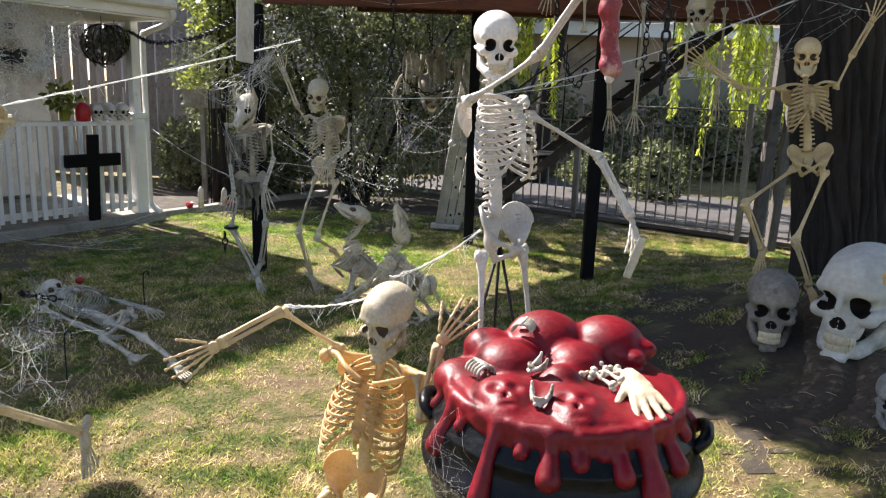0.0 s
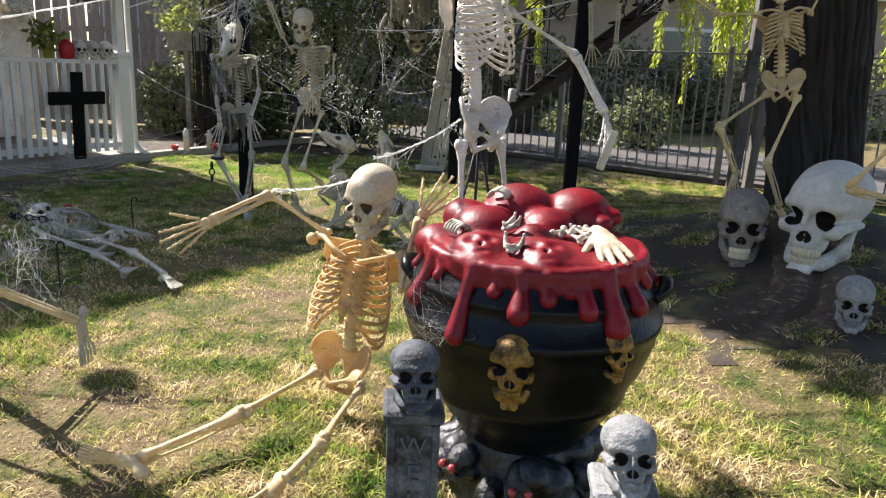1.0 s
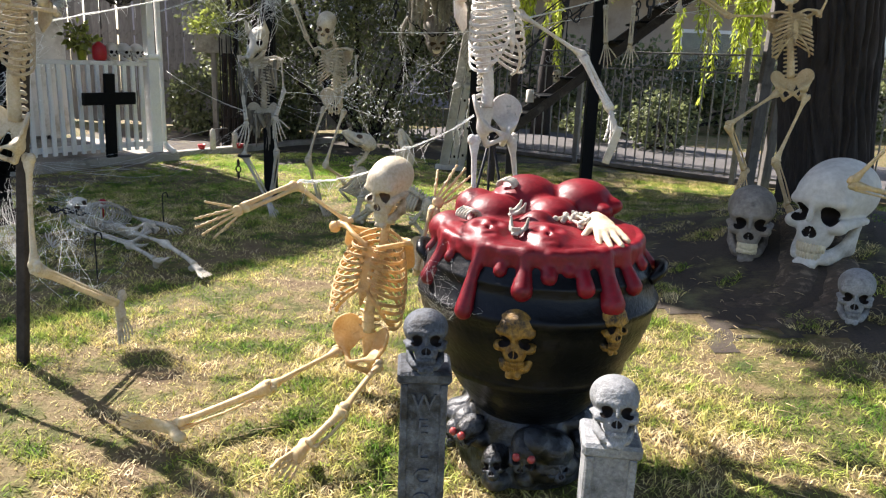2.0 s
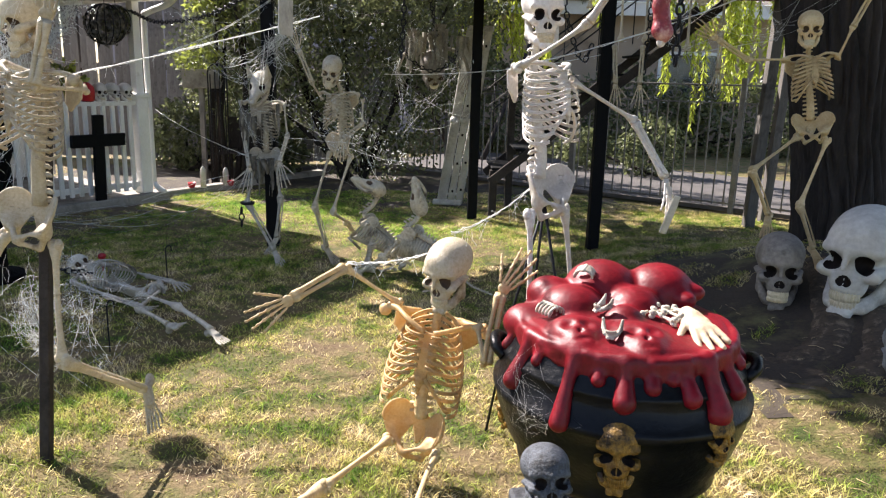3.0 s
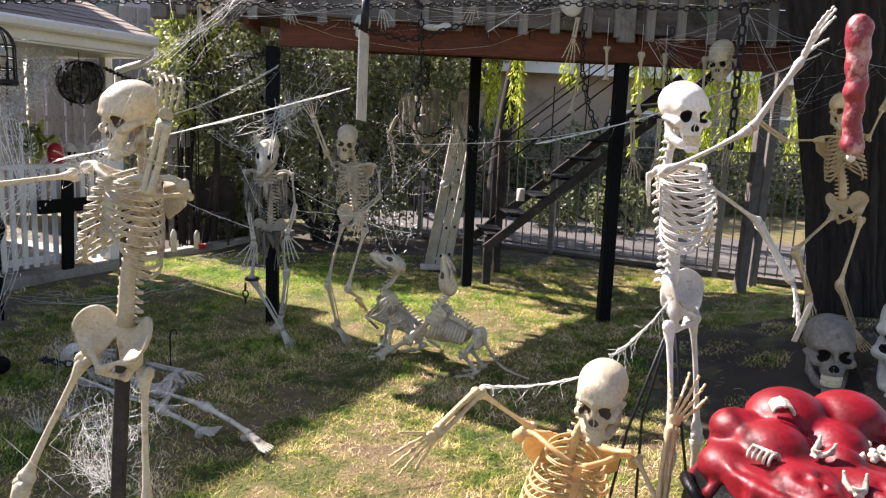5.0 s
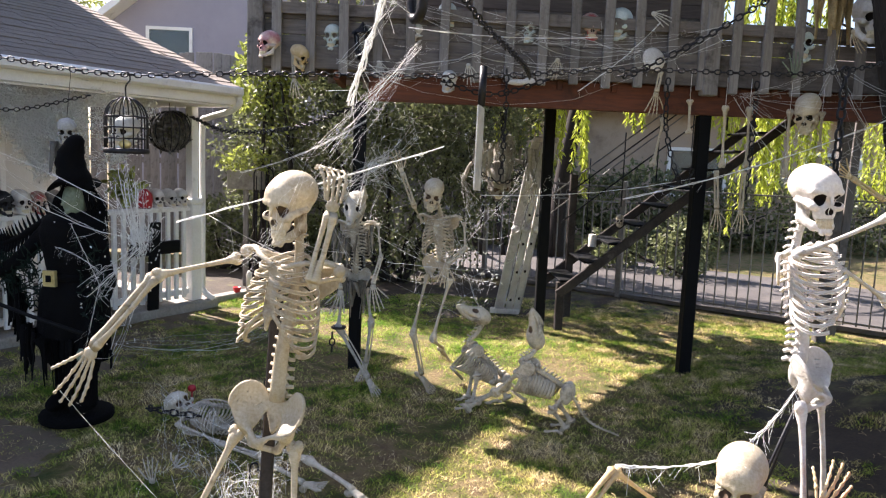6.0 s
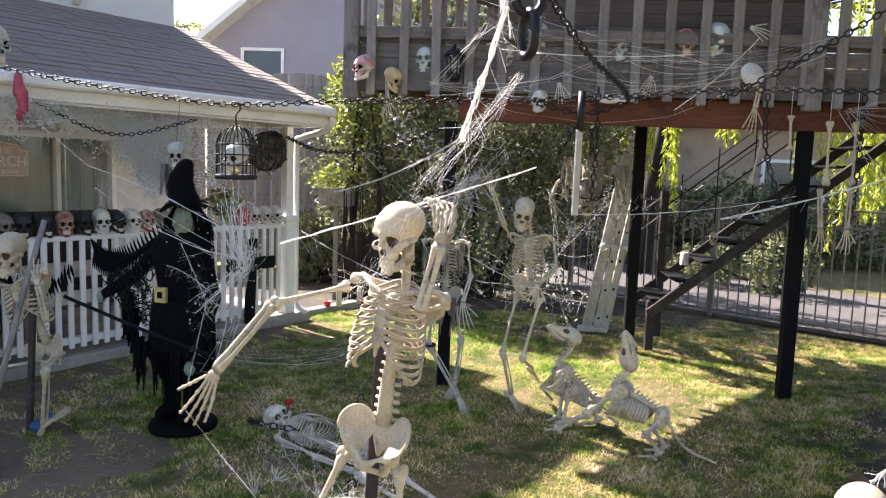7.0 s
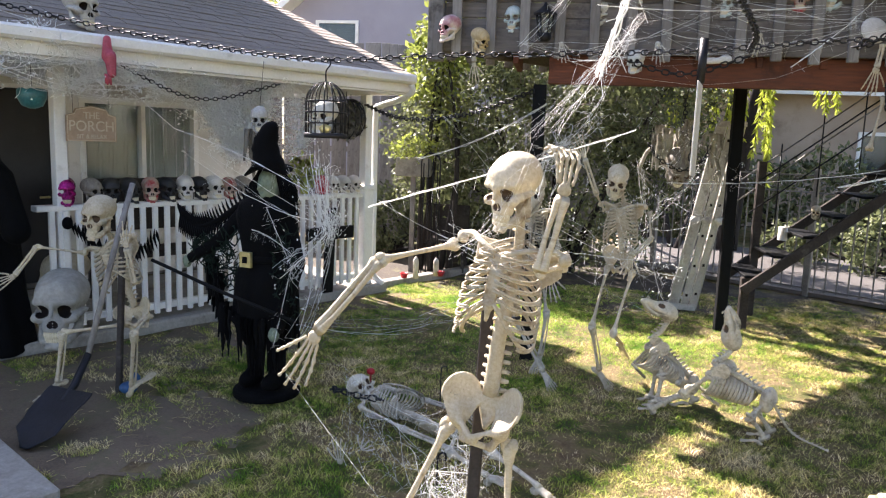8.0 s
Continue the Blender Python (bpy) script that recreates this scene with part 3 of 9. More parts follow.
def make_ribs():
    """Ribs, breastbone, collarbones and shoulder blades; the origin is the base of the neck, y is forward."""
    g = Geo()
    for i in range(10):
        u = i / 9
        zb, zs = -0.01 - 0.0205 * i, -0.045 - 0.0215 * min(i, 6)
        zl = -0.05 - 0.027 * i
        w = 0.05 + 0.06 * math.sin(min(1.0, 0.2 + u * 0.92) * math.pi * 0.55)
        dep = 0.062 + 0.024 * math.sin(min(1.0, 0.3 + u) * math.pi * 0.6)
        last = (1, 1, 1, 1, 1, 0.97, 0.91, 0.85, 0.8, 0.74)[i]
        for s in (-1, 1):
            pts = []
            for k in range(17):
                t = k / 16 * last
                a = math.pi * t
                z = zb + (zl - zb) * math.sin(min(t / 0.62, 1.0) * math.pi / 2)
                if t > 0.62:
                    e = (t - 0.62) / 0.38
                    z = zl + (zs - zl) * e * e * (1 if i < 6 else 0.55)
                pts.append((s * (0.011 + w * math.sin(a) ** 0.75), -0.055 - 0.012 * math.sin(a) + dep * (1 - math.cos(a)) * 0.95, z))
            c = np.array(pts)
            for dz, r in ((0.0032, 0.0034), (-0.0032, 0.0034)):
                g.tube(c + (0, 0, dz), r, 5)
    for s in (-1, 1):
        g.tube(smooth_line([(s * 0.014, 0.09, -0.175), (s * 0.042, 0.088, -0.205), (s * 0.07, 0.074, -0.245), (s * 0.09, 0.045, -0.283), (s * 0.098, 0.01, -0.3)], 4), 0.0066, 6)
    g.field(lambda p: smin(rbox(p, (0, 0.069, -0.062), (0.03, 0.006, 0.026), 0.007),
                           smin(rbox(p, (0, 0.085, -0.135), (0.021, 0.006, 0.055), 0.007), cap(p, (0, 0.09, -0.18), (0, 0.088, -0.225), 0.012, 0.006), 0.015), 0.025), (-0.04, 0.045, -0.24), (0.04, 0.11, -0.025), 0.0055)
    for s in (-1, 1):
        g.tube(smooth_line([(s * 0.015, 0.07, -0.04), (s * 0.07, 0.055, -0.018), (s * 0.12, 0.0, -0.012), (s * 0.155, -0.012, -0.02)], 4), [0.011] + [0.0082] * 7 + [0.01] * (len(smooth_line([(0, 0, 0), (1, 0, 0), (2, 0, 0), (3, 0, 0)], 4)) - 8), 7)
        blade = lambda p: smin(np.maximum(np.abs((p[..., 1] + 0.085) - 0.28 * (np.abs(p[..., 0]) - 0.09)) - 0.005,
                                          np.maximum(np.maximum(-p[..., 2] - 0.15 + 0.9 * np.abs(np.abs(p[..., 0]) - 0.075) , p[..., 2] + 0.03),
                                                     np.abs(np.abs(p[..., 0]) - 0.09) - 0.048)),
                               cap(p, (s * 0.05, -0.1, -0.055), (s * 0.15, -0.035, -0.02), 0.008, 0.012), 0.012)
        lo, hi = ((0.03, -0.13, -0.17), (0.17, 0.0, 0.0)) if s > 0 else ((-0.17, -0.13, -0.17), (-0.03, 0.0, 0.0))
        g.field(blade, lo, hi, 0.007)
        g.ball((s * 0.158, -0.012, -0.03), (0.02, 0.018, 0.02), 0, 8)
    return g


def pelvis_field(p):
    q = np.stack([np.abs(p[..., 0]), p[..., 1], p[..., 2]], -1)
    # fan-shaped hip wings that open forward and inward
    nx, ny, nz = -0.62, 0.72, 0.31
    r = q - np.array((0.092, -0.018, 0.066))
    along_n = r[..., 0] * nx + r[..., 1] * ny + r[..., 2] * nz
    flat = r - along_n[..., None] * np.array((nx, ny, nz))
    rr = np.sqrt((flat ** 2).sum(-1))
    wing = np.maximum(np.abs(along_n - 2.6 * rr ** 2) - 0.0045, np.sqrt((flat[..., 0] / 0.95) ** 2 + flat[..., 1] ** 2 + (flat[..., 2] / 1.15) ** 2) - 0.067)
    rim = np.sqrt((rr - 0.066) ** 2 + (along_n - 0.0105) ** 2) - 0.0065
    wing = smin(wing, np.maximum(rim, -flat[..., 2] - 0.01), 0.008)
    d = smin(wing, ell(p, (0, -0.062, 0.05), (0.04, 0.02, 0.05)), 0.018)
    d = smin(d, cap(q, (0.018, -0.06, 0.02), (0.0, -0.045, -0.03), 0.014, 0.008), 0.012)
    d = smin(d, ell(q, (0.08, 0.005, 0.0), (0.026, 0.028, 0.034)), 0.035)
    d = smin(d, cap(q, (0.08, 0.015, 0.005), (0.006, 0.06, -0.03), 0.011, 0.012), 0.014)
    d = smin(d, cap(q, (0.08, 0.0, -0.01), (0.05, -0.005, -0.07), 0.014, 0.013), 0.014)
    d = smin(d, cap(q, (0.05, 0.0, -0.07), (0.008, 0.058, -0.045), 0.011, 0.01), 0.012)
    return smax(d, -ell(q, (0.046, 0.03, -0.03), (0.016, 0.03, 0.017)), 0.006)


def make_pelvis():
    return Geo().field(pelvis_field, (-0.19, -0.12, -0.095), (0.19, 0.12, 0.17), 0.0058)


def spine_geo(pts, n, r0=0.014, r1=0.021, back=(0, 1, 0)):
    """A row of vertebrae along a curve, with rear and side spurs."""
    c = smooth_line(pts, 12)
    seg = np.concatenate([[0], np.cumsum(np.linalg.norm(np.diff(c, axis=0), axis=1))])
    g = Geo()
    core = c[::3] if len(c) > 8 else c
    g.tube(core, np.linspace(r0 * 0.8, r1 * 0.9, len(core)), 9)
    step = seg[-1] / n
    for i in range(n):
        s = (i + 0.5) * step
        p = np.array([np.interp(s, seg, c[:, k]) for k in range(3)])
        q = np.array([np.interp(min(s + 0.01, seg[-1]), seg, c[:, k]) for k in range(3)])
        t = Vector(q - p).normalized()
        b = Vector(back)
        b = (b - t * b.dot(t)).normalized()
        x = b.cross(t)
        r = r0 + (r1 - r0) * i / max(1, n - 1)
        g2 = Geo().ball((0, 0, 0), (r, r * 0.9, step * 0.45), 0, 8)
        g2.tube([(0, r * 0.5, 0), (0, r * 1.5, step * 0.15), (0, r * 2.0, step * 0.45)], [r * 0.35, r * 0.32, r * 0.28], 5)
        for sx in (-1, 1):
            g2.tube([(sx * r * 0.5, r * 0.4, 0), (sx * r * 1.6, r * 0.7, 0)], [r * 0.34, r * 0.22], 5)
        m = Matrix((x, b, t)).transposed().to_4x4()
        m.translation = Vector(p)
        g2.moved(m)
        g.add(np.concatenate(g2.v), g2.f)
    return g


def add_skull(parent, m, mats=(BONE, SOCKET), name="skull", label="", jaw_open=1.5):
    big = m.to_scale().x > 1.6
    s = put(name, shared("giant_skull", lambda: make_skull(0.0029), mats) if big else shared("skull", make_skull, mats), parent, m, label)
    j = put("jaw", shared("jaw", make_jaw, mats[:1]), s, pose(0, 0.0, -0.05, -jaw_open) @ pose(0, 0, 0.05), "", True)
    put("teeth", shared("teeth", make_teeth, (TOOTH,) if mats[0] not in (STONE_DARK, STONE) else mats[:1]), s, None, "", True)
    return s


def loose_skull(at, face, size, mats, label, category="skull", group="", up=(0, 0, 1), jaw_open=4, name="skull"):
    """A skull prop of its own; at is the point under its chin line where it rests, size its height."""
    k = size / 0.215
    m = frame_of(at, face, up, k) @ pose(0, 0, 0.132)
    s = add_skull(None, m, mats, name, "", jaw_open)
    return tagged(s, label, category, group)


def skeleton(name, label, j, mat, chest, hips, face, base, category="skeleton", group="human skeletons", head=True, head_size=1.0, skull_up=(0, 0, 1), head_mat=None, rib_mat=None):
    """A jointed skeleton from its joints. chest, hips and face are the ways they look; limbs run shoulder, elbow, wrist, tip and hip, knee, ankle, toe."""
    root = thing(name, base, label, category, group)
    neck, pel = Vector(j["neck"]), Vector(j["pel"])
    up = (neck - pel).normalized()
    cf = Vector(chest)
    cf = (cf - up * cf.dot(up)).normalized()
    cm = frame_of(neck, cf, up, j.get("chest_scale", 1.0))
    put("rib_cage", shared("rib_cage", make_ribs, (rib_mat or mat,)), root, cm)
    hf = Vector(hips)
    hf = (hf - up * hf.dot(up)).normalized()
    hm = frame_of(pel, hf, up, j.get("hip_scale", 0.9))
    put("pelvis", shared("pelvis", make_pelvis, (rib_mat or mat,)), root, hm)
    hd = Vector(j["head"])
    fm = frame_of(hd, face, skull_up, head_size)
    if head:
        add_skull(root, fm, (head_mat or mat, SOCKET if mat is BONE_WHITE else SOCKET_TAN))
    low = hm @ Vector((0, -0.045, 0.09))
    top = fm @ Vector((0, -0.02, -0.05))
    mid = cm @ Vector((0, -0.06, -0.14))
    at_neck = cm @ Vector((0, -0.05, 0.0))
    waist = cm @ Vector((0, -0.03, -0.3))
    part("spine", spine_geo([top, at_neck, mid, waist, low], 20, 0.0145, 0.028, tuple(-cf)), mat, root)
    ua = shared("upper_arm", lambda: make_long_bone(0.0165, 0.06), (mat,))
    th = shared("thigh_bone", lambda: make_long_bone(0.0225, 0.055), (mat,))
    fa = shared("forearm", make_forearm, (mat,))
    sh = shared("shin", make_shin, (mat,))
    hb = shared("hand", make_hand, (mat,))
    fb = shared("foot", make_foot, (mat,))
    for s, side in ((-1, "L"), (1, "R")):
        if "el" + side in j:
            a = Vector(j["sh" + side]) if "sh" + side in j else cm @ Vector((-s * 0.165, -0.01, -0.03))
            b, c = Vector(j["el" + side]), Vector(j["wr" + side])
            put("upper_arm", ua, root, along(a, b, cf))
            put("forearm", fa, root, along(b, c, cf))
            tip = Vector(j["ha" + side]) if "ha" + side in j else c + (c - b).normalized() * 0.15
            z = (tip - c).normalized()
            x = Vector(j.get("palm" + side, cf)).cross(z).normalized()
            m = Matrix((x * s, z.cross(x) * s, z)).transposed().to_4x4() @ Matrix.Scale(j.get("hand_scale", 1.0), 4)
            m.translation = c
            put("hand", shared("curled_hand", lambda: make_hand(2.3), (mat,)) if side in j.get("curled", "") else hb, root, m)
        if "kn" + side in j:
            a = hm @ Vector((-s * 0.098, 0.0, -0.005))
            a = a.lerp(Vector(j["hi" + side]), 0.45) if "hi" + side in j else a
            b, c = Vector(j["kn" + side]), Vector(j["ank" + side])
            put("thigh_bone", th, root, along(a, b, hf))
            put("shin", sh, root, along(b, c, hf))
            t = Vector(j["toe" + side]) - c if "toe" + side in j else Vector(hips)
            up2 = (b - c) if abs((b - c).normalized().dot(t.normalized())) < 0.9 else Vector((0, 0, 1))
            put("foot", fb, root, frame_of(c, t, up2))
    return root

# ---- ground ----


def lawn_material(name, blades, tones=None):
    m = bpy.data.materials.new(name)
    m.use_nodes = True
    n, l = m.node_tree.nodes, m.node_tree.links
    b = n["Principled BSDF"]
    tc = n.new("ShaderNodeTexCoord")
    patch, mid, fine = (n.new("ShaderNodeTexNoise") for _ in range(3))
    for t, s in ((patch, 1.5), (mid, 6.0), (fine, 45)):
        t.inputs["Scale"].default_value, t.inputs["Detail"].default_value, t.inputs["Roughness"].default_value = s, 6, 0.65
        l.new(tc.outputs["Object"], t.inputs["Vector"])
    mix = n.new("ShaderNodeMath")
    mix.operation = "MULTIPLY_ADD"
    mix.inputs[1].default_value = 0.5
    l.new(mid.outputs[0], mix.inputs[0])
    h = n.new("ShaderNodeMath")
    h.operation = "MULTIPLY"
    h.inputs[1].default_value = 0.5
    l.new(patch.outputs[0], h.inputs[0])
    l.new(h.outputs[0], mix.inputs[2])
    ramp = n.new("ShaderNodeValToRGB")
    e = ramp.color_ramp.elements
    if tones:
        stops = tones
    elif blades:
        stops = ((0.395, "5f802e"), (0.465, "9ba64e"), (0.535, "cfc182"), (0.615, "eddcb2"))
    else:
        stops = ((0.36, "3f4a22"), (0.46, "5d5a33"), (0.54, "78694a"), (0.64, "66543f"))
    while len(e) < len(stops):
        e.new(0.5)
    for q, (pos, c) in zip(e, stops):
        q.position, q.color = pos, srgb(c)
    l.new(mix.outputs[0], ramp.inputs[0])
    hs = n.new("ShaderNodeHueSaturation")
    vr = n.new("ShaderNodeMapRange")
    vr.inputs["To Min"].default_value, vr.inputs["To Max"].default_value = 0.45, 1.6
    src = n.new("ShaderNodeNewGeometry").outputs["Random Per Island"] if blades else fine.outputs[0]
    l.new(src, vr.inputs["Value"])
    l.new(vr.outputs[0], hs.inputs["Value"])
    l.new(ramp.outputs[0], hs.inputs["Color"])
    l.new(hs.outputs[0], b.inputs["Base Color"])
    b.inputs["Roughness"].default_value = 0.85
    b.inputs["Specular IOR Level"].default_value = 0.25
    if blades:
        tr = n.new("ShaderNodeBsdfTranslucent")
        l.new(hs.outputs[0], tr.inputs["Color"])
        ms = n.new("ShaderNodeMixShader")
        ms.inputs[0].default_value = 0.4
        l.new(b.outputs[0], ms.inputs[1])
        l.new(tr.outputs[0], ms.inputs[2])
        l.new(ms.outputs[0], n["Material Output"].inputs["Surface"])
    else:
        bp = n.new("ShaderNodeBump")
        bp.inputs["Strength"].default_value, bp.inputs["Distance"].default_value = 0.9, 0.03
        l.new(fine.outputs[0], bp.inputs["Height"])
        l.new(bp.outputs[0], b.inputs["Normal"])
    return m


LAWN = lawn_material("patchy_dry_lawn_soil", False)
BLADE = lawn_material("lawn_grass_blade", True)
BLADE_GREEN = lawn_material("fresh_grass_blade", True, ((0.36, "5c8a2c"), (0.46, "86a840"), (0.56, "a9b95a"), (0.66, "cdc586")))
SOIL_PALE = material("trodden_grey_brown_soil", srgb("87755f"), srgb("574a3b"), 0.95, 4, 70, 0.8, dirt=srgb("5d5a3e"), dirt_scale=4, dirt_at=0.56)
# Brown soil, its tones darkened to carry the shade under tree and deck.
SOIL_SHADED = material("shade_darkened_brown_soil", srgb("4a4034"), srgb("261f19"), 0.95, 3, 60, 0.8, dirt=srgb("6d6a44"), dirt_scale=2, dirt_at=0.6)


def ground_height(x, y):
    mound = 0.42 * np.exp(-((x - 2.7) / 1.1) ** 2 - ((y - 4.6) / 1.3) ** 2)
    return mound + 0.01 * np.sin(2.1 * x + 1) * np.cos(1.7 * y) + 0.006 * np.sin(5.3 * x + 2 * y)


def flat_sheet(lo, hi, step, z):
    xs, ys = np.arange(lo[0], hi[0] + step / 2, step), np.arange(lo[1], hi[1] + step / 2, step)
    gx, gy = np.meshgrid(xs, ys, indexing="ij")
    v = np.stack([gx, gy, z(gx, gy)], -1).reshape(-1, 3)
    k = len(ys)
    f = [(i * k + j, (i + 1) * k + j, (i + 1) * k + j + 1, i * k + j + 1) for i in range(len(xs) - 1) for j in range(k - 1)]
    return v, f


g = Geo()
v, f = flat_sheet((-9, -3), (9, 15), 0.15, lambda x, y: ground_height(x, y) - 0.02)
g.add(v, f)
for lo, hi in (((-300, -300), (300, -3)), ((-300, 15), (300, 300)), ((-300, -3), (-9, 15)), ((9, -3), (300, 15))):
    g.add([(lo[0], lo[1], -0.03), (hi[0], lo[1], -0.03), (hi[0], hi[1], -0.03), (lo[0], hi[1], -0.03)], [(0, 1, 2, 3)])
solo("ground", g, LAWN, "patchy half-dry lawn and bare soil", "lawn", kind="structure")

PORCH = Matrix(((-0.498, 0.841, 0, -3.48), (-0.774, -0.541, 0, 8.35), (0, 0, 1, 0), (0, 0, 0, 1)))


def porch_uv(x, y):
    qx, qy = x + 3.48, y - 8.35
    return (-0.541 * qx - 0.841 * qy) / 0.92, 0.841 * qx - 0.541 * qy


def grass_blades(n, lo, hi, seed, tall, wide, keep):
    rng = np.random.default_rng(seed)
    x, y = rng.uniform(lo[0], hi[0], n), rng.uniform(lo[1], hi[1], n)
    clump = np.sin(3.1 * x + 1.3 * np.sin(2.3 * y)) * np.sin(2.7 * y + 1.7 * np.sin(1.9 * x)) + 0.6 * np.sin(9 * x + 2 * np.sin(7 * y)) * np.sin(8 * y)
    ok = keep(x, y) & (rng.uniform(-1.15, 1.0, n) < clump * 0.9 + 0.2)
    x, y, clump = x[ok], y[ok], clump[ok]
    k = len(x)
    h = tall * rng.uniform(0.45, 1.25, k) * (1 + 0.35 * clump)
    a = rng.uniform(0, 2 * math.pi, k)
    w = wide * rng.uniform(0.6, 1.4, k)
    lean = h * rng.uniform(0.6, 2.1, k)
    b = a + rng.uniform(-1, 1, k) + math.pi / 2
    z = ground_height(x, y) - 0.024
    sx, sy = np.cos(a) * w, np.sin(a) * w
    dx, dy = np.cos(b) * lean, np.sin(b) * lean
    v = np.empty((k, 5, 3))
    v[:, 0] = np.stack([x - sx, y - sy, z], -1)
    v[:, 1] = np.stack([x + sx, y + sy, z], -1)
    v[:, 2] = np.stack([x + sx * 0.8 + dx * 0.35, y + sy * 0.8 + dy * 0.35, z + h * 0.6], -1)
    v[:, 3] = np.stack([x - sx * 0.8 + dx * 0.35, y - sy * 0.8 + dy * 0.35, z + h * 0.6], -1)
    v[:, 4] = np.stack([x + dx, y + dy, z + h], -1)
    base = np.arange(k)[:, None] * 5
    quads, tris = base + np.array([[0, 1, 2, 3]]), base + np.array([[3, 2, 4]])
    return v.reshape(-1, 3), quads, tris


def leaf_mesh(name, v, quads, tris, mat):
    me = bpy.data.meshes.new(name)
    nq, nt = len(quads), len(tris)
    me.vertices.add(len(v))
    me.vertices.foreach_set("co", np.asarray(v, dtype=np.float32).ravel())
    me.loops.add(nq * 4 + nt * 3)
    me.loops.foreach_set("vertex_index", np.concatenate([np.asarray(quads).ravel(), np.asarray(tris).ravel()]).astype(np.int32))
    me.polygons.add(nq + nt)
    me.polygons.foreach_set("loop_start", np.concatenate([np.arange(nq) * 4, nq * 4 + np.arange(nt) * 3]).astype(np.int32))
    me.materials.append(mat)
    me.update(calc_edges=True)
    return me


def on_lawn(x, y):
    u, w = porch_uv(x, y)
    away = (w > 1.0 + 0.35 * np.sin(3 * x + 2 * y)) | (u < -0.3) & (w > 0.0)
    bare = (np.hypot((x + 4.1) / 1.2, (y - 4.0) / 0.9) > 1) & (np.hypot((x - 2.3) / 1.45, (y - 4.15) / 1.25) > 1)
    walkway = (x + 4.28) * 0.55 + (y - 3.76) * 0.83 > 0
    thin = np.sin(7.1 * x + 3 * np.sin(4 * y)) * np.sin(6.3 * y + 2 * np.sin(5 * x)) > 0.22
    wisp = np.sin(8.3 * x + 3 * np.sin(5 * y)) * np.sin(7.7 * y + 2 * np.sin(6 * x)) > 0.02
    return (away | wisp & (w > 0.25)) & (bare | thin) & walkway & (0.63 * (x - 3.25) + 0.78 * (y - 8.4) < -0.2)


v, q, t = grass_blades(740000, (-5.6, 0.9), (4.5, 9.4), 3, 0.026, 0.0023, on_lawn)
bx, by = v[::5, 0], v[::5, 1]
fresh = np.random.default_rng(5).random(len(bx)) < np.clip(1.3 * np.exp(-((bx + 1.7) / 1.5) ** 2 - ((by - 8.0) / 1.5) ** 2) + 0.6 * np.exp(-((bx + 0.2) / 0.7) ** 2 - ((by - 6.6) / 0.8) ** 2), 0, 0.92)
for pick, mat, label in ((~fresh, BLADE, "short patchy green and straw-coloured grass"), (fresh, BLADE_GREEN, "fresh green grass beside the porch")):
    vv = v.reshape(-1, 5, 3)[pick]
    base = np.arange(len(vv))[:, None] * 5
    tagged(put("grass", leaf_mesh("grass", vv.reshape(-1, 3), base + np.array([[0, 1, 2, 3]]), base + np.array([[3, 2, 4]]), mat)), label, "grass", kind="stuff")
v, q, t = grass_blades(120000, (-5.6, -3.0), (4.5, 4.2), 4, 0.028, 0.0036, lambda x, y: ((0.55 * (x + 4.28) + 0.83 * (y - 3.76) <= 0) | (y < 0.9)) & (x + 3.35 > 0.667 * (y - 3.5)))
tagged(put("grass", leaf_mesh("grass", v, q, t, BLADE)), "trodden half-dry grass at the front of the yard", "grass", kind="stuff")
rng = np.random.default_rng(11)
g = Geo()
for i in range(3000):
    x, y = rng.uniform(-5.0, 3.4), rng.uniform(1.5, 7.8)
    a, ln = rng.uniform(0, 6.28), rng.uniform(0.02, 0.075)
    z = float(ground_height(x, y)) + 0.004
    g.tube([(x, y, z), (x + ln * 0.5 * math.cos(a), y + ln * 0.5 * math.sin(a), z + rng.uniform(0.001, 0.007)), (x + ln * math.cos(a + 0.2), y + ln * math.sin(a + 0.2), z)], 0.0013, 4)
solo("straw", g, material("dry_straw", srgb("cdbb90"), srgb("9c8660"), 0.9, 20, 90, 0.1, island=True, vary=0.3), "scattered dry straw and bark shreds on the lawn", "straw", kind="stuff")



def soil_sheet(name, label, inside, lo, hi, mat=None):
    """A thin uneven sheet of bare soil that follows the ground."""
    v, f = flat_sheet(lo, hi, 0.04, lambda x, y: ground_height(x, y) - 0.016)
    x, y = v[:, 0], v[:, 1]
    keep = inside(x + 0.18 * np.sin(5 * y) + 0.09 * np.sin(17 * y + 9 * x) + 0.05 * np.sin(41 * x), y + 0.15 * np.sin(6 * x) + 0.09 * np.sin(19 * x - 8 * y) + 0.05 * np.sin(37 * y))
    f = [q for q in f if keep[list(q)].all()]
    return solo(name, Geo().add(v, f), mat or SOIL_SHADED, label, "soil", kind="structure")


def near_porch(x, y):
    u, w = porch_uv(x, y)
    return (w > 0.1) & (w < 1.4) & (u > 0.1) | (np.hypot((x + 4.2) / 1.3, (y - 4.1) / 0.75) < 1)


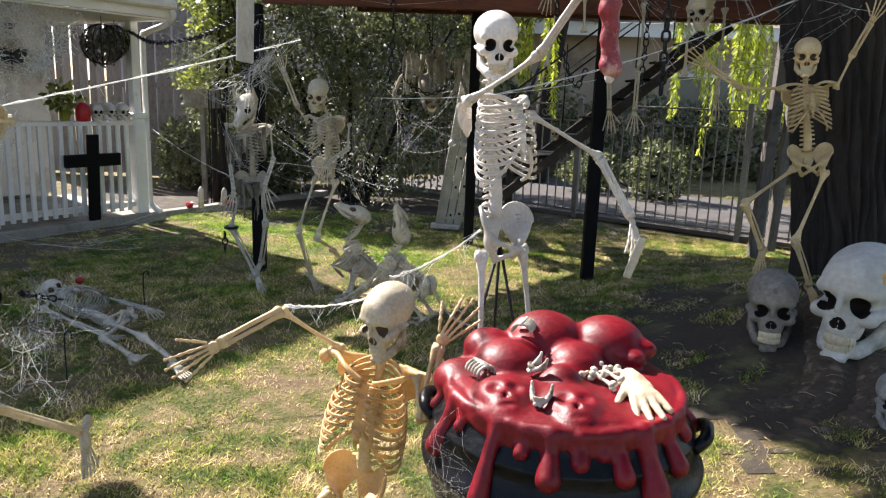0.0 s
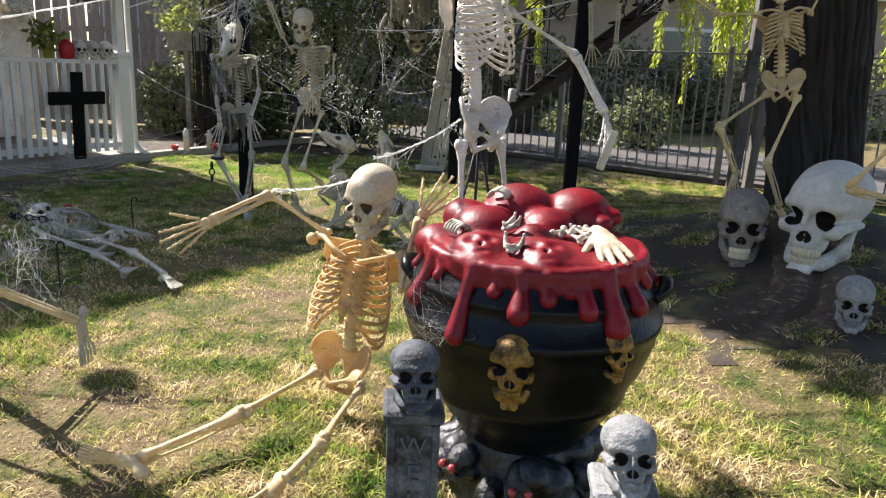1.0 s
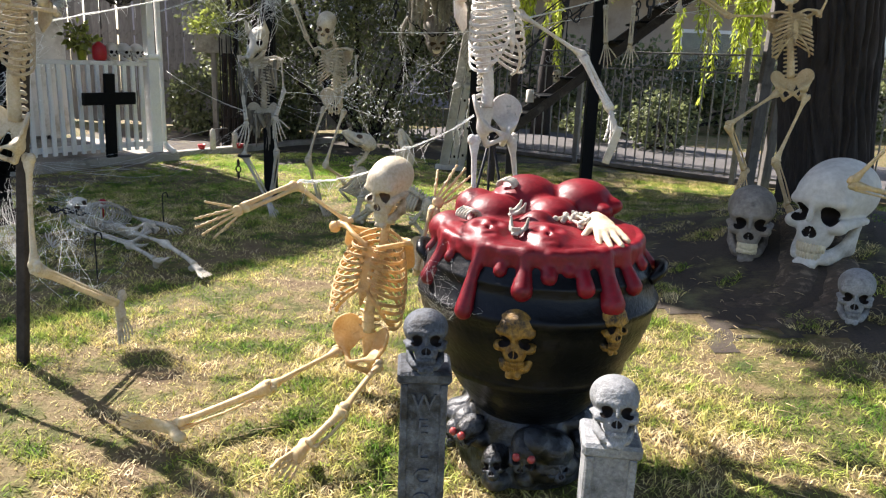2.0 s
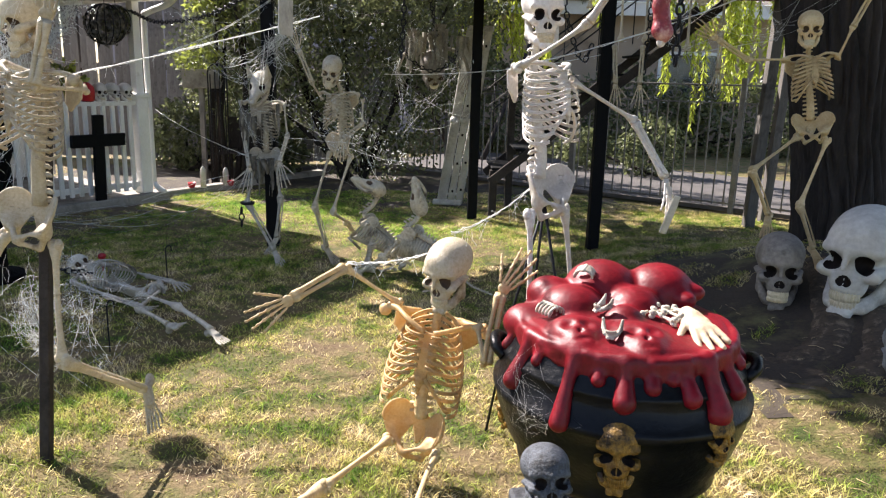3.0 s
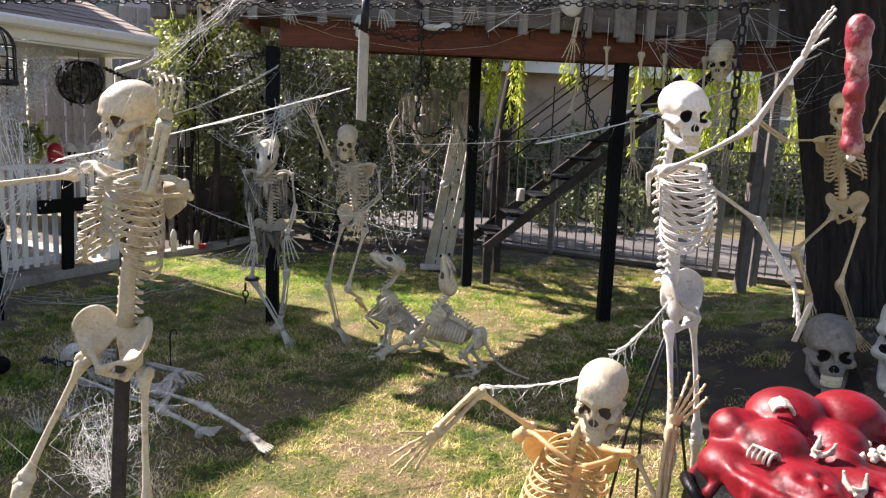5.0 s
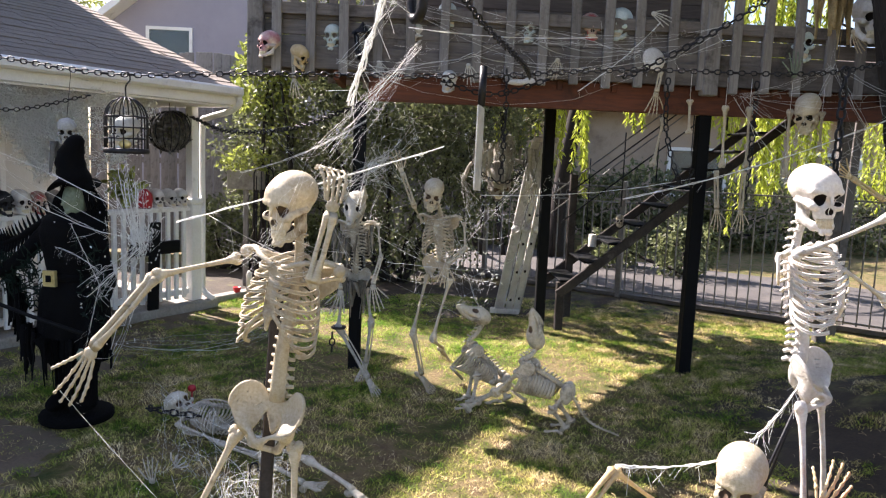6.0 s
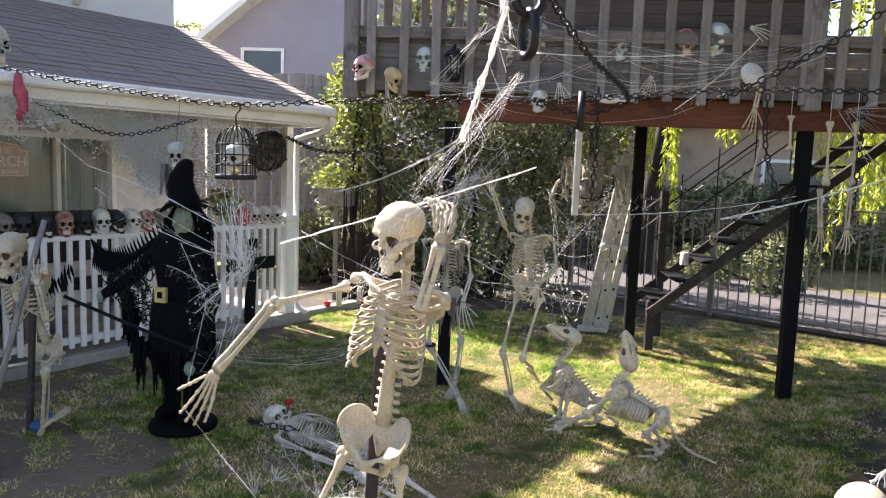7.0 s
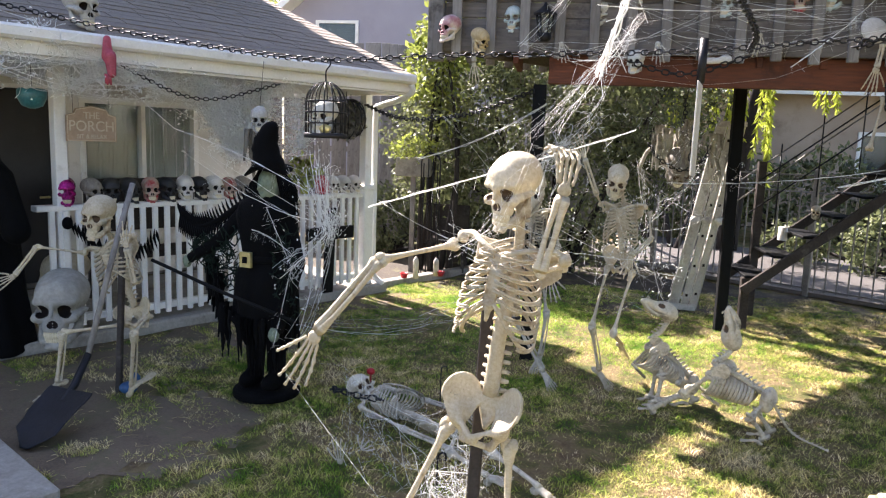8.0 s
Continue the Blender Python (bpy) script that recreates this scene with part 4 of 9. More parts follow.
soil_sheet("soil_strip", "bare trodden brown soil along the porch", near_porch, (-8, 2.8), (-2.4, 8.8), SOIL_PALE)
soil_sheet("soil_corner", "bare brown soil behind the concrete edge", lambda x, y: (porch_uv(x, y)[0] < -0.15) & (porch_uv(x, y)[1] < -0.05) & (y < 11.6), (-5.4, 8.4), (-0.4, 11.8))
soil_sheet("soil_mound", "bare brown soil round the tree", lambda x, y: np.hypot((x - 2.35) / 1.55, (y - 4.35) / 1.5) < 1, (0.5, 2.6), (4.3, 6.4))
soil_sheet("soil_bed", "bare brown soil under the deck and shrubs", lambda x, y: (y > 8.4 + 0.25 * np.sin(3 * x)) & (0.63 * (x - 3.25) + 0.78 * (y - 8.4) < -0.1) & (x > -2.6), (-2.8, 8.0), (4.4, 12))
# concrete walk corner
g = Geo().box((-2.5, -4.0, -0.1), (0, 0, 0.035), bevel=0.012)
solo("pavement", g, CONCRETE, "grey concrete front walk", "walkway", kind="structure", m=pose(-3.62, 3.34, 0, 0, 0, -33.5))

# ---- porch and house ----


def piece(mesh, name, parent, at, rz=0.0):
    return put(name, mesh, parent, pose(*at, 0, 0, rz), "", True)


porch = thing("porch_floor", (0, 0, 0), "raised concrete porch slab", "porch", kind="structure")
porch.matrix_basis = PORCH
part("slab", Geo().box((-0.25, -1.85, -0.1), (9, 0.16, 0.075), bevel=0.015), CONCRETE, porch, local=True)
g = Geo().box((-3.4, -0.13, -0.08), (-0.26, 0.02, 0.05), bevel=0.01)
part("slab", g, CONCRETE, porch, local=True)

rail = thing("porch_railing", (0, 0, 0), "white painted wooden porch railing with square balusters", "railing", kind="structure")
rail.matrix_basis = PORCH
part("top_rail", Geo().box((0.08, -0.06, 1.055), (3.72, 0.06, 1.1), bevel=0.006), WHITE_PAINT, rail, local=True)
part("bottom_rail", Geo().box((0.08, -0.03, 0.15), (3.72, 0.03, 0.21), bevel=0.005), WHITE_PAINT, rail, local=True)
bal = Geo().box((-0.024, -0.016, 0), (0.024, 0.016, 0.935), bevel=0.004).mesh("baluster", [WHITE_PAINT])
for i in range(31):
    put("baluster", bal, rail, pose(0.17 + 0.1145 * i, 0.047 + 0.002 * math.sin(i * 7), 0.122, 0, 0.25 * math.sin(i * 5)), "", True)

for i, (u, low) in enumerate(((0.0, True), (3.5, False))):
    p = thing("porch_post", (0, 0, 0), "white square porch post", "post", "porch posts", kind="structure")
    p.matrix_basis = PORCH @ pose(u, 0, 0)
    part("shaft", Geo().box((-0.05, -0.05, 0.074), (0.05, 0.05, 2.2), bevel=0.006), WHITE_PAINT, p, local=True)
    if low:
        g = Geo().box((-0.075, -0.075, 0.073), (0.075, 0.075, 1.13), bevel=0.01)
        g.box((-0.09, -0.09, 1.13), (0.09, 0.09, 1.19), bevel=0.015)
        part("newel", g, WHITE_PAINT, p, local=True)
        g = Geo()
        g.tube(smooth_line([(-0.115, 0.04, 1.15), (-0.115, 0.04, 0.3), (-0.12, 0.05, 0.16), (-0.17, 0.16, 0.07)], 5), 0.034, 8)
        part("downspout", g, WHITE_PAINT, p, local=True)

house = thing("house", (0, 0, 0), "beige stucco house with a shingled porch roof", "house", kind="structure")
house.matrix_basis = PORCH
# front wall with a door and a wide window
WY0, WY1 = -2.0, -1.82
OPEN = ((1.05, 2.5, 0.9, 2.02), (2.72, 3.5, 0.12, 2.1))
g = Geo()
cuts = [-0.05, 1.05, 2.5, 2.72, 3.5, 9.0]
for a, b in zip(cuts, cuts[1:]):
    hole = [o for o in OPEN if abs(o[0] - a) < 0.01]
    if hole:
        g.box((a, WY0, 0.12), (b, WY1, hole[0][2])) if hole[0][2] > 0.15 else None
        g.box((a, WY0, hole[0][3]), (b, WY1, 3.3))
    else:
        g.box((a, WY0, 0.12), (b, WY1, 3.3))
g.box((-0.05, -5, 0), (0.13, WY0 - 0.002, 3.3))
part("wall", g, STUCCO, house, local=True)
# upper storey, set back on the roof; its unseen top is shaped to shade the lawn
g = Geo()
prof = [(-0.02, 3.2), (9, 3.2), (9, 6.4), (0.25, 6.4), (-0.1, 5.95), (-0.32, 4.97), (-0.3, 4.85), (-0.02, 4.8)]
k = len(prof)
v = [(u, y, z) for y in (-2.35, -2.12) for u, z in prof]
g.add(v, [tuple(range(k)), tuple(range(2 * k - 1, k - 1, -1))] + [(i, i + k, (i + 1) % k + k, (i + 1) % k) for i in range(k)], 0, False)
part("upper_wall", g, STUCCO, house, local=True)
part("downspout", Geo().tube([(1.35, -2.08, 3.45), (1.35, -2.08, 5.9)], 0.045, 10), STUCCO, house, local=True)
part("interior", Geo().box((0.2, -4.6, 0.1), (8.8, -4.5, 2.6)).box((0.2, -4.5, 0.05), (8.8, -2.01, 0.1)).box((0.2, -4.5, 2.5), (8.8, -2.01, 2.6)), ROOM, house, local=True)
win = part("window_1", Geo().box((1.05, -1.95, 0.9), (2.5, -1.8, 0.96)).box((1.05, -1.95, 1.96), (2.5, -1.8, 2.02)).box((1.05, -1.95, 0.96), (1.11, -1.8, 1.96)).box((2.44, -1.95, 0.96), (2.5, -1.8, 1.96)).box((1.73, -1.93, 0.96), (1.78, -1.82, 1.96)), WHITE_PAINT, house, local=True)
for a, b in ((1.11, 1.73), (1.78, 2.44)):
    p = part("pane", Geo().box((a, -1.895, 0.96), (b, -1.889, 1.96)), GLASS, win, local=True)
    p.visible_shadow = False
g = Geo()
for k in range(40):
    u0 = 1.1 + k * 0.034
    g.box((u0, -2.06 + 0.02 * math.sin(k * 1.3), 0.92), (u0 + 0.034, -2.05 + 0.02 * math.sin(k * 1.3), 2.0))
part("curtain", g, material("grey_green_curtain", srgb("9fa59c"), srgb("7d847c"), 0.9, 4, 60, 0.1), win, local=True)
door = part("door_1", Geo().box((2.76, -1.93, 0.13), (3.46, -1.88, 2.06), bevel=0.01), DOOR_DARK, house, local=True)
g = Geo()
for a, b, c, d in ((2.72, 2.76, 0.12, 2.1), (3.46, 3.5, 0.12, 2.1), (2.72, 3.5, 2.06, 2.1)):
    g.box((a, -1.95, c), (b, -1.79, d))
part("door_frame", g, WHITE_PAINT, door, local=True)
part("handle", Geo().tube([(2.84, -1.87, 1.0), (2.84, -1.82, 1.0), (2.94, -1.82, 1.0)], 0.012, 8), BRASS, door, local=True)

roof = thing("roof", (0, 0, 0), "grey-brown asphalt shingle porch roof with white fascia", "roof", kind="structure")
roof.matrix_basis = PORCH
SL = 0.387
g = Geo()
zr = lambda w: 2.375 + SL * (0.54 - w)
v = [(-0.08, 0.54, zr(0.54) - 0.012), (9, 0.54, zr(0.54) - 0.012), (9, -2.2, zr(-2.2) - 0.012), (-0.08, -2.2, zr(-2.2) - 0.012)]
v += [(x, y, z - 0.05) for x, y, z in v]
g.add(v, [(0, 1, 2, 3), (7, 6, 5, 4), (0, 4, 5, 1), (1, 5, 6, 2), (2, 6, 7, 3), (3, 7, 4, 0)], 0, False)
part("roof_deck", g, WOOD_GREY_X, roof, local=True)
g = Geo()
g.box((-0.1, 0.545, 2.18), (9, 0.575, 2.36), bevel=0.006)
g.box((-0.12, 0.575, 2.27), (9, 0.66, 2.365), bevel=0.02)
part("fascia", g, WHITE_PAINT, roof, local=True)
g = Geo()
g.beam((-0.105, 0.6, zr(0.6) - 0.08), (-0.105, -2.2, zr(-2.2) - 0.08), 0.03, 0.15)
part("rake_board", g, WHITE_PAINT, roof, local=True)
g = Geo().tube(smooth_line([(-0.08, 0.6, 2.27), (-0.1, 0.6, 2.2), (-0.1, 0.45, 2.12), (-0.11, 0.12, 2.05), (-0.115, 0.04, 1.95), (-0.115, 0.04, 1.1)], 5), 0.034, 8)
part("downspout", g, WHITE_PAINT, roof, local=True)
part("soffit", Geo().box((-0.08, -1.82, 2.16), (9, 0.545, 2.178)), WHITE_PAINT, roof, local=True)
# shingles: the courses nearest to the eave's end as single pieces, the rest joined
rs = random.Random(5)
sh_meshes = []
for k in range(5):
    w = 0.28 + 0.02 * k
    sh_meshes.append((w, Geo().box((0, 0, 0), (w - 0.006, 0.19, 0.007 + 0.0015 * k)).mesh("shingle", [SHINGLE])))
rest = Geo()
count = 0
tilt = math.degrees(math.atan(SL))
for row in range(20):
    w0 = 0.6 - row * 0.137
    u = -0.1 - rs.random() * 0.1
    while u < 6.2:
        w, me = rs.choice(sh_meshes)
        m = Matrix.Translation((max(u, -0.11), w0 - 0.17, zr(w0 - 0.17) - 0.002 + 0.004)) @ pose(0, 0, 0, -tilt + 2.2, 0, 0)
        if count < 296 and u < 4.2:
            put("shingle", me, roof, m, "", True)
            count += 1
        else:
            b = Geo().box((0, 0, 0), (w - 0.006, 0.19, 0.009)).moved(m)
            rest.add(b.v[0], b.f, 0, False)
        u += w
o = part("shingles", rest, SHINGLE, roof, local=True)
o["kind"] = "stuff"

# ---- deck on posts ----
deck = thing("deck", (0.5, 6.1, 0), "raised weathered wooden deck on black posts", "deck", kind="structure")
FL, FR, BR, BL = (-2.36, 6.1), (3.9, 6.05), (3.9, 7.55), (-0.95, 7.75)
part("fascia", Geo().beam((FL[0], FL[1], 2.46), (FR[0], FR[1], 2.46), 0.04, 0.17), WOOD_GREY_X, deck)
part("side_fascia", Geo().beam((FL[0], FL[1] + 0.03, 2.46), (BL[0], BL[1], 2.46), 0.04, 0.17), WOOD_GREY_X, deck)
part("back_beam", Geo().beam((0.15, 9.05, 2.46), (3.9, 8.95, 2.46), 0.05, 0.09), WOOD_RED, deck)
part("middle_beam", Geo().beam((BL[0], BL[1], 2.4), (BR[0], BR[1], 2.4), 0.05, 0.24), WOOD_RED, deck)
part("side_fascia", Geo().beam((BL[0] + 0.02, BL[1] + 0.02, 2.46), (0.15, 9.05, 2.46), 0.04, 0.09), WOOD_GREY_X, deck)
part("front_beam", Geo().beam((-1.5, 6.2, 2.265), (3.9, 6.2, 2.265), 0.09, 0.215), WOOD_RED, deck)
for i in range(13):
    x = -1.75 + 0.44 * i
    y1 = 7.72 if x > -0.9 else 6.15 + (x + 2.36) / 1.41 * 1.62
    part("joist", Geo().beam((x, 6.13, 2.4), (x, y1 - 0.03, 2.4), 0.045, 0.2), WOOD_RED, deck)
for i in range(20):
    y = 6.16 + 0.145 * i
    x0 = -2.36 + (y - 6.1) / 1.65 * 1.41 + 0.02
    # the stair comes up through a gap behind the fifth joist
    x1 = 1.5 if 7.5 < y < 8.6 else 3.9
    part("plank", Geo().beam((x0, y, 2.525), (x1, y, 2.525), 0.142, 0.035), WOOD_RED if i % 3 else WOOD_GREY_X, deck)
for i in range(3):
    part("kick_board", Geo().beam((-2.3, 6.125, 2.57 + 0.115 * i), (3.88, 6.08, 2.57 + 0.115 * i), 0.02, 0.11), WOOD_GREY_X, deck)
bal2 = Geo().box((-0.036, -0.02, 0), (0.036, 0.02, 1.0), bevel=0.004).mesh("baluster", [WOOD_GREY])
for i in range(24):
    x = -2.2 + 0.255 * i
    put("baluster", bal2, deck, pose(x, 6.055 - 0.012 * (x + 2.2) / 6, 2.33 + 0.01 * math.sin(i * 3), 0.4 * math.sin(i * 5), 0.7 * math.sin(i * 9)))
for i in range(9):
    k = 0.1 + i * 0.1
    put("baluster", bal2, deck, pose(FL[0] + k * 1.41 - 0.05, FL[1] + k * 1.65 + 0.02, 2.33))
part("middle_rail", Geo().beam((FL[0], 6.095, 2.82), (FR[0], 6.05, 2.82), 0.035, 0.09), WOOD_GREY_X, deck)
part("top_rail", Geo().beam((FL[0], 6.095, 3.33), (FR[0], 6.05, 3.33), 0.1, 0.04), WOOD_GREY_X, deck)
part("side_rail", Geo().beam((FL[0], FL[1], 2.82), (BL[0], BL[1], 2.82), 0.035, 0.09), WOOD_GREY_X, deck)
part("side_rail", Geo().beam((FL[0], FL[1], 3.33), (BL[0], BL[1], 3.33), 0.1, 0.04), WOOD_GREY_X, deck)
for x, y in ((-2.36, 6.09), (1.18, 6.06), (3.9, 6.05)):
    part("rail_post", Geo().box((x - 0.06, y - 0.055, 2.3), (x + 0.06, y + 0.045, 3.36), bevel=0.008), WOOD_GREY, deck)
# boarded cabin wall on the deck
for i in range(9):
    z = 2.56 + 0.125 * i
    part("wall_board", Geo().beam((-1.25, 7.6, z + 0.06), (1.78, 7.57, z + 0.06), 0.022, 0.1245 - 0.0015 * (i % 3)), PLANK_DARK if i % 4 else WOOD_GREY_X, deck)
for (x, y), h in (((1.22, 6.2), 2.155), ((-1.56, 6.2), 2.15), ((0.24, 7.62), 2.28)):
    p = solo("deck_post", Geo().box((-0.05, -0.05, -0.05), (0.05, 0.05, h), bevel=0.006), BLACK_POST, "square black-painted wooden deck post", "post", "deck posts", kind="structure", m=pose(x, y, 0))
solo("deck_post", Geo().beam((3.13, 7.45, -0.05), (3.2, 7.45, 2.3), 0.1, 0.1, up=(0, 1, 0)), POST_GREY, "square grey weathered deck post", "post", "deck posts", kind="structure")
solo("deck_post", Geo().beam((3.42, 7.75, -0.05), (3.5, 7.75, 2.3), 0.09, 0.09, up=(0, 1, 0)), POST_GREY, "square grey weathered deck post", "post", "deck posts", kind="structure")

# stair from the deck
stair = thing("stair", (0.3, 7.6, 0), "dark wooden stair with open treads", "stair", kind="structure")
for y in (7.62, 8.42):
    part("stringer", Geo().beam((0.42, y, 0.38), (2.72, y, 2.25), 0.045, 0.09), WOOD_STAIR, stair)
for i in range(9):
    k = (i + 0.6) / 9.4
    x, z = 0.42 + 2.3 * k, 0.4 + 1.87 * k
    part("tread", Geo().box((x - 0.13, 7.645, z - 0.012), (x + 0.11, 8.395, z + 0.012), bevel=0.006), BLACK_POST, stair)
part("newel", Geo().box((0.42, 7.66, -0.02), (0.5, 7.74, 0.5), bevel=0.006), WOOD_STAIR, stair)
part("newel", Geo().box((0.66, 8.36, -0.02), (0.74, 8.44, 1.6), bevel=0.006), WOOD_STAIR, stair)

# ---- iron fence ----
fence = thing("iron_fence", (1.3, 9.95, 0), "grey wrought-iron fence with scrolls along the top", "fence", kind="structure")
FA0, FB0 = Vector((-1.6, 12.3, 0)), Vector((4.9, 7.07, 0))
fd = (FB0 - FA0).normalized()
for z, r in ((0.09, 0.018), (1.24, 0.014), (1.44, 0.016)):
    part("rail", Geo().beam(FA0 + Vector((0, 0, z)), FB0 + Vector((0, 0, z)), r, r * 1.3, bevel=0.002), IRON, fence)
bar = Geo().box((-0.0075, -0.0075, 0.0), (0.0075, 0.0075, 1.2)).mesh("bar", [IRON])
scroll = Geo()
for s in (-1, 1):
    pts = [(s * (0.045 + (0.012 + 0.0052 * t) * math.cos(0.55 * t) * -1), 0, (0.012 + 0.0052 * t) * math.sin(0.55 * t)) for t in range(15)]
    scroll.tube(pts, 0.006, 5)
scroll = scroll.mesh("scroll", [IRON])
flen = (FB0 - FA0).length
ang = math.degrees(math.atan2(fd.y, fd.x))
k = 0
d = 0.06
while d < flen:
    p = FA0 + fd * d
    put("bar", bar, fence, pose(p.x, p.y, 0.06, 0, 0, ang))
    if k % 2 == 0:
        put("scroll", scroll, fence, pose(p.x + fd.x * 0.064, p.y + fd.y * 0.064, 1.34, 0, 0, ang))
    d += 0.128
    k += 1
for d in (0.0, 2.1, 4.2, 6.3, 8.2):
    p = FA0 + fd * d
    part("fence_post", Geo().box((-0.03, -0.03, -0.05), (0.03, 0.03, 1.52), bevel=0.004), IRON, fence, m=pose(p.x, p.y, 0, 0, 0, ang))
kerb = Geo().beam(FA0 + Vector((0.03, 0.04, 0.02)), FB0 + Vector((0.03, 0.04, 0.02)), 0.1, 0.05)
solo("kerb", kerb, GRAVEL, "low concrete kerb under the iron fence", "kerb", kind="structure")
g = Geo()
c0 = FA0 + Vector((0.1, 0.12, 0.0))
c1 = FB0 + Vector((0.1, 0.12, 0.0))
back = Vector((0.63, 0.78, 0)) * 3.4
g.add([tuple(c0 + Vector((0, 0, 0.006))), tuple(c1 + Vector((0, 0, 0.006))), tuple(c1 + back + Vector((0, 0, 0.006))), tuple(c0 + back + Vector((0, 0, 0.006)))], [(0, 1, 2, 3)], 0, False)
solo("driveway", g, ASPHALT, "worn grey asphalt drive behind the iron fence", "driveway", kind="structure")

# ---- board fence behind the porch ----
bf = thing("board_fence", (-4, 11.5, 0), "old grey wooden board fence", "fence", kind="structure")
bd = Geo().box((-0.068, -0.01, 0), (0.068, 0.01, 1.85), bevel=0.004).mesh("board", [WOOD_GREY])
bd2 = Geo().box((-0.068, -0.01, 0), (0.068, 0.01, 3.2), bevel=0.004).mesh("board", [WOOD_GREY])
for i in range(46):
    x = -7.2 + 0.142 * i
    put("board", bd if x > -3.6 else bd2, bf, pose(x, 12.2 - 0.05 * x, 0.02 * math.sin(i * 7) + 0.02, 0, 0.6 * math.sin(i * 3)))
part("rail", Geo().beam((-7.3, 12.58, 0.5), (-0.7, 12.26, 0.5), 0.04, 0.09), WOOD_GREY_X, bf)
part("rail", Geo().beam((-7.3, 12.58, 1.5), (-0.7, 12.26, 1.5), 0.04, 0.09), WOOD_GREY_X, bf)

# ---- neighbouring houses ----
nb = thing("neighbour_house", (-4, 20, 0), "grey-lilac stucco neighbour house with a gable", "house", kind="structure")
g = Geo()
prof = [(-8.8, 0), (4.0, 0), (4.0, 4.9), (-2.4, 10.0), (-8.8, 4.9)]
v = [(x, y, z) for y in (20.0, 20.3) for x, z in prof]
g.add(v, [(0, 1, 2, 3, 4), (9, 8, 7, 6, 5)] + [(i, i + 5, (i + 1) % 5 + 5, (i + 1) % 5) for i in range(5)], 0, False)
part("wall", g, STUCCO_LILAC, nb)
g = Geo().beam((-9.4, 19.8, 4.45), (-2.4, 19.8, 10.05), 0.9, 0.16).beam((4.6, 19.8, 4.45), (-2.4, 19.8, 10.05), 0.9, 0.16)
part("roof", g, WHITE_PAINT, nb)
w = part("window", Geo().box((-7.9, 19.94, 3.85), (-6.73, 20.05, 3.93)).box((-7.9, 19.94, 4.68), (-6.73, 20.05, 4.76)).box((-7.9, 19.94, 3.93), (-7.82, 20.05, 4.68)).box((-6.81, 19.94, 3.93), (-6.73, 20.05, 4.68)), WHITE_PAINT, nb)
part("pane", Geo().box((-7.82, 19.98, 3.93), (-6.81, 19.985, 4.68)), clear_glass("dark_window_glass", (0.35, 0.42, 0.42, 1), 0.05), w)
g2 = thing("garage_house", (6, 19, 0), "tan stucco house with a grey roof across the drive", "house", kind="structure")
part("wall", Geo().box((0.5, 18.0, 0), (16, 18.3, 3.1)), STUCCO_TAN, g2)
g = Geo().beam((0.0, 17.5, 3.1), (16.5, 17.5, 3.1), 0.08, 0.3)
part("fascia", g, WHITE_PAINT, g2)
g = Geo()
g.add([(0, 17.4, 3.25), (16.5, 17.4, 3.25), (16.5, 22, 5.2), (0, 22, 5.2)], [(0, 1, 2, 3)], 0, False)
part("roof", g, SHINGLE, g2)
for x in (5.2, 8.6):
    w = part("window", Geo().box((x, 17.94, 1.0), (x + 1.5, 18.02, 1.08)).box((x, 17.94, 2.12), (x + 1.5, 18.02, 2.2)).box((x, 17.94, 1.08), (x + 0.08, 18.02, 2.12)).box((x + 1.42, 17.94, 1.08), (x + 1.5, 18.02, 2.12)), WHITE_PAINT, g2)
    part("pane", Geo().box((x + 0.08, 17.97, 1.08), (x + 1.42, 17.975, 2.12)), clear_glass("blue_window_glass", (0.3, 0.4, 0.45, 1), 0.05), w)

# ---- trees and shrubs ----


def leaves(n, blobs, size, seed, droop=0.3, shell=0.55):
    """Small folded leaves scattered through ellipsoid clumps (centre, radii, weight)."""
    rng = np.random.default_rng(seed)
    wt = np.array([b[2] for b in blobs], dtype=float)
    which = rng.choice(len(blobs), n, p=wt / wt.sum())
    c, r = np.array([b[0] for b in blobs], dtype=float)[which], np.array([b[1] for b in blobs], dtype=float)[which]
    d = rng.normal(size=(n, 3))
    d /= np.linalg.norm(d, axis=1, keepdims=True)
    rad = shell + (1.08 - shell) * rng.random(n) ** 0.6
    lump = 1 + 0.16 * np.sin(d[:, :1] * 7 + which[:, None]) * np.sin(d[:, 2:] * 6 + 2 * which[:, None]) + 0.1 * np.sin(d[:, 1:2] * 13)
    p = c + d * r * rad[:, None] * lump
    a = rng.normal(size=(n, 3)) + d * 0.6
    a[:, 2] -= droop
    a /= np.linalg.norm(a, axis=1, keepdims=True)
    s = np.cross(a, rng.normal(size=(n, 3)))
    s /= np.linalg.norm(s, axis=1, keepdims=True)
    ln = size * rng.uniform(0.6, 1.3, (n, 1))
    up = np.cross(a, s)
    v = np.empty((n, 4, 3))
    v[:, 0], v[:, 2] = p, p + a * ln
    v[:, 1] = p + a * ln * 0.5 + s * ln * 0.28 + up * ln * 0.08
    v[:, 3] = p + a * ln * 0.5 - s * ln * 0.28 + up * ln * 0.08
    return v.reshape(-1, 3), np.arange(n * 4).reshape(-1, 4)


NOTRI = np.zeros((0, 3), dtype=int)


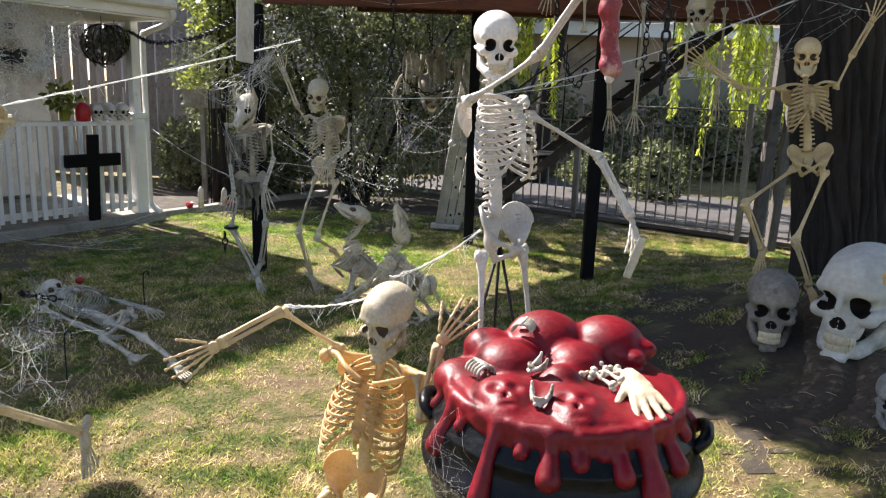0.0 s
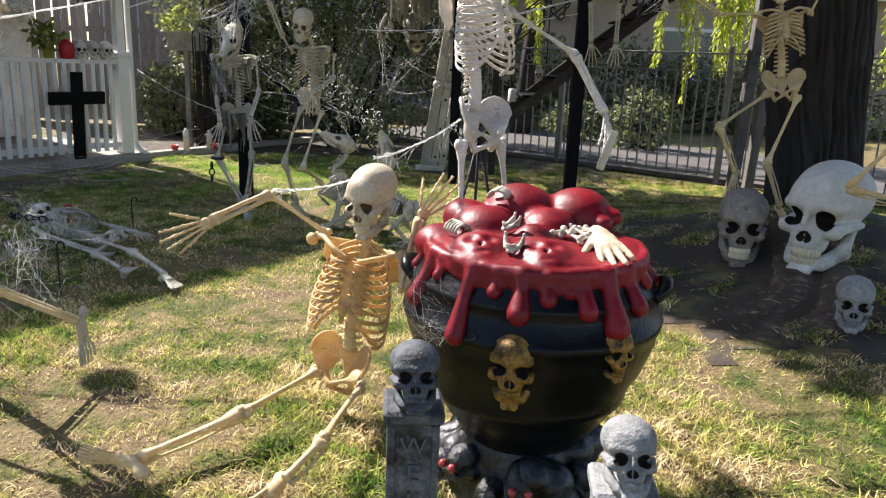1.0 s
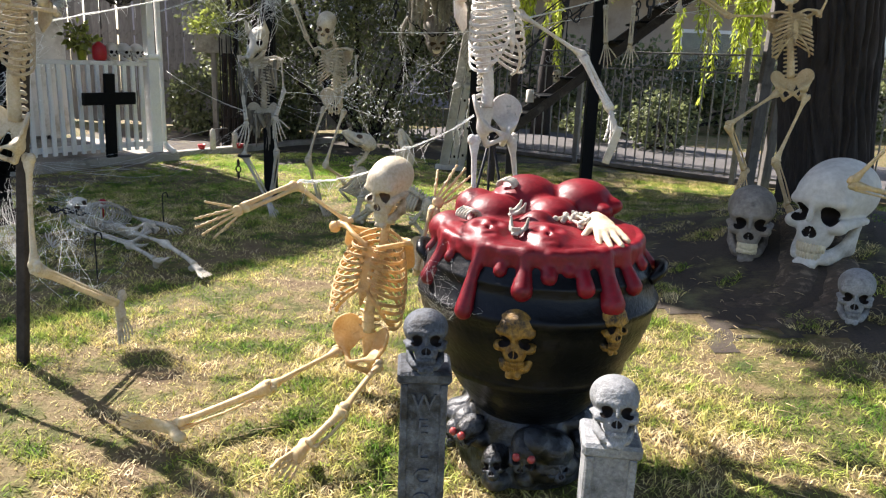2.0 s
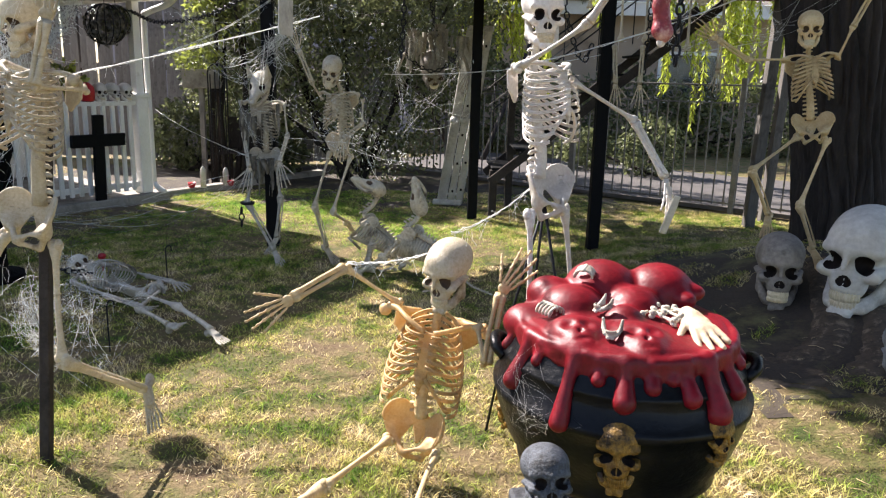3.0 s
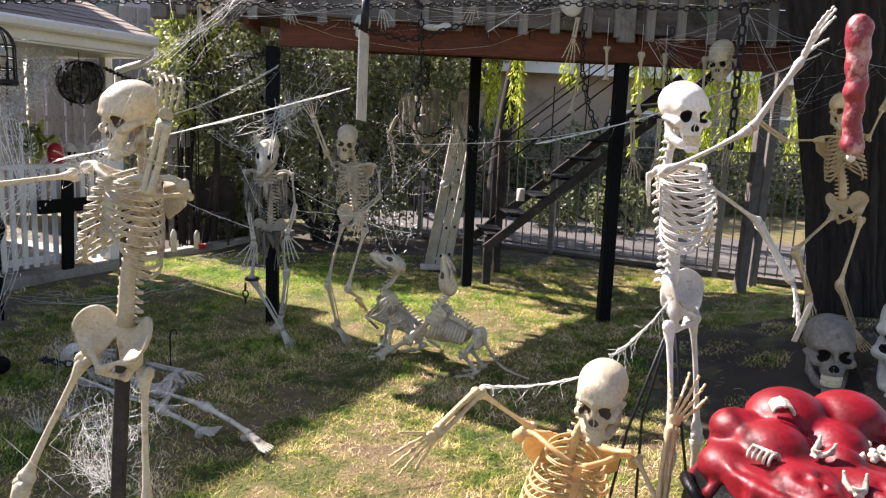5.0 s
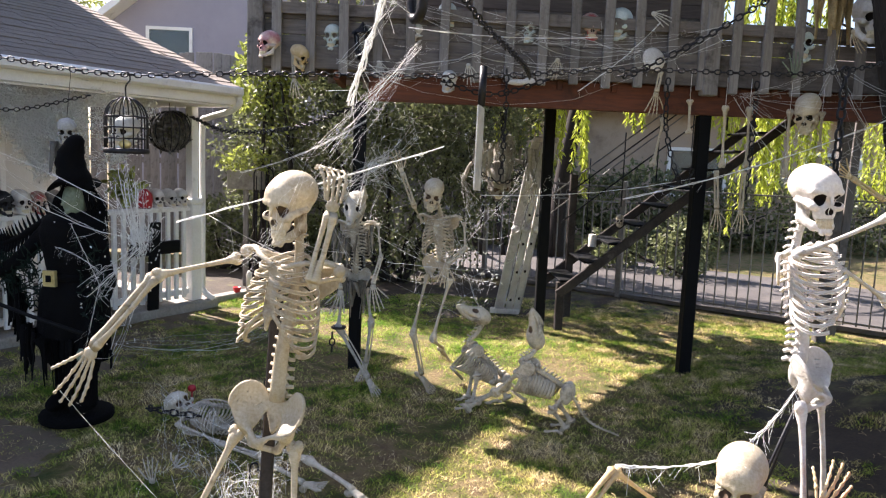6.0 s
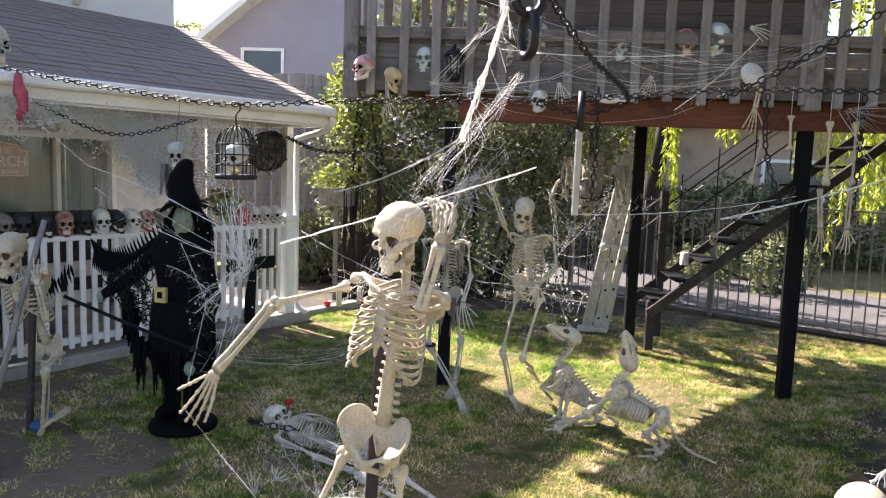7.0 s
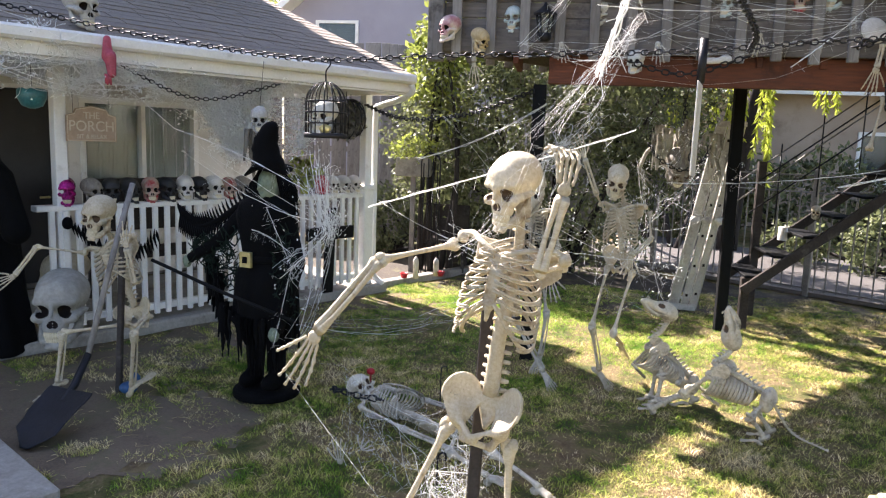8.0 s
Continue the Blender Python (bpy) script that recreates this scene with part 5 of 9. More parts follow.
def shrub(name, label, base, blobs, n, size, mat, seed, stems=5, category="shrub", twigs=0):
    ob = thing(name, base, label, category)
    v, q = leaves(n, blobs, size, seed)
    put("crown", leaf_mesh("crown", v, q, NOTRI, mat), ob)
    rs2 = random.Random(seed)
    g = Geo()
    for i in range(stems):
        b = blobs[i % len(blobs)][0]
        top = Vector((b[0] + rs2.uniform(-0.2, 0.2), b[1] + rs2.uniform(-0.1, 0.1), b[2]))
        s = Vector((base[0] + rs2.uniform(-0.25, 0.25), base[1] + rs2.uniform(-0.1, 0.1), -0.02))
        mid = s.lerp(top, 0.5) + Vector((rs2.uniform(-0.15, 0.15), 0, 0))
        g.tube(smooth_line([s, mid, top], 5), np.linspace(0.05, 0.012, 11), 6)
    part("stem", g, BARK, ob)
    if twigs:
        g = Geo()
        for i in range(twigs):
            c, r, _ = blobs[rs2.randrange(len(blobs))]
            p = np.array([c[k] + r[k] * rs2.uniform(-0.9, 0.9) for k in range(3)])
            d = np.array((rs2.gauss(0, 0.5), rs2.gauss(0, 0.5) - 0.3, rs2.gauss(0.3, 0.5))) * rs2.uniform(0.25, 0.6)
            bend = np.array([rs2.gauss(0, 0.04) for _ in range(3)])
            g.tube([p, p + d * 0.5 + bend, p + d], [0.008, 0.006, 0.003], 4)
        part("twig", g, TWIG, ob)["kind"] = "stuff"
    return ob


shrub("hedge_tree", "dense dark green leafy shrub behind the lawn", (-1.2, 10.4, 0),
      [((-2.2, 10.6, 1.9), (1.0, 0.8, 1.0), 3), ((-1.0, 10.5, 1.3), (1.0, 0.7, 1.2), 4), ((-0.3, 10.7, 2.2), (1.0, 0.8, 0.9), 3), ((-1.4, 10.6, 2.8), (1.1, 0.8, 0.8), 3), ((-2.5, 10.3, 2.4), (0.8, 0.7, 1.1), 3), ((-3.0, 10.4, 1.6), (0.7, 0.6, 0.9), 2), ((0.4, 10.9, 2.9), (0.9, 0.7, 0.6), 1.5)], 30000, 0.075, LEAF, 21, 8, twigs=420)
shrub("laurel_shrub", "bright sunlit green shrub beside the porch roof", (-2.9, 9.9, 0),
      [((-3.05, 9.9, 2.6), (0.36, 0.35, 0.4), 2), ((-2.75, 9.7, 3.0), (0.4, 0.3, 0.4), 2.4), ((-2.8, 9.8, 2.1), (0.3, 0.3, 0.3), 0.5)], 2000, 0.09, LEAF_LIGHT, 22, 5)
shrub("low_shrub", "small leafy plants along the board fence", (-3.6, 11.2, 0),
      [((-3.9, 11.2, 0.5), (0.5, 0.4, 0.5), 1), ((-3.0, 11.0, 0.7), (0.45, 0.4, 0.6), 1), ((-2.4, 10.6, 0.45), (0.4, 0.3, 0.4), 1)], 5000, 0.09, LEAF, 23, 4)
shrub("back_hedge", "dark hedge across the drive", (4, 15.5, 0),
      [((1.2, 15.2, 0.9), (1.5, 0.6, 0.95), 2), ((3.8, 15.6, 0.8), (1.6, 0.6, 0.85), 2), ((6.5, 15.6, 0.75), (1.6, 0.6, 0.8), 2), ((9.5, 15.6, 0.9), (2.0, 0.6, 0.9), 2), ((0.0, 15.6, 1.9), (1.2, 0.7, 1.2), 2)], 16000, 0.13, LEAF, 24, 6)
shrub("drive_bush", "bright green bush behind the iron fence", (3.3, 11.6, 0), [((3.3, 11.6, 0.45), (0.5, 0.4, 0.45), 1), ((2.4, 12.4, 0.35), (0.5, 0.4, 0.3), 1)], 2200, 0.09, LEAF, 25, 3)
shrub("tall_tree", "tall leafy tree behind the deck", (0.5, 13.4, 0),
      [((-1.9, 13.2, 3.9), (1.3, 1.0, 1.1), 2.4), ((0.4, 17.2, 4.9), (1.8, 1.0, 1.6), 3), ((2.6, 17.2, 4.6), (1.6, 0.8, 1.2), 2.4)], 9000, 0.16, LEAF, 26, 5, "tree")

willow = thing("willow_tree", (2.2, 12.0, 0), "weeping willow with hanging yellow-green strands", "tree")
part("trunk", Geo().tube(smooth_line([(1.6, 13.6, -0.1), (1.7, 13.5, 1.5), (1.9, 13.1, 3.2), (2.2, 12.4, 4.3)], 5), np.linspace(0.2, 0.1, 16), 8), BARK, willow)
rw = np.random.default_rng(8)
lv = []
twigs = Geo()
tops = [(0.72, 11.2, 3.1, 1.6, 5), (1.1, 11.2, 3.1, 1.55, 6), (1.42, 11.3, 3.1, 1.75, 6), (3.65, 11.2, 4.4, 3.3, 6), (3.35, 11.3, 4.4, 2.9, 5), (4.28, 11.2, 4.5, 3.0, 11), (4.5, 11.3, 4.5, 3.0, 9), (5.05, 11.2, 4.5, 3.0, 8), (5.9, 11.0, 3.3, 2.0, 6), (6.5, 10.8, 3.3, 2.0, 6), (0.3, 11.4, 3.1, 1.3, 4), (2.3, 11.6, 3.2, 1.1, 4)]
for x, y, z, ln, n in tops:
    for i in range(n):
        x0, y0 = x + rw.normal() * 0.11, y + rw.normal() * 0.15
        l0 = ln * rw.uniform(0.65, 1.1)
        sway = rw.normal() * 0.06
        pts = [(x0 + sway * t * t, y0, z - l0 * t) for t in np.linspace(0, 1, 6)]
        twigs.tube(pts, 0.004, 4)
        for t in np.linspace(0.02, 1, int(l0 * 85)):
            p = np.array((x0 + sway * t * t, y0, z - l0 * t))
            a = np.array((rw.normal() * 0.5, rw.normal() * 0.5, -1.0))
            a /= np.linalg.norm(a)
            s = np.cross(a, rw.normal(size=3))
            s /= np.linalg.norm(s)
            L = 0.12 * rw.uniform(0.7, 1.2)
            lv += [p, p + a * L * 0.5 + s * 0.014, p + a * L, p + a * L * 0.5 - s * 0.014]
    twigs.tube(smooth_line([(2.2, 12.4, 4.2), ((2.2 + x) / 2, (12.4 + y) / 2, 4.3), (x, y, z)], 5), np.linspace(0.04, 0.01, 11), 5)
part("limb", twigs, BARK, willow)
put("crown", leaf_mesh("crown", np.array(lv), np.arange(len(lv)).reshape(-1, 4), NOTRI, WILLOW), willow)

# the big trunk
tree = thing("tree", (2.76, 5.38, 0), "large old tree with dark furrowed bark", "tree")
n, rings = 230, 150
v, f = [], []
for i in range(rings):
    z = -0.1 + 4.3 * i / (rings - 1)
    for k in range(n):
        a = 2 * math.pi * k / n
        r = 0.285 + 0.13 * math.exp(-z * 5) * (1 + 0.5 * math.sin(3 * a + 1)) + 0.05 * max(0, z - 0.9)
        fur = noise.noise(Vector((math.cos(a) * 3.2, math.sin(a) * 3.2, z * 0.9)))
        fur2 = abs(noise.noise(Vector((math.cos(a) * 8, math.sin(a) * 8, z * 1.8))))
        wob = a + 0.12 * noise.noise(Vector((math.cos(a) * 2, math.sin(a) * 2, z * 2.2))) + 0.05 * noise.noise(Vector((math.cos(a) * 6, math.sin(a) * 6, z * 5)))
        r += 0.03 * fur - 0.02 * (0.5 - fur2) + 0.042 * abs(math.sin(15 * wob + 2.5 * fur + 0.6 * math.sin(6 * z + 5 * a))) ** 0.8 + 0.008 * noise.noise(Vector((math.cos(a) * 22, math.sin(a) * 22, z * 7)))
        v.append((2.97 - 0.15 * z + r * math.cos(a), 5.38 + r * math.sin(a), z))
for i in range(rings - 1):
    f += [(i * n + k, i * n + (k + 1) % n, (i + 1) * n + (k + 1) % n, (i + 1) * n + k) for k in range(n)]
part("trunk", Geo().add(v, f), BARK, tree)
# unseen limbs, added to carry the shading crown
g = Geo()
for a, b, c in (((2.5, 5.4, 3.9), (1.2, 6.3, 4.9), (-1.2, 7.3, 5.2)), ((2.5, 5.4, 4.0), (3.2, 5.6, 5.0), (3.4, 6.2, 5.8)), ((2.8, 5.4, 4.0), (2.9, 6.4, 5.5), (2.6, 7.5, 6.4)), ((2.8, 5.3, 4.0), (2.8, 4.3, 4.9), (3.2, 2.8, 5.3)), ((2.6, 5.3, 3.9), (2.2, 4.2, 4.8), (1.9, 3.2, 5.2)), ((1.9, 3.2, 5.2), (1.4, 1.4, 5.5), (0.9, -0.8, 5.6)), ((3.2, 2.8, 5.3), (3.3, 0.8, 5.4), (3.0, -1.3, 5.2)), ((2.9, 5.0, 3.9), (4.2, 3.4, 4.5), (5.2, 0.6, 4.5))):
    g.tube(smooth_line([a, b, c], 6), np.linspace(0.2, 0.05, 13), 8)
part("limb", g, BARK, tree)
# unseen leaf clumps, placed to shade the lawn and hold back sky light
v, q = leaves(96000, [((-0.7, 7.0, 5.0), (1.1, 1.1, 0.6), 3), ((-1.7, 7.55, 5.1), (0.9, 0.9, 0.5), 2.2), ((-0.2, 8.3, 5.2), (1.4, 1.2, 0.7), 3), ((0.5, 6.5, 4.9), (1.1, 0.9, 0.6), 2.5), ((1.5, 7.4, 5.3), (1.5, 1.4, 0.8), 3), ((2.9, 6.4, 5.6), (1.5, 1.3, 0.8), 3), ((-1.6, 6.6, 5.4), (0.6, 0.5, 0.4), 0.8), ((2.7, 4.2, 4.9), (1.5, 1.2, 0.6), 4), ((3.9, 5.0, 5.3), (1.5, 1.3, 0.7), 3), ((1.9, 3.2, 5.2), (1.2, 1.1, 0.5), 3.2), ((3.4, 2.8, 5.4), (1.5, 1.3, 0.6), 3.6), ((1.2, 1.3, 5.5), (1.5, 1.2, 0.5), 3.4), ((3.2, 0.6, 5.4), (1.6, 1.4, 0.6), 3.6), ((0.8, -0.9, 5.6), (1.7, 1.3, 0.6), 3.4), ((3.0, -1.4, 5.2), (1.8, 1.4, 0.6), 3.6), ((5.2, 1.6, 4.6), (1.3, 1.8, 1.0), 3.6), ((5.2, -0.9, 4.3), (1.4, 1.6, 1.0), 3.4)], 0.2, 31, shell=0.1)
put("crown", leaf_mesh("crown", v, q, NOTRI, LEAF_UNSEEN_CROWN), tree)

# ---- skeletons ----
skeleton("skeleton", "tan-white skeleton tied to a stake with outstretched arm and cobweb", {
    "curled": "R", "palmR": (0.55, -0.85, 0), "head": (-1.535, 2.455, 1.60), "neck": (-1.53, 2.45, 1.44), "pel": (-1.60, 2.46, 0.885),
    "shL": (-1.694, 2.48, 1.41), "elL": (-1.87, 2.27, 1.385), "wrL": (-2.03, 2.24, 1.185), "haL": (-2.08, 2.24, 1.06),
    "shR": (-1.386, 2.50, 1.36), "elR": (-1.45, 2.29, 1.375), "wrR": (-1.40, 2.30, 1.575), "haR": (-1.378, 2.31, 1.69),
    "knL": (-1.86, 2.44, 0.5), "ankL": (-1.97, 2.3, 0.15), "toeL": (-2.0, 2.2, 0.1),
    "hiL": (-1.71, 2.5, 0.83), "hiR": (-1.50, 2.47, 0.8), "knR": (-1.50, 2.40, 0.42), "ankR": (-1.335, 2.69, 0.185), "toeR": (-1.30, 2.60, 0.05)},
    BONE, (-0.35, -0.94, 0), (-0.35, -0.94, 0), (-0.6, -0.78, -0.2), (-1.6, 2.5, 0), head_size=0.91)
stake = Geo().beam((-1.64, 2.47, -0.1), (-1.60, 2.66, 1.38), 0.038, 0.038, up=(0, 1, 0))
solo("stake", stake, WOOD_STAIR, "square dark wooden stake in the lawn", "stake")
skeleton("skeleton", "tan plastic skeleton sitting on the grass, gripping the cauldron", {
    "head": (-0.15, 2.325, 0.82), "chest_scale": 1.17, "neck": (-0.185, 2.40, 0.625), "pel": (-0.262, 2.42, 0.13),
    "shL": (-0.315, 2.49, 0.63), "shR": (-0.05, 2.26, 0.63),
    "elL": (-0.506, 2.434, 0.775), "wrL": (-0.66, 2.25, 0.715), "haL": (-0.76, 2.19, 0.66),
    "elR": (-0.028, 2.12, 0.55), "wrR": (0.016, 2.187, 0.768), "haR": (0.093, 2.212, 0.852),
    "hiL": (-0.35, 2.38, 0.12), "knL": (-0.547, 2.134, 0.1), "ankL": (-0.804, 1.903, 0.06), "toeL": (-0.92, 1.93, 0.09),
    "hiR": (-0.16, 2.29, 0.12), "knR": (-0.25, 1.918, 0.13), "ankR": (-0.343, 1.80, 0.07), "toeR": (-0.355, 1.66, 0.08)},
    BONE_WARM, (-0.2, -0.97, 0), (-0.5, -0.86, 0), (-0.55, -0.8, -0.25), (-0.26, 2.42, 0), head_mat=BONE, rib_mat=BONE_BACKLIT)
skeleton("skeleton", "white skeleton standing beside the cauldron, holding a blade", {
    "head": (0.165, 2.63, 1.68), "neck": (0.19, 2.66, 1.50), "pel": (0.225, 2.63, 1.0),
    "shL": (0.085, 2.54, 1.475), "elL": (0.285, 2.41, 1.615), "wrL": (0.42, 2.40, 1.83), "haL": (0.47, 2.4, 1.96),
    "shR": (0.30, 2.72, 1.43), "elR": (0.57, 2.80, 1.285), "wrR": (0.69, 2.74, 1.075), "haR": (0.70, 2.68, 0.97),
    "hiL": (0.125, 2.53, 0.93), "knL": (0.15, 2.47, 0.547), "ankL": (0.16, 2.5, 0.17), "toeL": (0.24, 2.4, 0.1),
    "hiR": (0.305, 2.70, 0.92), "knR": (0.36, 2.70, 0.5), "ankR": (0.37, 2.74, 0.15), "toeR": (0.45, 2.62, 0.1)},
    BONE_WHITE, (0.75, -0.66, 0), (0.7, -0.71, 0), (0.12, -0.99, -0.08), (0.2, 2.63, 0), head_size=0.98)
g = Geo()
for x, y in ((0.02, 2.75), (0.42, 2.72), (0.22, 2.86)):
    g.tube([(x + 0.02, y + 0.05, -0.05), (0.5 * (x + 0.225), y + 0.02, 0.5), (0.215, 2.66, 0.98)], 0.006, 5)
solo("rod_stand", g, BLACK_IRON, "thin black iron rods holding a skeleton up", "stand")
skeleton("skeleton", "bone-coloured skeleton dancing with one arm raised", {
    "head": (-0.975, 5.69, 1.49), "neck": (-0.93, 5.70, 1.32), "pel": (-0.92, 5.72, 0.87),
    "shL": (-1.05, 5.70, 1.25), "elL": (-1.118, 5.64, 1.371), "wrL": (-1.215, 5.64, 1.616), "haL": (-1.252, 5.65, 1.71),
    "shR": (-0.74, 5.70, 1.255), "elR": (-0.731, 5.58, 1.08), "wrR": (-0.87, 5.46, 0.97), "haR": (-0.9, 5.42, 0.84),
    "hiL": (-1.01, 5.66, 0.815), "knL": (-1.095, 5.54, 0.443), "ankL": (-1.02, 5.62, 0.1), "toeL": (-0.92, 5.52, 0.03),
    "hiR": (-0.805, 5.66, 0.78), "knR": (-0.95, 5.5, 0.41), "ankR": (-0.86, 5.80, 0.27), "toeR": (-0.82, 5.88, 0.2)},
    BONE, (-0.3, -0.95, 0), (-0.6, -0.8, 0), (-0.12, -0.95, -0.35), (-0.95, 5.7, 0), skull_up=(0.15, 0, 1))
skeleton("skeleton", "tan skeleton hung on the tree trunk with arms spread", {
    "head": (2.136, 4.68, 1.815), "neck": (2.17, 4.70, 1.645), "pel": (2.21, 4.62, 1.155),
    "shL": (2.02, 4.66, 1.60), "elL": (1.755, 4.646, 1.589), "wrL": (1.558, 4.67, 1.712), "haL": (1.454, 4.681, 1.768),
    "shR": (2.33, 4.67, 1.61), "elR": (2.394, 4.66, 1.807), "wrR": (2.496, 4.69, 2.003), "haR": (2.559, 4.71, 2.121),
    "hiL": (2.112, 4.58, 1.117), "knL": (1.767, 4.43, 0.924), "ankL": (1.919, 4.47, 0.64), "toeL": (1.86, 4.37, 0.58),
    "hiR": (2.293, 4.57, 1.067), "knR": (2.103, 4.45, 0.706), "ankR": (2.2, 4.4, 0.44), "toeR": (2.2, 4.3, 0.40)},
    BONE_WARM, (-0.2, -1, 0), (-0.25, -1, 0), (-0.35, -0.93, -0.1), (2.2, 4.6, 0.3))
skeleton("skeleton", "grey-white skeleton lying on its back in the grass, chained", {
    "head": (-2.57, 4.79, 0.13), "neck": (-2.43, 4.68, 0.12), "pel": (-1.93, 4.35, 0.1),
    "elL": (-2.2, 4.35, 0.06), "wrL": (-1.95, 4.2, 0.05), "haL": (-1.82, 4.1, 0.04),
    "elR": (-2.15, 4.87, 0.05), "wrR": (-1.93, 4.74, 0.05), "haR": (-1.83, 4.64, 0.04),
    "knL": (-1.66, 4.02, 0.11), "ankL": (-1.4, 3.80, 0.05), "toeL": (-1.30, 3.70, 0.06),
    "knR": (-1.88, 4.02, 0.09), "ankR": (-1.66, 3.87, 0.05), "toeR": (-1.6, 3.8, 0.1)},
    BONE_GREY, (0.05, -0.1, 1), (0, 0, 1), (0.35, -0.6, 0.72), (-2.2, 4.5, 0), skull_up=(-0.75, 0.3, 0.5))
skeleton("skeleton", "small bone-coloured skeleton kneeling with a shovel before the porch", {
    "chest_scale": 1.12, "head": (-4.33, 4.78, 1.17), "neck": (-4.29, 4.79, 0.985), "pel": (-4.1, 4.8, 0.46),
    "elL": (-4.69, 4.65, 0.935), "wrL": (-4.82, 4.60, 0.745), "haL": (-4.9, 4.58, 0.70),
    "shR": (-4.11, 4.76, 0.96), "elR": (-4.0, 4.62, 0.74), "wrR": (-4.05, 4.62, 0.97), "haR": (-4.07, 4.63, 1.11),
    "knL": (-4.46, 4.55, 0.41), "ankL": (-4.50, 4.53, 0.08), "toeL": (-4.55, 4.4, 0.03),
    "knR": (-3.97, 4.55, 0.44), "ankR": (-4.03, 4.60, 0.07), "toeR": (-3.92, 4.66, 0.2)},
    BONE, (0.1, -1, 0), (0.2, -1, 0), (-0.05, -1, -0.1), (-4.2, 4.7, 0), head_size=1.22)

# arm and leg bones at the foot of the tree
rem = thing("leg_bones", (2.05, 3.4, 0.3), "tan leg bones bent at the knee beside the giant skull", "bones")
put("thigh_bone", shared("thigh_bone", lambda: make_long_bone(0.0225, 0.055), (BONE_WARM,)), rem, along((2.03, 3.38, 0.745), (2.22, 3.2, 1.12)))
put("shin", shared("shin", make_shin, (BONE_WARM,)), rem, along((2.03, 3.38, 0.735), (2.42, 3.3, 0.66)))
g = Geo().beam((2.3, 3.28, 0.0), (2.3, 3.28, 1.05), 0.04, 0.04, up=(0, 1, 0))
part("stake", g, WOOD_STAIR, rem)

# ---- wolf skeleton on the post ----


def wolf_skull_field(p):
    q = np.stack([np.abs(p[..., 0]), p[..., 1], p[..., 2]], -1)
    d = ell(p, (0, -0.02, 0.01), (0.06, 0.075, 0.055))
    d = smin(d, cap(p, (0, 0.03, -0.005), (0, 0.15, -0.03), 0.04, 0.022), 0.03)
    d = smin(d, cap(q, (0.055, 0.0, -0.01), (0.035, 0.075, -0.02), 0.012, 0.012), 0.02)
    d = smax(d, -ell(q, (0.04, 0.06, 0.012), (0.016, 0.026, 0.016)), 0.006)
    return smax(d, -ell(p, (0, 0.175, -0.018), (0.014, 0.03, 0.01)), 0.006)


# The second material paints shade into the eye hollows.
def make_wolf_skull():
    g = Geo().field(wolf_skull_field, (-0.08, -0.105, -0.06), (0.08, 0.185, 0.075), 0.006, 0,
                    lambda c: np.where(ell(np.stack([np.abs(c[:, 0]), c[:, 1], c[:, 2]], -1), (0.039, 0.056, 0.012), (0.019, 0.026, 0.017)) < 0, 1, 0))
    return g


def make_wolf_jaw():
    g = Geo()
    for s in (-1, 1):
        g.tube(smooth_line([(s * 0.048, -0.01, -0.02), (s * 0.042, 0.03, -0.07), (s * 0.02, 0.1, -0.085), (s * 0.006, 0.145, -0.08)], 4), 0.011, 7)
        for k in range(6):
            g.tube([(s * (0.036 - 0.005 * k), 0.05 + 0.018 * k, -0.035), (s * (0.036 - 0.005 * k), 0.052 + 0.018 * k, -0.055)], [0.005, 0.001], 5)
    return g


wolf = skeleton("werewolf_skeleton", "grey werewolf skeleton chained to a black post, hung with rags", {
    "head": (-1.565, 5.90, 1.345), "neck": (-1.565, 5.95, 1.23), "pel": (-1.555, 5.97, 0.72), "hand_scale": 1.25,
    "shL": (-1.735, 5.93, 1.215), "elL": (-1.711, 5.90, 0.956), "wrL": (-1.651, 5.80, 0.70), "haL": (-1.668, 5.76, 0.55),
    "shR": (-1.385, 5.91, 1.205), "elR": (-1.356, 5.87, 0.95), "wrR": (-1.41, 5.80, 0.75), "haR": (-1.38, 5.74, 0.6),
    "hiL": (-1.637, 5.9, 0.65), "knL": (-1.66, 5.73, 0.43), "ankL": (-1.414, 5.53, 0.085), "toeL": (-1.35, 5.40, 0.03),
    "hiR": (-1.46, 5.89, 0.66), "knR": (-1.415, 5.83, 0.46), "ankR": (-1.45, 5.77, 0.14), "toeR": (-1.48, 5.64, 0.08)},
    BONE_GREY, (-0.15, -1, 0), (0, -1, 0), (-0.2, -0.9, -0.4), (-1.56, 5.95, 0), group="", head=False)
wm = frame_of((-1.565, 5.88, 1.35), (-0.15, -0.8, -0.45), (0, 0, 1), 1.32)
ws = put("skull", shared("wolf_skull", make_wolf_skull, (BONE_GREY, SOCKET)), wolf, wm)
put("jaw", shared("wolf_jaw", make_wolf_jaw, (BONE_GREY,)), ws, pose(0, -0.005, 0.015), "", True)
for s in (-1, 1):
    g = Geo()
    v = [(s * 0.03, -0.02, 0.04), (s * 0.075, -0.03, 0.03), (s * 0.065, -0.02, 0.13), (s * 0.04, 0.012, 0.045), (s * 0.068, 0.006, 0.04)]
    g.add(v, [(0, 1, 2), (3, 2, 4), (0, 2, 3), (1, 4, 2)], 0, False)
    part("ear", g, BONE_GREY, ws, local=True)


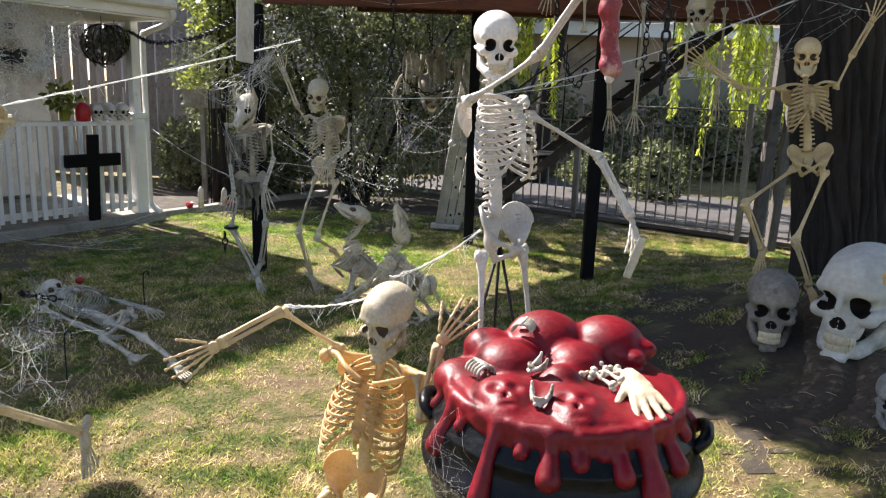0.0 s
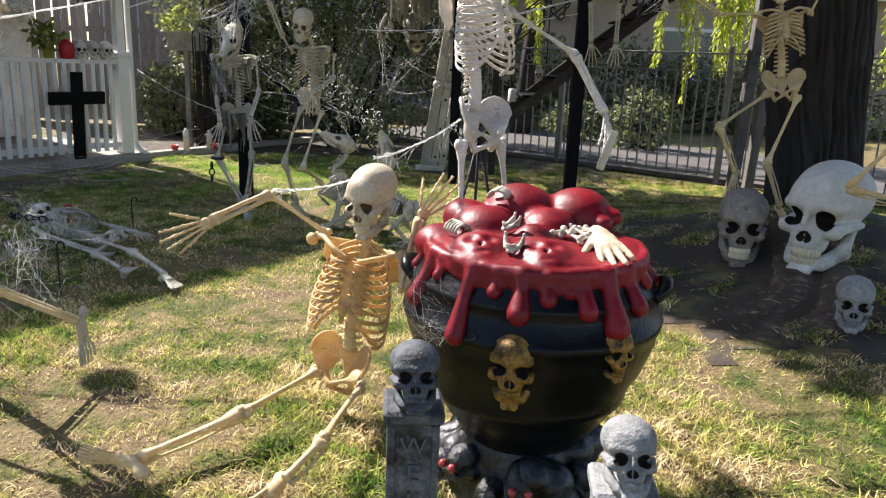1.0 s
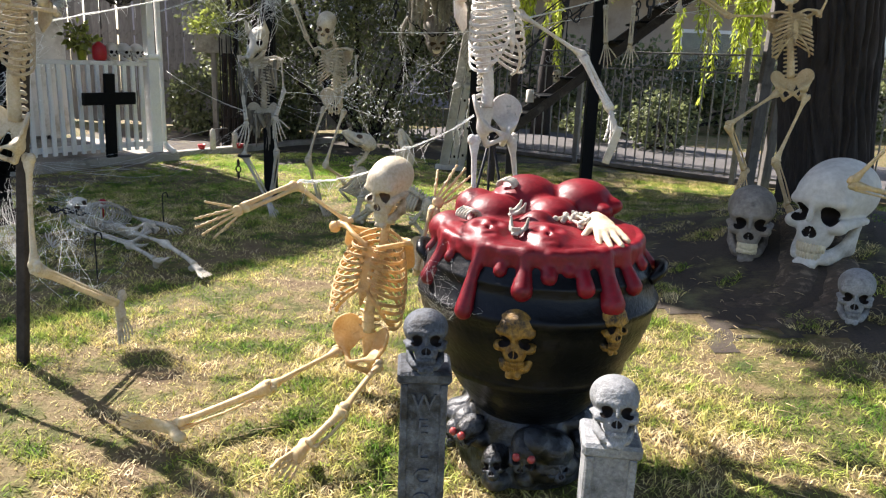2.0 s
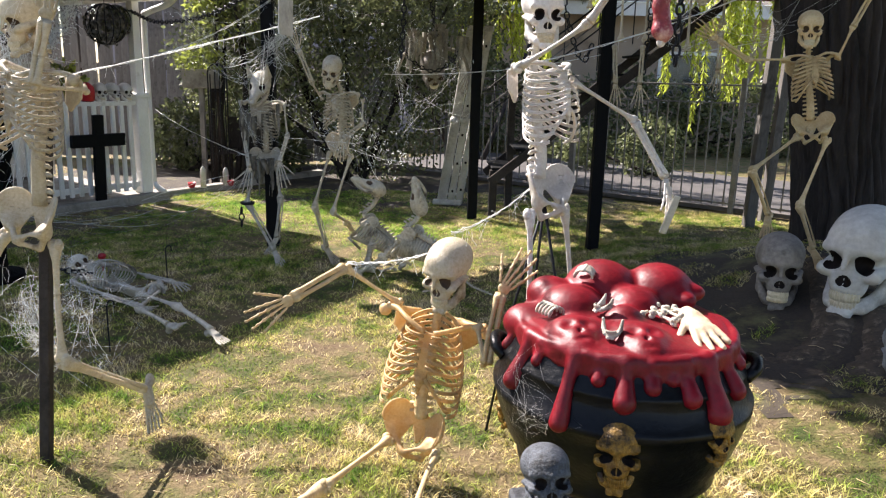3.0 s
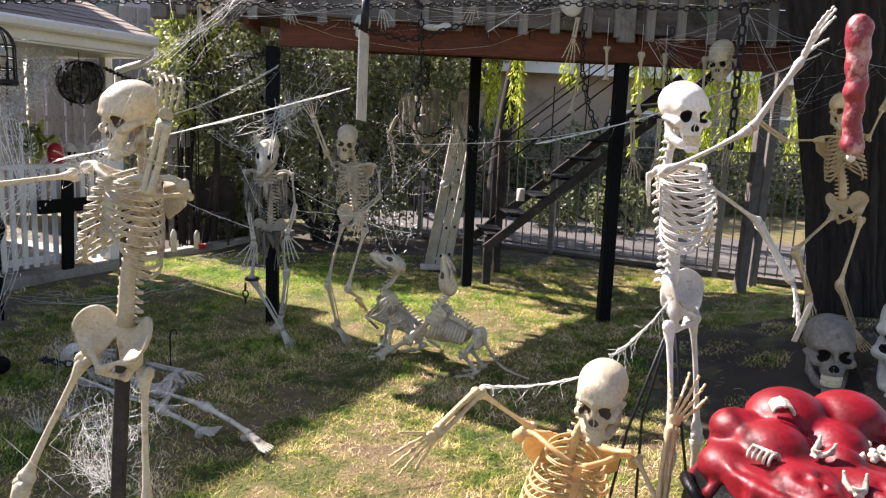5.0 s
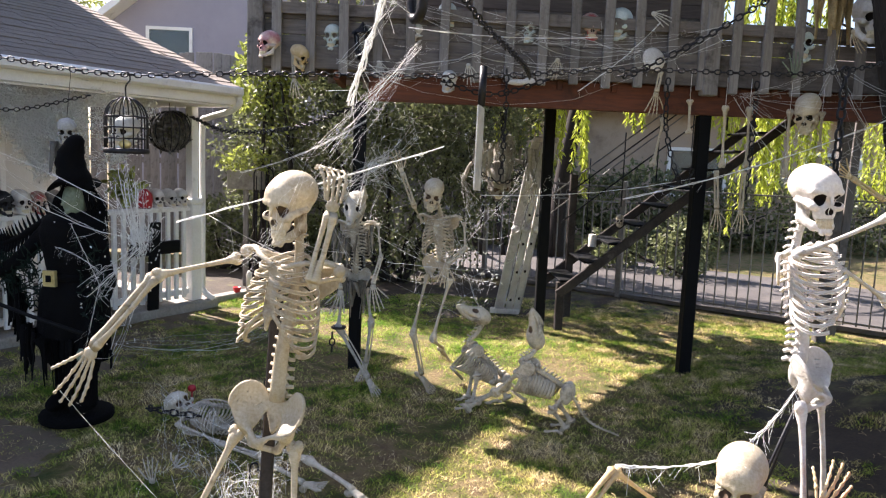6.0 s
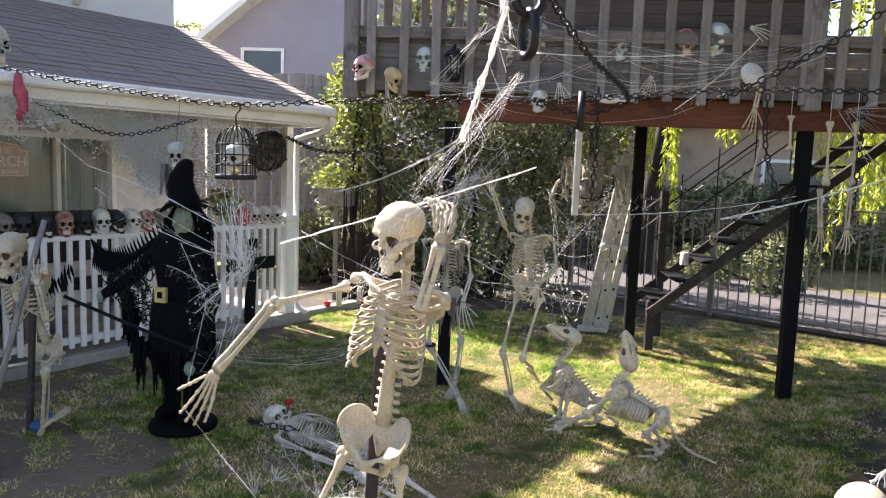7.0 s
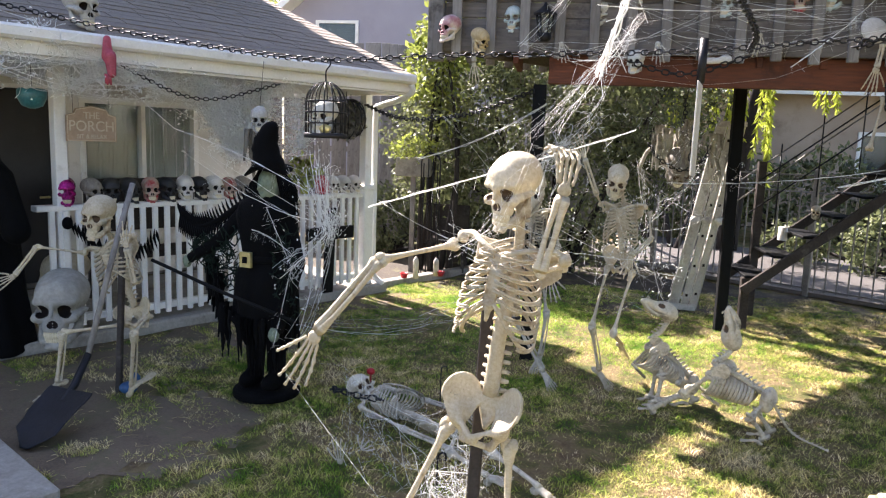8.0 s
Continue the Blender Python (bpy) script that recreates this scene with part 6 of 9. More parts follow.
def rag_strips(pts, n, length, seed, wide=0.02):
    """Torn cloth strips that hang from a line."""
    r = random.Random(seed)
    g = Geo()
    p = smooth_line(pts, 8)
    for i in range(n):
        a = p[r.randrange(len(p))] + np.array((r.uniform(-0.02, 0.02), r.uniform(-0.03, 0.03), 0))
        ln = length * r.uniform(0.35, 1.2)
        w = wide * r.uniform(0.5, 1.4)
        ang = r.uniform(0, 3.14)
        d = np.array((math.cos(ang), math.sin(ang), 0)) * w
        v, k = [], 5
        off = np.zeros(3)
        for j in range(k):
            t = j / (k - 1)
            off = off + np.array((r.uniform(-0.012, 0.012), r.uniform(-0.012, 0.012), 0))
            c = a + off - np.array((0, 0, ln * t))
            ww = d * (1 - 0.75 * t) * r.uniform(0.7, 1.2)
            th = np.array((-d[1], d[0], 0)) / max(w, 1e-6) * 0.0012
            v += [c - ww - th, c + ww - th, c + ww + th, c - ww + th]
        f = []
        for j in range(k - 1):
            for e in range(4):
                f.append((j * 4 + e, j * 4 + (e + 1) % 4, j * 4 + 4 + (e + 1) % 4, j * 4 + 4 + e))
        g.add(v, f)
    return g


for k in range(12):
    part("rag_strip", rag_strips([(-1.74, 5.9, 1.2), (-1.6, 5.86, 1.1), (-1.42, 5.88, 1.2)], 1, 0.32, 300 + k), RAG, wolf)
for k in range(18):
    part("rag_strip", rag_strips([(-1.68, 5.88, 0.8), (-1.55, 5.84, 0.76), (-1.42, 5.86, 0.8)], 1, 0.28, 330 + k, 0.03), RAG, wolf)
g = Geo()
link = lambda c, ax: [(c[0] + 0.02 * math.cos(t) * ax[0], c[1] + 0.02 * math.cos(t) * ax[1], c[2] + 0.028 * math.sin(t)) for t in np.linspace(0, 6.28, 13)[:-1]]
part("shackle", Geo().tube([(-1.655 + 0.045 * math.cos(t), 5.72 + 0.045 * math.sin(t), 0.43) for t in np.linspace(0, 6.28, 17)[:-1]], 0.012, 6, closed=True), BLACK_IRON, wolf)
for k in range(3):
    part("chain_link", Geo().tube(link((-1.7, 5.7, 0.37 - 0.05 * k), (1, 0) if k % 2 else (0, 1)), 0.006, 5, closed=True), BLACK_IRON, wolf)

# ---- dog skeletons ----
BONE_DOG = material("grey_tan_bone", srgb("d8cdb6"), srgb("ab9d84"), 0.7, 9, 90, 0.3, dirt=srgb("5b4f40"), dirt_scale=8, dirt_at=0.58)



def dog(label, base, fwd, j):
    """A sitting dog skeleton from its joints in world space."""
    d = thing("dog_skeleton", base, label, "dog skeleton", "dog skeletons")
    side = Vector(fwd).cross(Vector((0, 0, 1))).normalized()
    sh, hip, nk = Vector(j["shoulder"]), Vector(j["hip"]), Vector(j["nape"])
    sm = frame_of(nk, Vector(j["snout"]) - nk, j.get("crown", (0, 0, 1)), 1.08)
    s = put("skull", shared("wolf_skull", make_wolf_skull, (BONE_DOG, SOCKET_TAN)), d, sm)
    put("jaw", shared("wolf_jaw", make_wolf_jaw, (BONE_DOG,)), s, pose(0, -0.005, 0.012, 13), "", True)
    top = sm @ Vector((0, -0.06, 0))
    mid = sh.lerp(hip, 0.5) + Vector((0, 0, 0.04))
    up = Vector((0, 0, 1))
    part("spine", spine_geo([top, top.lerp(sh, 0.5), sh + up * 0.03, mid, hip + up * 0.02], 20, 0.021, 0.021, (0, 0, 1)), BONE_DOG, d)
    g = Geo()
    ax = (hip - sh)
    ln = ax.length
    axn = ax.normalized()
    down = (-up + axn * up.dot(axn)).normalized()
    for i in range(12):
        t = 0.05 + 0.06 * i
        c = sh + ax * t + up * 0.02
        w, dp = 0.068 + 0.026 * math.sin(math.pi * (i + 2) / 14), 0.19 - 0.007 * i
        for sd in (-1, 1):
            pts = [c + side * (sd * w * math.sin(a)) + down * (dp * (1 - math.cos(a)) / 2) + axn * (0.03 * math.sin(a)) for a in np.linspace(0.1, 2.9, 9)]
            for e in (-0.0035, 0.0035):
                g.tube([q + axn * e for q in pts], 0.006, 5)
    bs = sh + down * 0.185
    g.tube([bs, bs + axn * ln * 0.35 + down * 0.01], 0.011, 6)
    part("rib_cage", g, BONE_DOG, d)
    blade = lambda p, sd: np.maximum(np.abs((p - np.array(sh + side * 0.058 * sd)) @ np.array(side)) - 0.0085, cap(p, sh + axn * 0.07 + up * 0.035 + side * 0.058 * sd, sh - axn * 0.015 - up * 0.035 + side * 0.058 * sd, 0.05, 0.022))
    for sd in (-1, 1):
        part("shoulder_blade", Geo().field(lambda p: blade(p, sd), np.array(sh) - 0.15, np.array(sh) + 0.17, 0.007), BONE_DOG, d)
    part("pelvis", Geo().field(lambda p: smin(ell(p, hip + side * 0.04, (0.04, 0.04, 0.07)), ell(p, hip - side * 0.04, (0.04, 0.04, 0.07)), 0.02), np.array(hip) - 0.1, np.array(hip) + 0.1, 0.009), BONE_DOG, d)
    ua = shared("dog_leg_bone", lambda: make_long_bone(0.03, 0.1), (BONE_DOG,))
    pw = shared("dog_paw", make_foot, (BONE_DOG,))
    for k in (-1, 1):
        off = side * (0.055 * k)
        a, b, c = sh + off - up * 0.03, Vector(j["elbow"]) + off, Vector(j["paw"]) + off * j.get("spread", 1.0)
        put("front_leg", ua, d, along(a, b))
        put("front_leg", ua, d, along(b, c))
        put("paw", pw, d, frame_of(c + Vector((0, 0, 0.012)), fwd, (0, 0, 1), 0.55))
        a, b, e, c = hip + off, Vector(j["knee"]) + off * 1.3, Vector(j["hock"]) + off * 1.2, Vector(j["hind"]) + off * 1.2
        put("hind_leg", ua, d, along(a, b))
        put("hind_leg", ua, d, along(b, e))
        put("paw", pw, d, frame_of(c + Vector((0, 0, 0.012)), fwd, (0, 0, 1), 0.55))
    part("tail", spine_geo([hip - Vector(fwd) * 0.02, Vector(j["tail"][0]), Vector(j["tail"][1])], 16, 0.011, 0.006, (0, 0, 1)), BONE_DOG, d)
    return d


dog("grey plastic dog skeleton sitting upright with its head raised", (-0.55, 5.38, 0), (-0.95, -0.2, 0), {
    "snout": (-0.79, 5.35, 0.74), "nape": (-0.635, 5.4, 0.62), "shoulder": (-0.70, 5.38, 0.385), "hip": (-0.42, 5.4, 0.14), "elbow": (-0.645, 5.34, 0.2), "paw": (-0.68, 5.28, 0.03),
    "knee": (-0.53, 5.37, 0.17), "hock": (-0.42, 5.38, 0.04), "hind": (-0.5, 5.34, 0.03), "tail": ((-0.3, 5.5, 0.05), (-0.1, 5.55, 0.02))})
dog("grey plastic dog skeleton crouching with its snout up", (-0.3, 4.95, 0), (-0.87, 0.48, 0), {
    "snout": (-0.375, 5.0, 0.79), "nape": (-0.285, 5.0, 0.585), "crown": (-0.8, 0.2, 0.5), "shoulder": (-0.375, 4.98, 0.37), "hip": (-0.09, 4.82, 0.25), "elbow": (-0.51, 5.06, 0.18), "paw": (-0.68, 5.15, 0.04), "spread": 1.6,
    "knee": (-0.17, 4.8, 0.16), "hock": (-0.08, 4.8, 0.04), "hind": (-0.14, 4.76, 0.03), "tail": ((0.06, 4.82, 0.06), (0.22, 4.68, 0.02))})

# thin garden rods in the lawn
for x, y, hh in ((-1.888, 3.632, 0.25), (-2.09, 5.08, 0.21)):
    solo("garden_rod", Geo().tube(smooth_line([(x, y, -0.05), (x, y, hh * 0.8), (x + 0.01, y, hh), (x + 0.035, y, hh + 0.005), (x + 0.04, y, hh - 0.03)], 4), 0.0045, 5), BLACK_IRON, "thin black hooked rod stuck in the lawn", "rod", "garden rods")

# ---- skulls on the ground ----
loose_skull((2.26, 3.95, 0.21), (-0.8, -0.6, 0), 0.58, (SKULL_WHITE, SOCKET), "giant chalky white foam skull on the mound", "skull", "ground skulls", jaw_open=1)
loose_skull((1.88, 4.16, 0.185), (-0.35, -0.93, 0), 0.4, (SKULL_DARK, SOCKET), "grey-brown foam skull under the tree", "skull", "ground skulls", jaw_open=10)
loose_skull((2.07, 3.24, 0.09), (-0.45, -0.9, 0.05), 0.245, (STONE, SOCKET), "small grey stone-like skull in the grass", "skull", "ground skulls", jaw_open=0)
loose_skull((-4.93, 5.2, 0.15), (0.3, -0.95, 0.0), 0.52, (SKULL_DARK_WHITE, SOCKET), "giant grey-white foam skull before the porch", "skull", "ground skulls", jaw_open=0)
loose_skull((-5.3, 5.75, 0.3), (-0.5, -0.8, 0.0), 0.42, (BONE, SOCKET), "pale foam skull half hidden behind a larger one", "skull", "ground skulls", jaw_open=0)

# ---- cauldron ----
CX, CY = 0.345, 1.93
cau = thing("cauldron", (CX, CY, 0), "black cauldron of bubbling red brew with golden skulls", "cauldron")
prof = [(0.97 * r, z) for r, z in [(0.12, 0.14), (0.165, 0.18), (0.21, 0.235), (0.25, 0.29), (0.283, 0.345), (0.295, 0.35), (0.297, 0.37), (0.295, 0.376), (0.337, 0.45), (0.364, 0.53), (0.368, 0.565),
        (0.376, 0.57), (0.378, 0.581), (0.376, 0.592), (0.367, 0.597), (0.356, 0.64), (0.345, 0.662), (0.35, 0.668), (0.345, 0.676), (0.326, 0.70), (0.309, 0.73), (0.308, 0.745), (0.31, 0.755), (0.302, 0.765), (0.29, 0.768), (0.28, 0.70)]]
g = Geo().lathe(prof, 96, 0, (0, 0, 0))
w = g.v[-1]
ripple = 1 + 0.006 * np.sin(23 * w[:, 2] + 5 * np.arctan2(w[:, 1], w[:, 0])) * np.sin(9 * np.arctan2(w[:, 1], w[:, 0]) + 31 * w[:, 2])
w[:, 0] *= ripple
w[:, 1] *= ripple
part("pot", g, POT, cau, local=True)
for a in (-12, 168):
    m = pose(0, 0, 0, 0, 0, a)
    g = Geo().tube(smooth_line([(0.33, -0.06, 0.65), (0.358, -0.045, 0.675), (0.366, 0, 0.685), (0.358, 0.045, 0.675), (0.33, 0.06, 0.65)], 5), 0.017, 8)
    part("handle", g, POT, cau, m=m, local=True)
BUB = [((0.315, 2.11, 0.81), 0.112), ((0.49, 2.10, 0.81), 0.106), ((0.205, 1.985, 0.775), 0.098), ((0.385, 1.985, 0.785), 0.082), ((0.155, 2.09, 0.795), 0.07), ((0.33, 1.88, 0.79), 0.048), ((0.075, 1.98, 0.74), 0.07), ((0.585, 2.05, 0.82), 0.03), ((0.545, 2.0, 0.81), 0.028)]
FACES = [((0.18, 1.80, 0.785), 0.074), ((0.34, 1.75, 0.785), 0.072)]


def soup_field(p):
    q = p - np.array((CX, CY, 0))
    rad = np.sqrt(q[..., 0] ** 2 + q[..., 1] ** 2)
    a = np.arctan2(q[..., 1], q[..., 0])
    edge = 0.289 + 0.003 * np.sin(5 * a) + 0.002 * np.sin(11 * a + 1)
    top = 0.772 + 0.026 * np.clip(1 - (rad / 0.3) ** 2, 0, 1) + 0.003 * np.sin(27 * q[..., 0]) * np.sin(21 * q[..., 1])
    d = smax(rad - edge, np.abs(p[..., 2] - (top - 0.04)) - 0.04, 0.02)
    for c, r in BUB:
        d = smin(d, ell(p, c, (r, r, r * 0.8)), 0.022)
    for c, r in FACES:
        d = smin(d, ell(p, c, (r * 0.85, r, r * 0.42)), 0.03)
        f = np.array(c)
        d = smin(d, ell(p, f + (0, -0.07, -0.012), (0.034, 0.035, 0.02)), 0.03)
        for s in (-1, 1):
            d = smax(d, -ell(p, f + (s * 0.026, -0.028, 0.03), (0.018, 0.02, 0.017)), 0.014)
        d = smax(d, -ell(p, f + (0, -0.062, 0.02), (0.007, 0.013, 0.012)), 0.006)
        d = smax(d, -ell(p, f + (0, -0.094, 0.012), (0.022, 0.006, 0.01)), 0.006)
    ring = np.sqrt((rad - 0.297) ** 2 + ((p[..., 2] - 0.757) * 0.8) ** 2) - (0.0125 + 0.0015 * np.sin(13 * a))
    skirt = smax(np.abs(rad - 0.302) - 0.009, np.abs(p[..., 2] - 0.735) - 0.024 - 0.007 * np.sin(9 * a + 2) - 0.005 * np.sin(23 * a), 0.008)
    return smin(smin(d, ring, 0.012), skirt, 0.008)


DRIPS = ((-159, 0.12, 0.029), (-149, 0.05, 0.017), (-128, 0.165, 0.026), (-115, 0.05, 0.02), (-103, 0.09, 0.03), (-91, 0.055, 0.023), (-81, 0.04, 0.018), (-74, 0.08, 0.026), (-61, 0.125, 0.036), (-46, 0.09, 0.027), (-30, 0.05, 0.02),
         (-5, 0.08, 0.018), (20, 0.06, 0.016), (60, 0.1, 0.018), (110, 0.06, 0.016), (150, 0.1, 0.018), (178, 0.07, 0.018))
PR, PZ = [q[0] for q in prof[3:23]], [q[1] for q in prof[3:23]]


def drip_points(a, ln):
    c, s = math.cos(radians(a)), math.sin(radians(a))
    rim = (CX + 0.298 * c, CY + 0.298 * s, 0.752)
    pts = []
    for k in (0.45, 1.0):
        z = 0.755 - ln * k
        r = float(np.interp(z, PZ, PR)) + 0.001
        pts.append((CX + r * c, CY + r * s, z))
    return rim, pts[0], pts[1]


def brew_field(p):
    d = soup_field(p)
    for a, ln, w in DRIPS:
        r0, r1, r2 = drip_points(a, ln)
        d = smin(d, np.minimum(cap(p, r0, r1, w * 0.7, w * 0.66), cap(p, r1, r2, w * 0.66, w)), 0.011)
    return d


part("brew", Geo().field(brew_field, (CX - 0.4, CY - 0.4, 0.56), (CX + 0.4, CY + 0.4, 0.945), 0.0066), BLOOD, cau, "glossy red brew with bubbles, sunken faces and drips over the rim")
for a, z, k in ((-104, 0.53, 0.88), (-60, 0.56, 0.62), (160, 0.47, 0.8), (30, 0.47, 0.8), (95, 0.47, 0.8)):
    r = np.interp(z, [q[1] for q in prof[:14]], [q[0] for q in prof[:14]]) - (0.09 * k - 0.03)
    c, s = math.cos(radians(a)), math.sin(radians(a))
    m = frame_of((r * c, r * s, z + 0.03), (c, s, -0.12), (0, 0, 1), k)
    gs = put("gold_skull", shared("skull", make_skull, (GOLD, SOCKET)), cau, m, "gold painted skull relief", True)
    put("jaw", shared("jaw", make_jaw, (GOLD,)), gs, pose(0, 0, -0.05, -9) @ pose(0, 0, 0.05), "", True)
    put("teeth", shared("teeth", make_teeth, (GOLD,)), gs, None, "", True)
# rocky base with faces
rb = random.Random(2)
lumps = [((rb.uniform(0.14, 0.2), rb.uniform(0, 6.28), rb.uniform(0.02, 0.19)), rb.uniform(0.03, 0.065)) for _ in range(60)]


def base_field(p):
    d = smax(np.sqrt(p[..., 0] ** 2 + p[..., 1] ** 2) - 0.185 - 0.15 * (0.17 - p[..., 2]), np.abs(p[..., 2] - 0.1) - 0.11, 0.03)
    for (r, a, z), s in lumps:
        d = smin(d, ell(p, (r * 1.12 * math.cos(a), r * 1.12 * math.sin(a), z), (s, s, s * 0.8)), 0.012)
    for (r, a, z), s in lumps[::2]:
        d = smax(d, -ell(p, (r * 1.5 * math.cos(a + 0.18), r * 1.5 * math.sin(a + 0.18), z + 0.03), (s * 0.4,) * 3), 0.008)
    return d


part("base", Geo().field(base_field, (-0.34, -0.34, -0.02), (0.34, 0.34, 0.27), 0.0095), ROCK, cau, "silver-grey lumpy resin base", local=True)
for a, z, k in ((-146, 0.15, 0.5), (-118, 0.09, 0.55), (-96, 0.145, 0.6), (-74, 0.1, 0.55), (-45, 0.13, 0.5), (-170, 0.1, 0.5), (20, 0.12, 0.5), (70, 0.12, 0.5), (120, 0.12, 0.5)):
    c, s = math.cos(radians(a)), math.sin(radians(a))
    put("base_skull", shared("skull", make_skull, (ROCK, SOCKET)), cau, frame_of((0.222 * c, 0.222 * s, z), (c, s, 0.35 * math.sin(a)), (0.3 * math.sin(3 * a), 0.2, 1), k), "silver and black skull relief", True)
for a, z in ((-150, 0.145), (-141, 0.15), (-101, 0.142), (-92, 0.14)):
    part("ember", Geo().ball((0.272 * math.cos(radians(a)), 0.272 * math.sin(radians(a)), z), 0.013, 0, 8), material("dull_red_glass", srgb("b04a48"), srgb("7a2324"), 0.3, 20, 60, 0.1), cau, local=True)


def bone_bits(name, at, rz, kind):
    ob = thing(name, at, "grey-white bone fragment lying in the red brew", "bone", "brew bones", rz=rz)
    if kind == "ribs":
        g = Geo()
        for i in range(5):
            g.tube([(0.026 * math.cos(t), -0.03 + 0.014 * i, 0.02 * math.sin(t)) for t in np.linspace(-0.2, 3.4, 9)], 0.0042, 5)
        part("rib", g, BONE_GREY, ob, local=True)
        part("backbone", Geo().tube([(0, -0.035, 0.02), (0, 0.03, 0.02)], 0.006, 6), BONE_GREY, ob, local=True)
    elif kind == "jaw":
        put("jaw", shared("jaw", make_jaw, (BONE_GREY,)), ob, pose(0, 0, 0.05, 0) @ Matrix.Scale(0.45, 4), "", True)
        put("teeth", shared("teeth", make_teeth, (BONE_GREY,)), ob, pose(0, 0, 0.05, 0) @ Matrix.Scale(0.45, 4), "", True)
    else:
        for k in range(3):
            put("bone", shared("brew_bone", lambda: make_long_bone(0.011, 0.012 / 0.09), (BONE_GREY,)), ob, along((-0.04 + 0.02 * k, -0.02 * k, 0.005 + 0.008 * k), (0.03 + 0.015 * k, 0.05 - 0.03 * k, 0.012)), "", True)
    return ob


bone_bits("rib_bones", (0.125, 1.90, 0.80), 30, "ribs")
bone_bits("rib_bones", (0.245, 2.03, 0.875), -20, "ribs")
bone_bits("bone_pile", (0.42, 1.89, 0.795), 10, "bones")
bone_bits("jaw_bone", (0.265, 1.75, 0.80), 160, "jaw")
bone_bits("jaw_bone", (0.285, 1.885, 0.82), 100, "jaw")
bone_bits("bone_pile", (0.455, 1.85, 0.80), 80, "bones")


def glove_field(p):
    d = ell(p, (0, 0.03, 0), (0.036, 0.045, 0.017))
    d = smin(d, cap(p, (0, -0.025, -0.004), (0, 0.0, 0.0), 0.023, 0.024), 0.015)
    for x, ln, sp in ((-0.028, 0.055, -0.25), (-0.01, 0.075, -0.06), (0.01, 0.075, 0.08), (0.028, 0.062, 0.24)):
        d = smin(d, cap(p, (x, 0.062, 0.0), (x + ln * math.sin(sp), 0.062 + ln * math.cos(sp), -0.012), 0.0105, 0.0085), 0.008)
    return smin(d, cap(p, (0.03, 0.02, 0), (0.068, 0.062, -0.008), 0.0115, 0.009), 0.01)


rub = Geo().field(glove_field, (-0.06, -0.095, -0.04), (0.09, 0.16, 0.03), 0.0055)
solo("rubber_prop_hand", rub, FLESH, "pale rubber prop glove stained with red paint in the brew", "prop", m=pose(0.50, 1.83, 0.812, -12, 8, 190))

# ---- stone totems ----


def totem(at, rz, letters, h, tint):
    ob = thing("stone_totem", at, "grey carved stone pillar topped with a skull", "totem", "stone totems", rz=rz)
    w = 0.053
    part("plinth", Geo().box((-w - 0.012, -w - 0.012, 0), (w + 0.012, w + 0.012, 0.06), bevel=0.012), tint, ob, local=True)
    part("pillar", Geo().box((-w, -w, 0.06), (w, w, h - 0.015), bevel=0.01), tint, ob, local=True)
    part("capital", Geo().box((-w - 0.008, -w - 0.008, h - 0.03), (w + 0.008, w + 0.008, h), bevel=0.01), tint, ob, local=True)
    for s in (-1, 1):
        part("edge_moulding", Geo().box((s * w * 0.97, -w - 0.006, 0.06), (s * w * 0.68, -w + 0.002, h - 0.03), bevel=0.004), tint, ob, local=True)
    m = frame_of((0, -0.012, h + 0.078), (0, -1, 0.3), (0, 0, 1), 0.66) @ Matrix.Diagonal((1.04, 0.95, 0.94, 1))
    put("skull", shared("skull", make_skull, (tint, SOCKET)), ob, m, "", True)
    put("jaw", shared("jaw", make_jaw, (tint,)), ob, m, "", True)
    put("teeth", shared("teeth", make_teeth, (tint,)), ob, m, "", True)
    for i, ch in enumerate(letters):
        cu = bpy.data.curves.new("letter", "FONT")
        cu.body, cu.size, cu.extrude, cu.align_x = ch, 0.054, 0.003, "CENTER"
        cu.materials.append(tint)
        put("letter", cu, ob, pose(0, -w - 0.003, h - 0.09 - 0.062 * i, 90), "", True)
    return ob


totem((0.03, 1.31, 0), 4, "WELCOME", 0.575, STONE_DARK)
totem((0.432, 1.16, 0), -6, "", 0.50, STONE)

# ---- witch, cloak figure, shovel ----
g = Geo()


def robe(p):
    a = np.arctan2(p[..., 1], p[..., 0])
    rad = np.sqrt(p[..., 0] ** 2 + (p[..., 1] * 1.25) ** 2)
    z = p[..., 2]
    prof_r = np.interp(z, [0.36, 0.55, 0.8, 0.92, 1.0, 1.18, 1.27, 1.34], [0.21, 0.265, 0.245, 0.185, 0.2, 0.235, 0.21, 0.06])
    d = rad - prof_r - 0.018 * np.sin(9 * a + 2 * np.sin(5 * z)) * np.clip(1.05 - z, 0, 1)
    d = smax(d * 0.8, np.abs(z - 0.88) - 0.48 + 0.06 * np.sin(7 * a), 0.01)
    d = smin(d, cap(p, (-0.15, 0, 1.24), (-0.38, -0.08, 1.0), 0.055, 0.05), 0.03)
    d = smin(d, cap(p, (-0.38, -0.08, 1.0), (-0.6, -0.14, 0.88), 0.05, 0.035), 0.02)
    d = smin(d, cap(p, (0.17, 0, 1.24), (0.28, -0.02, 0.9), 0.06, 0.06), 0.03)
    return smin(d, cap(p, (0.28, -0.02, 0.9), (0.22, -0.16, 0.5), 0.06, 0.045), 0.02)


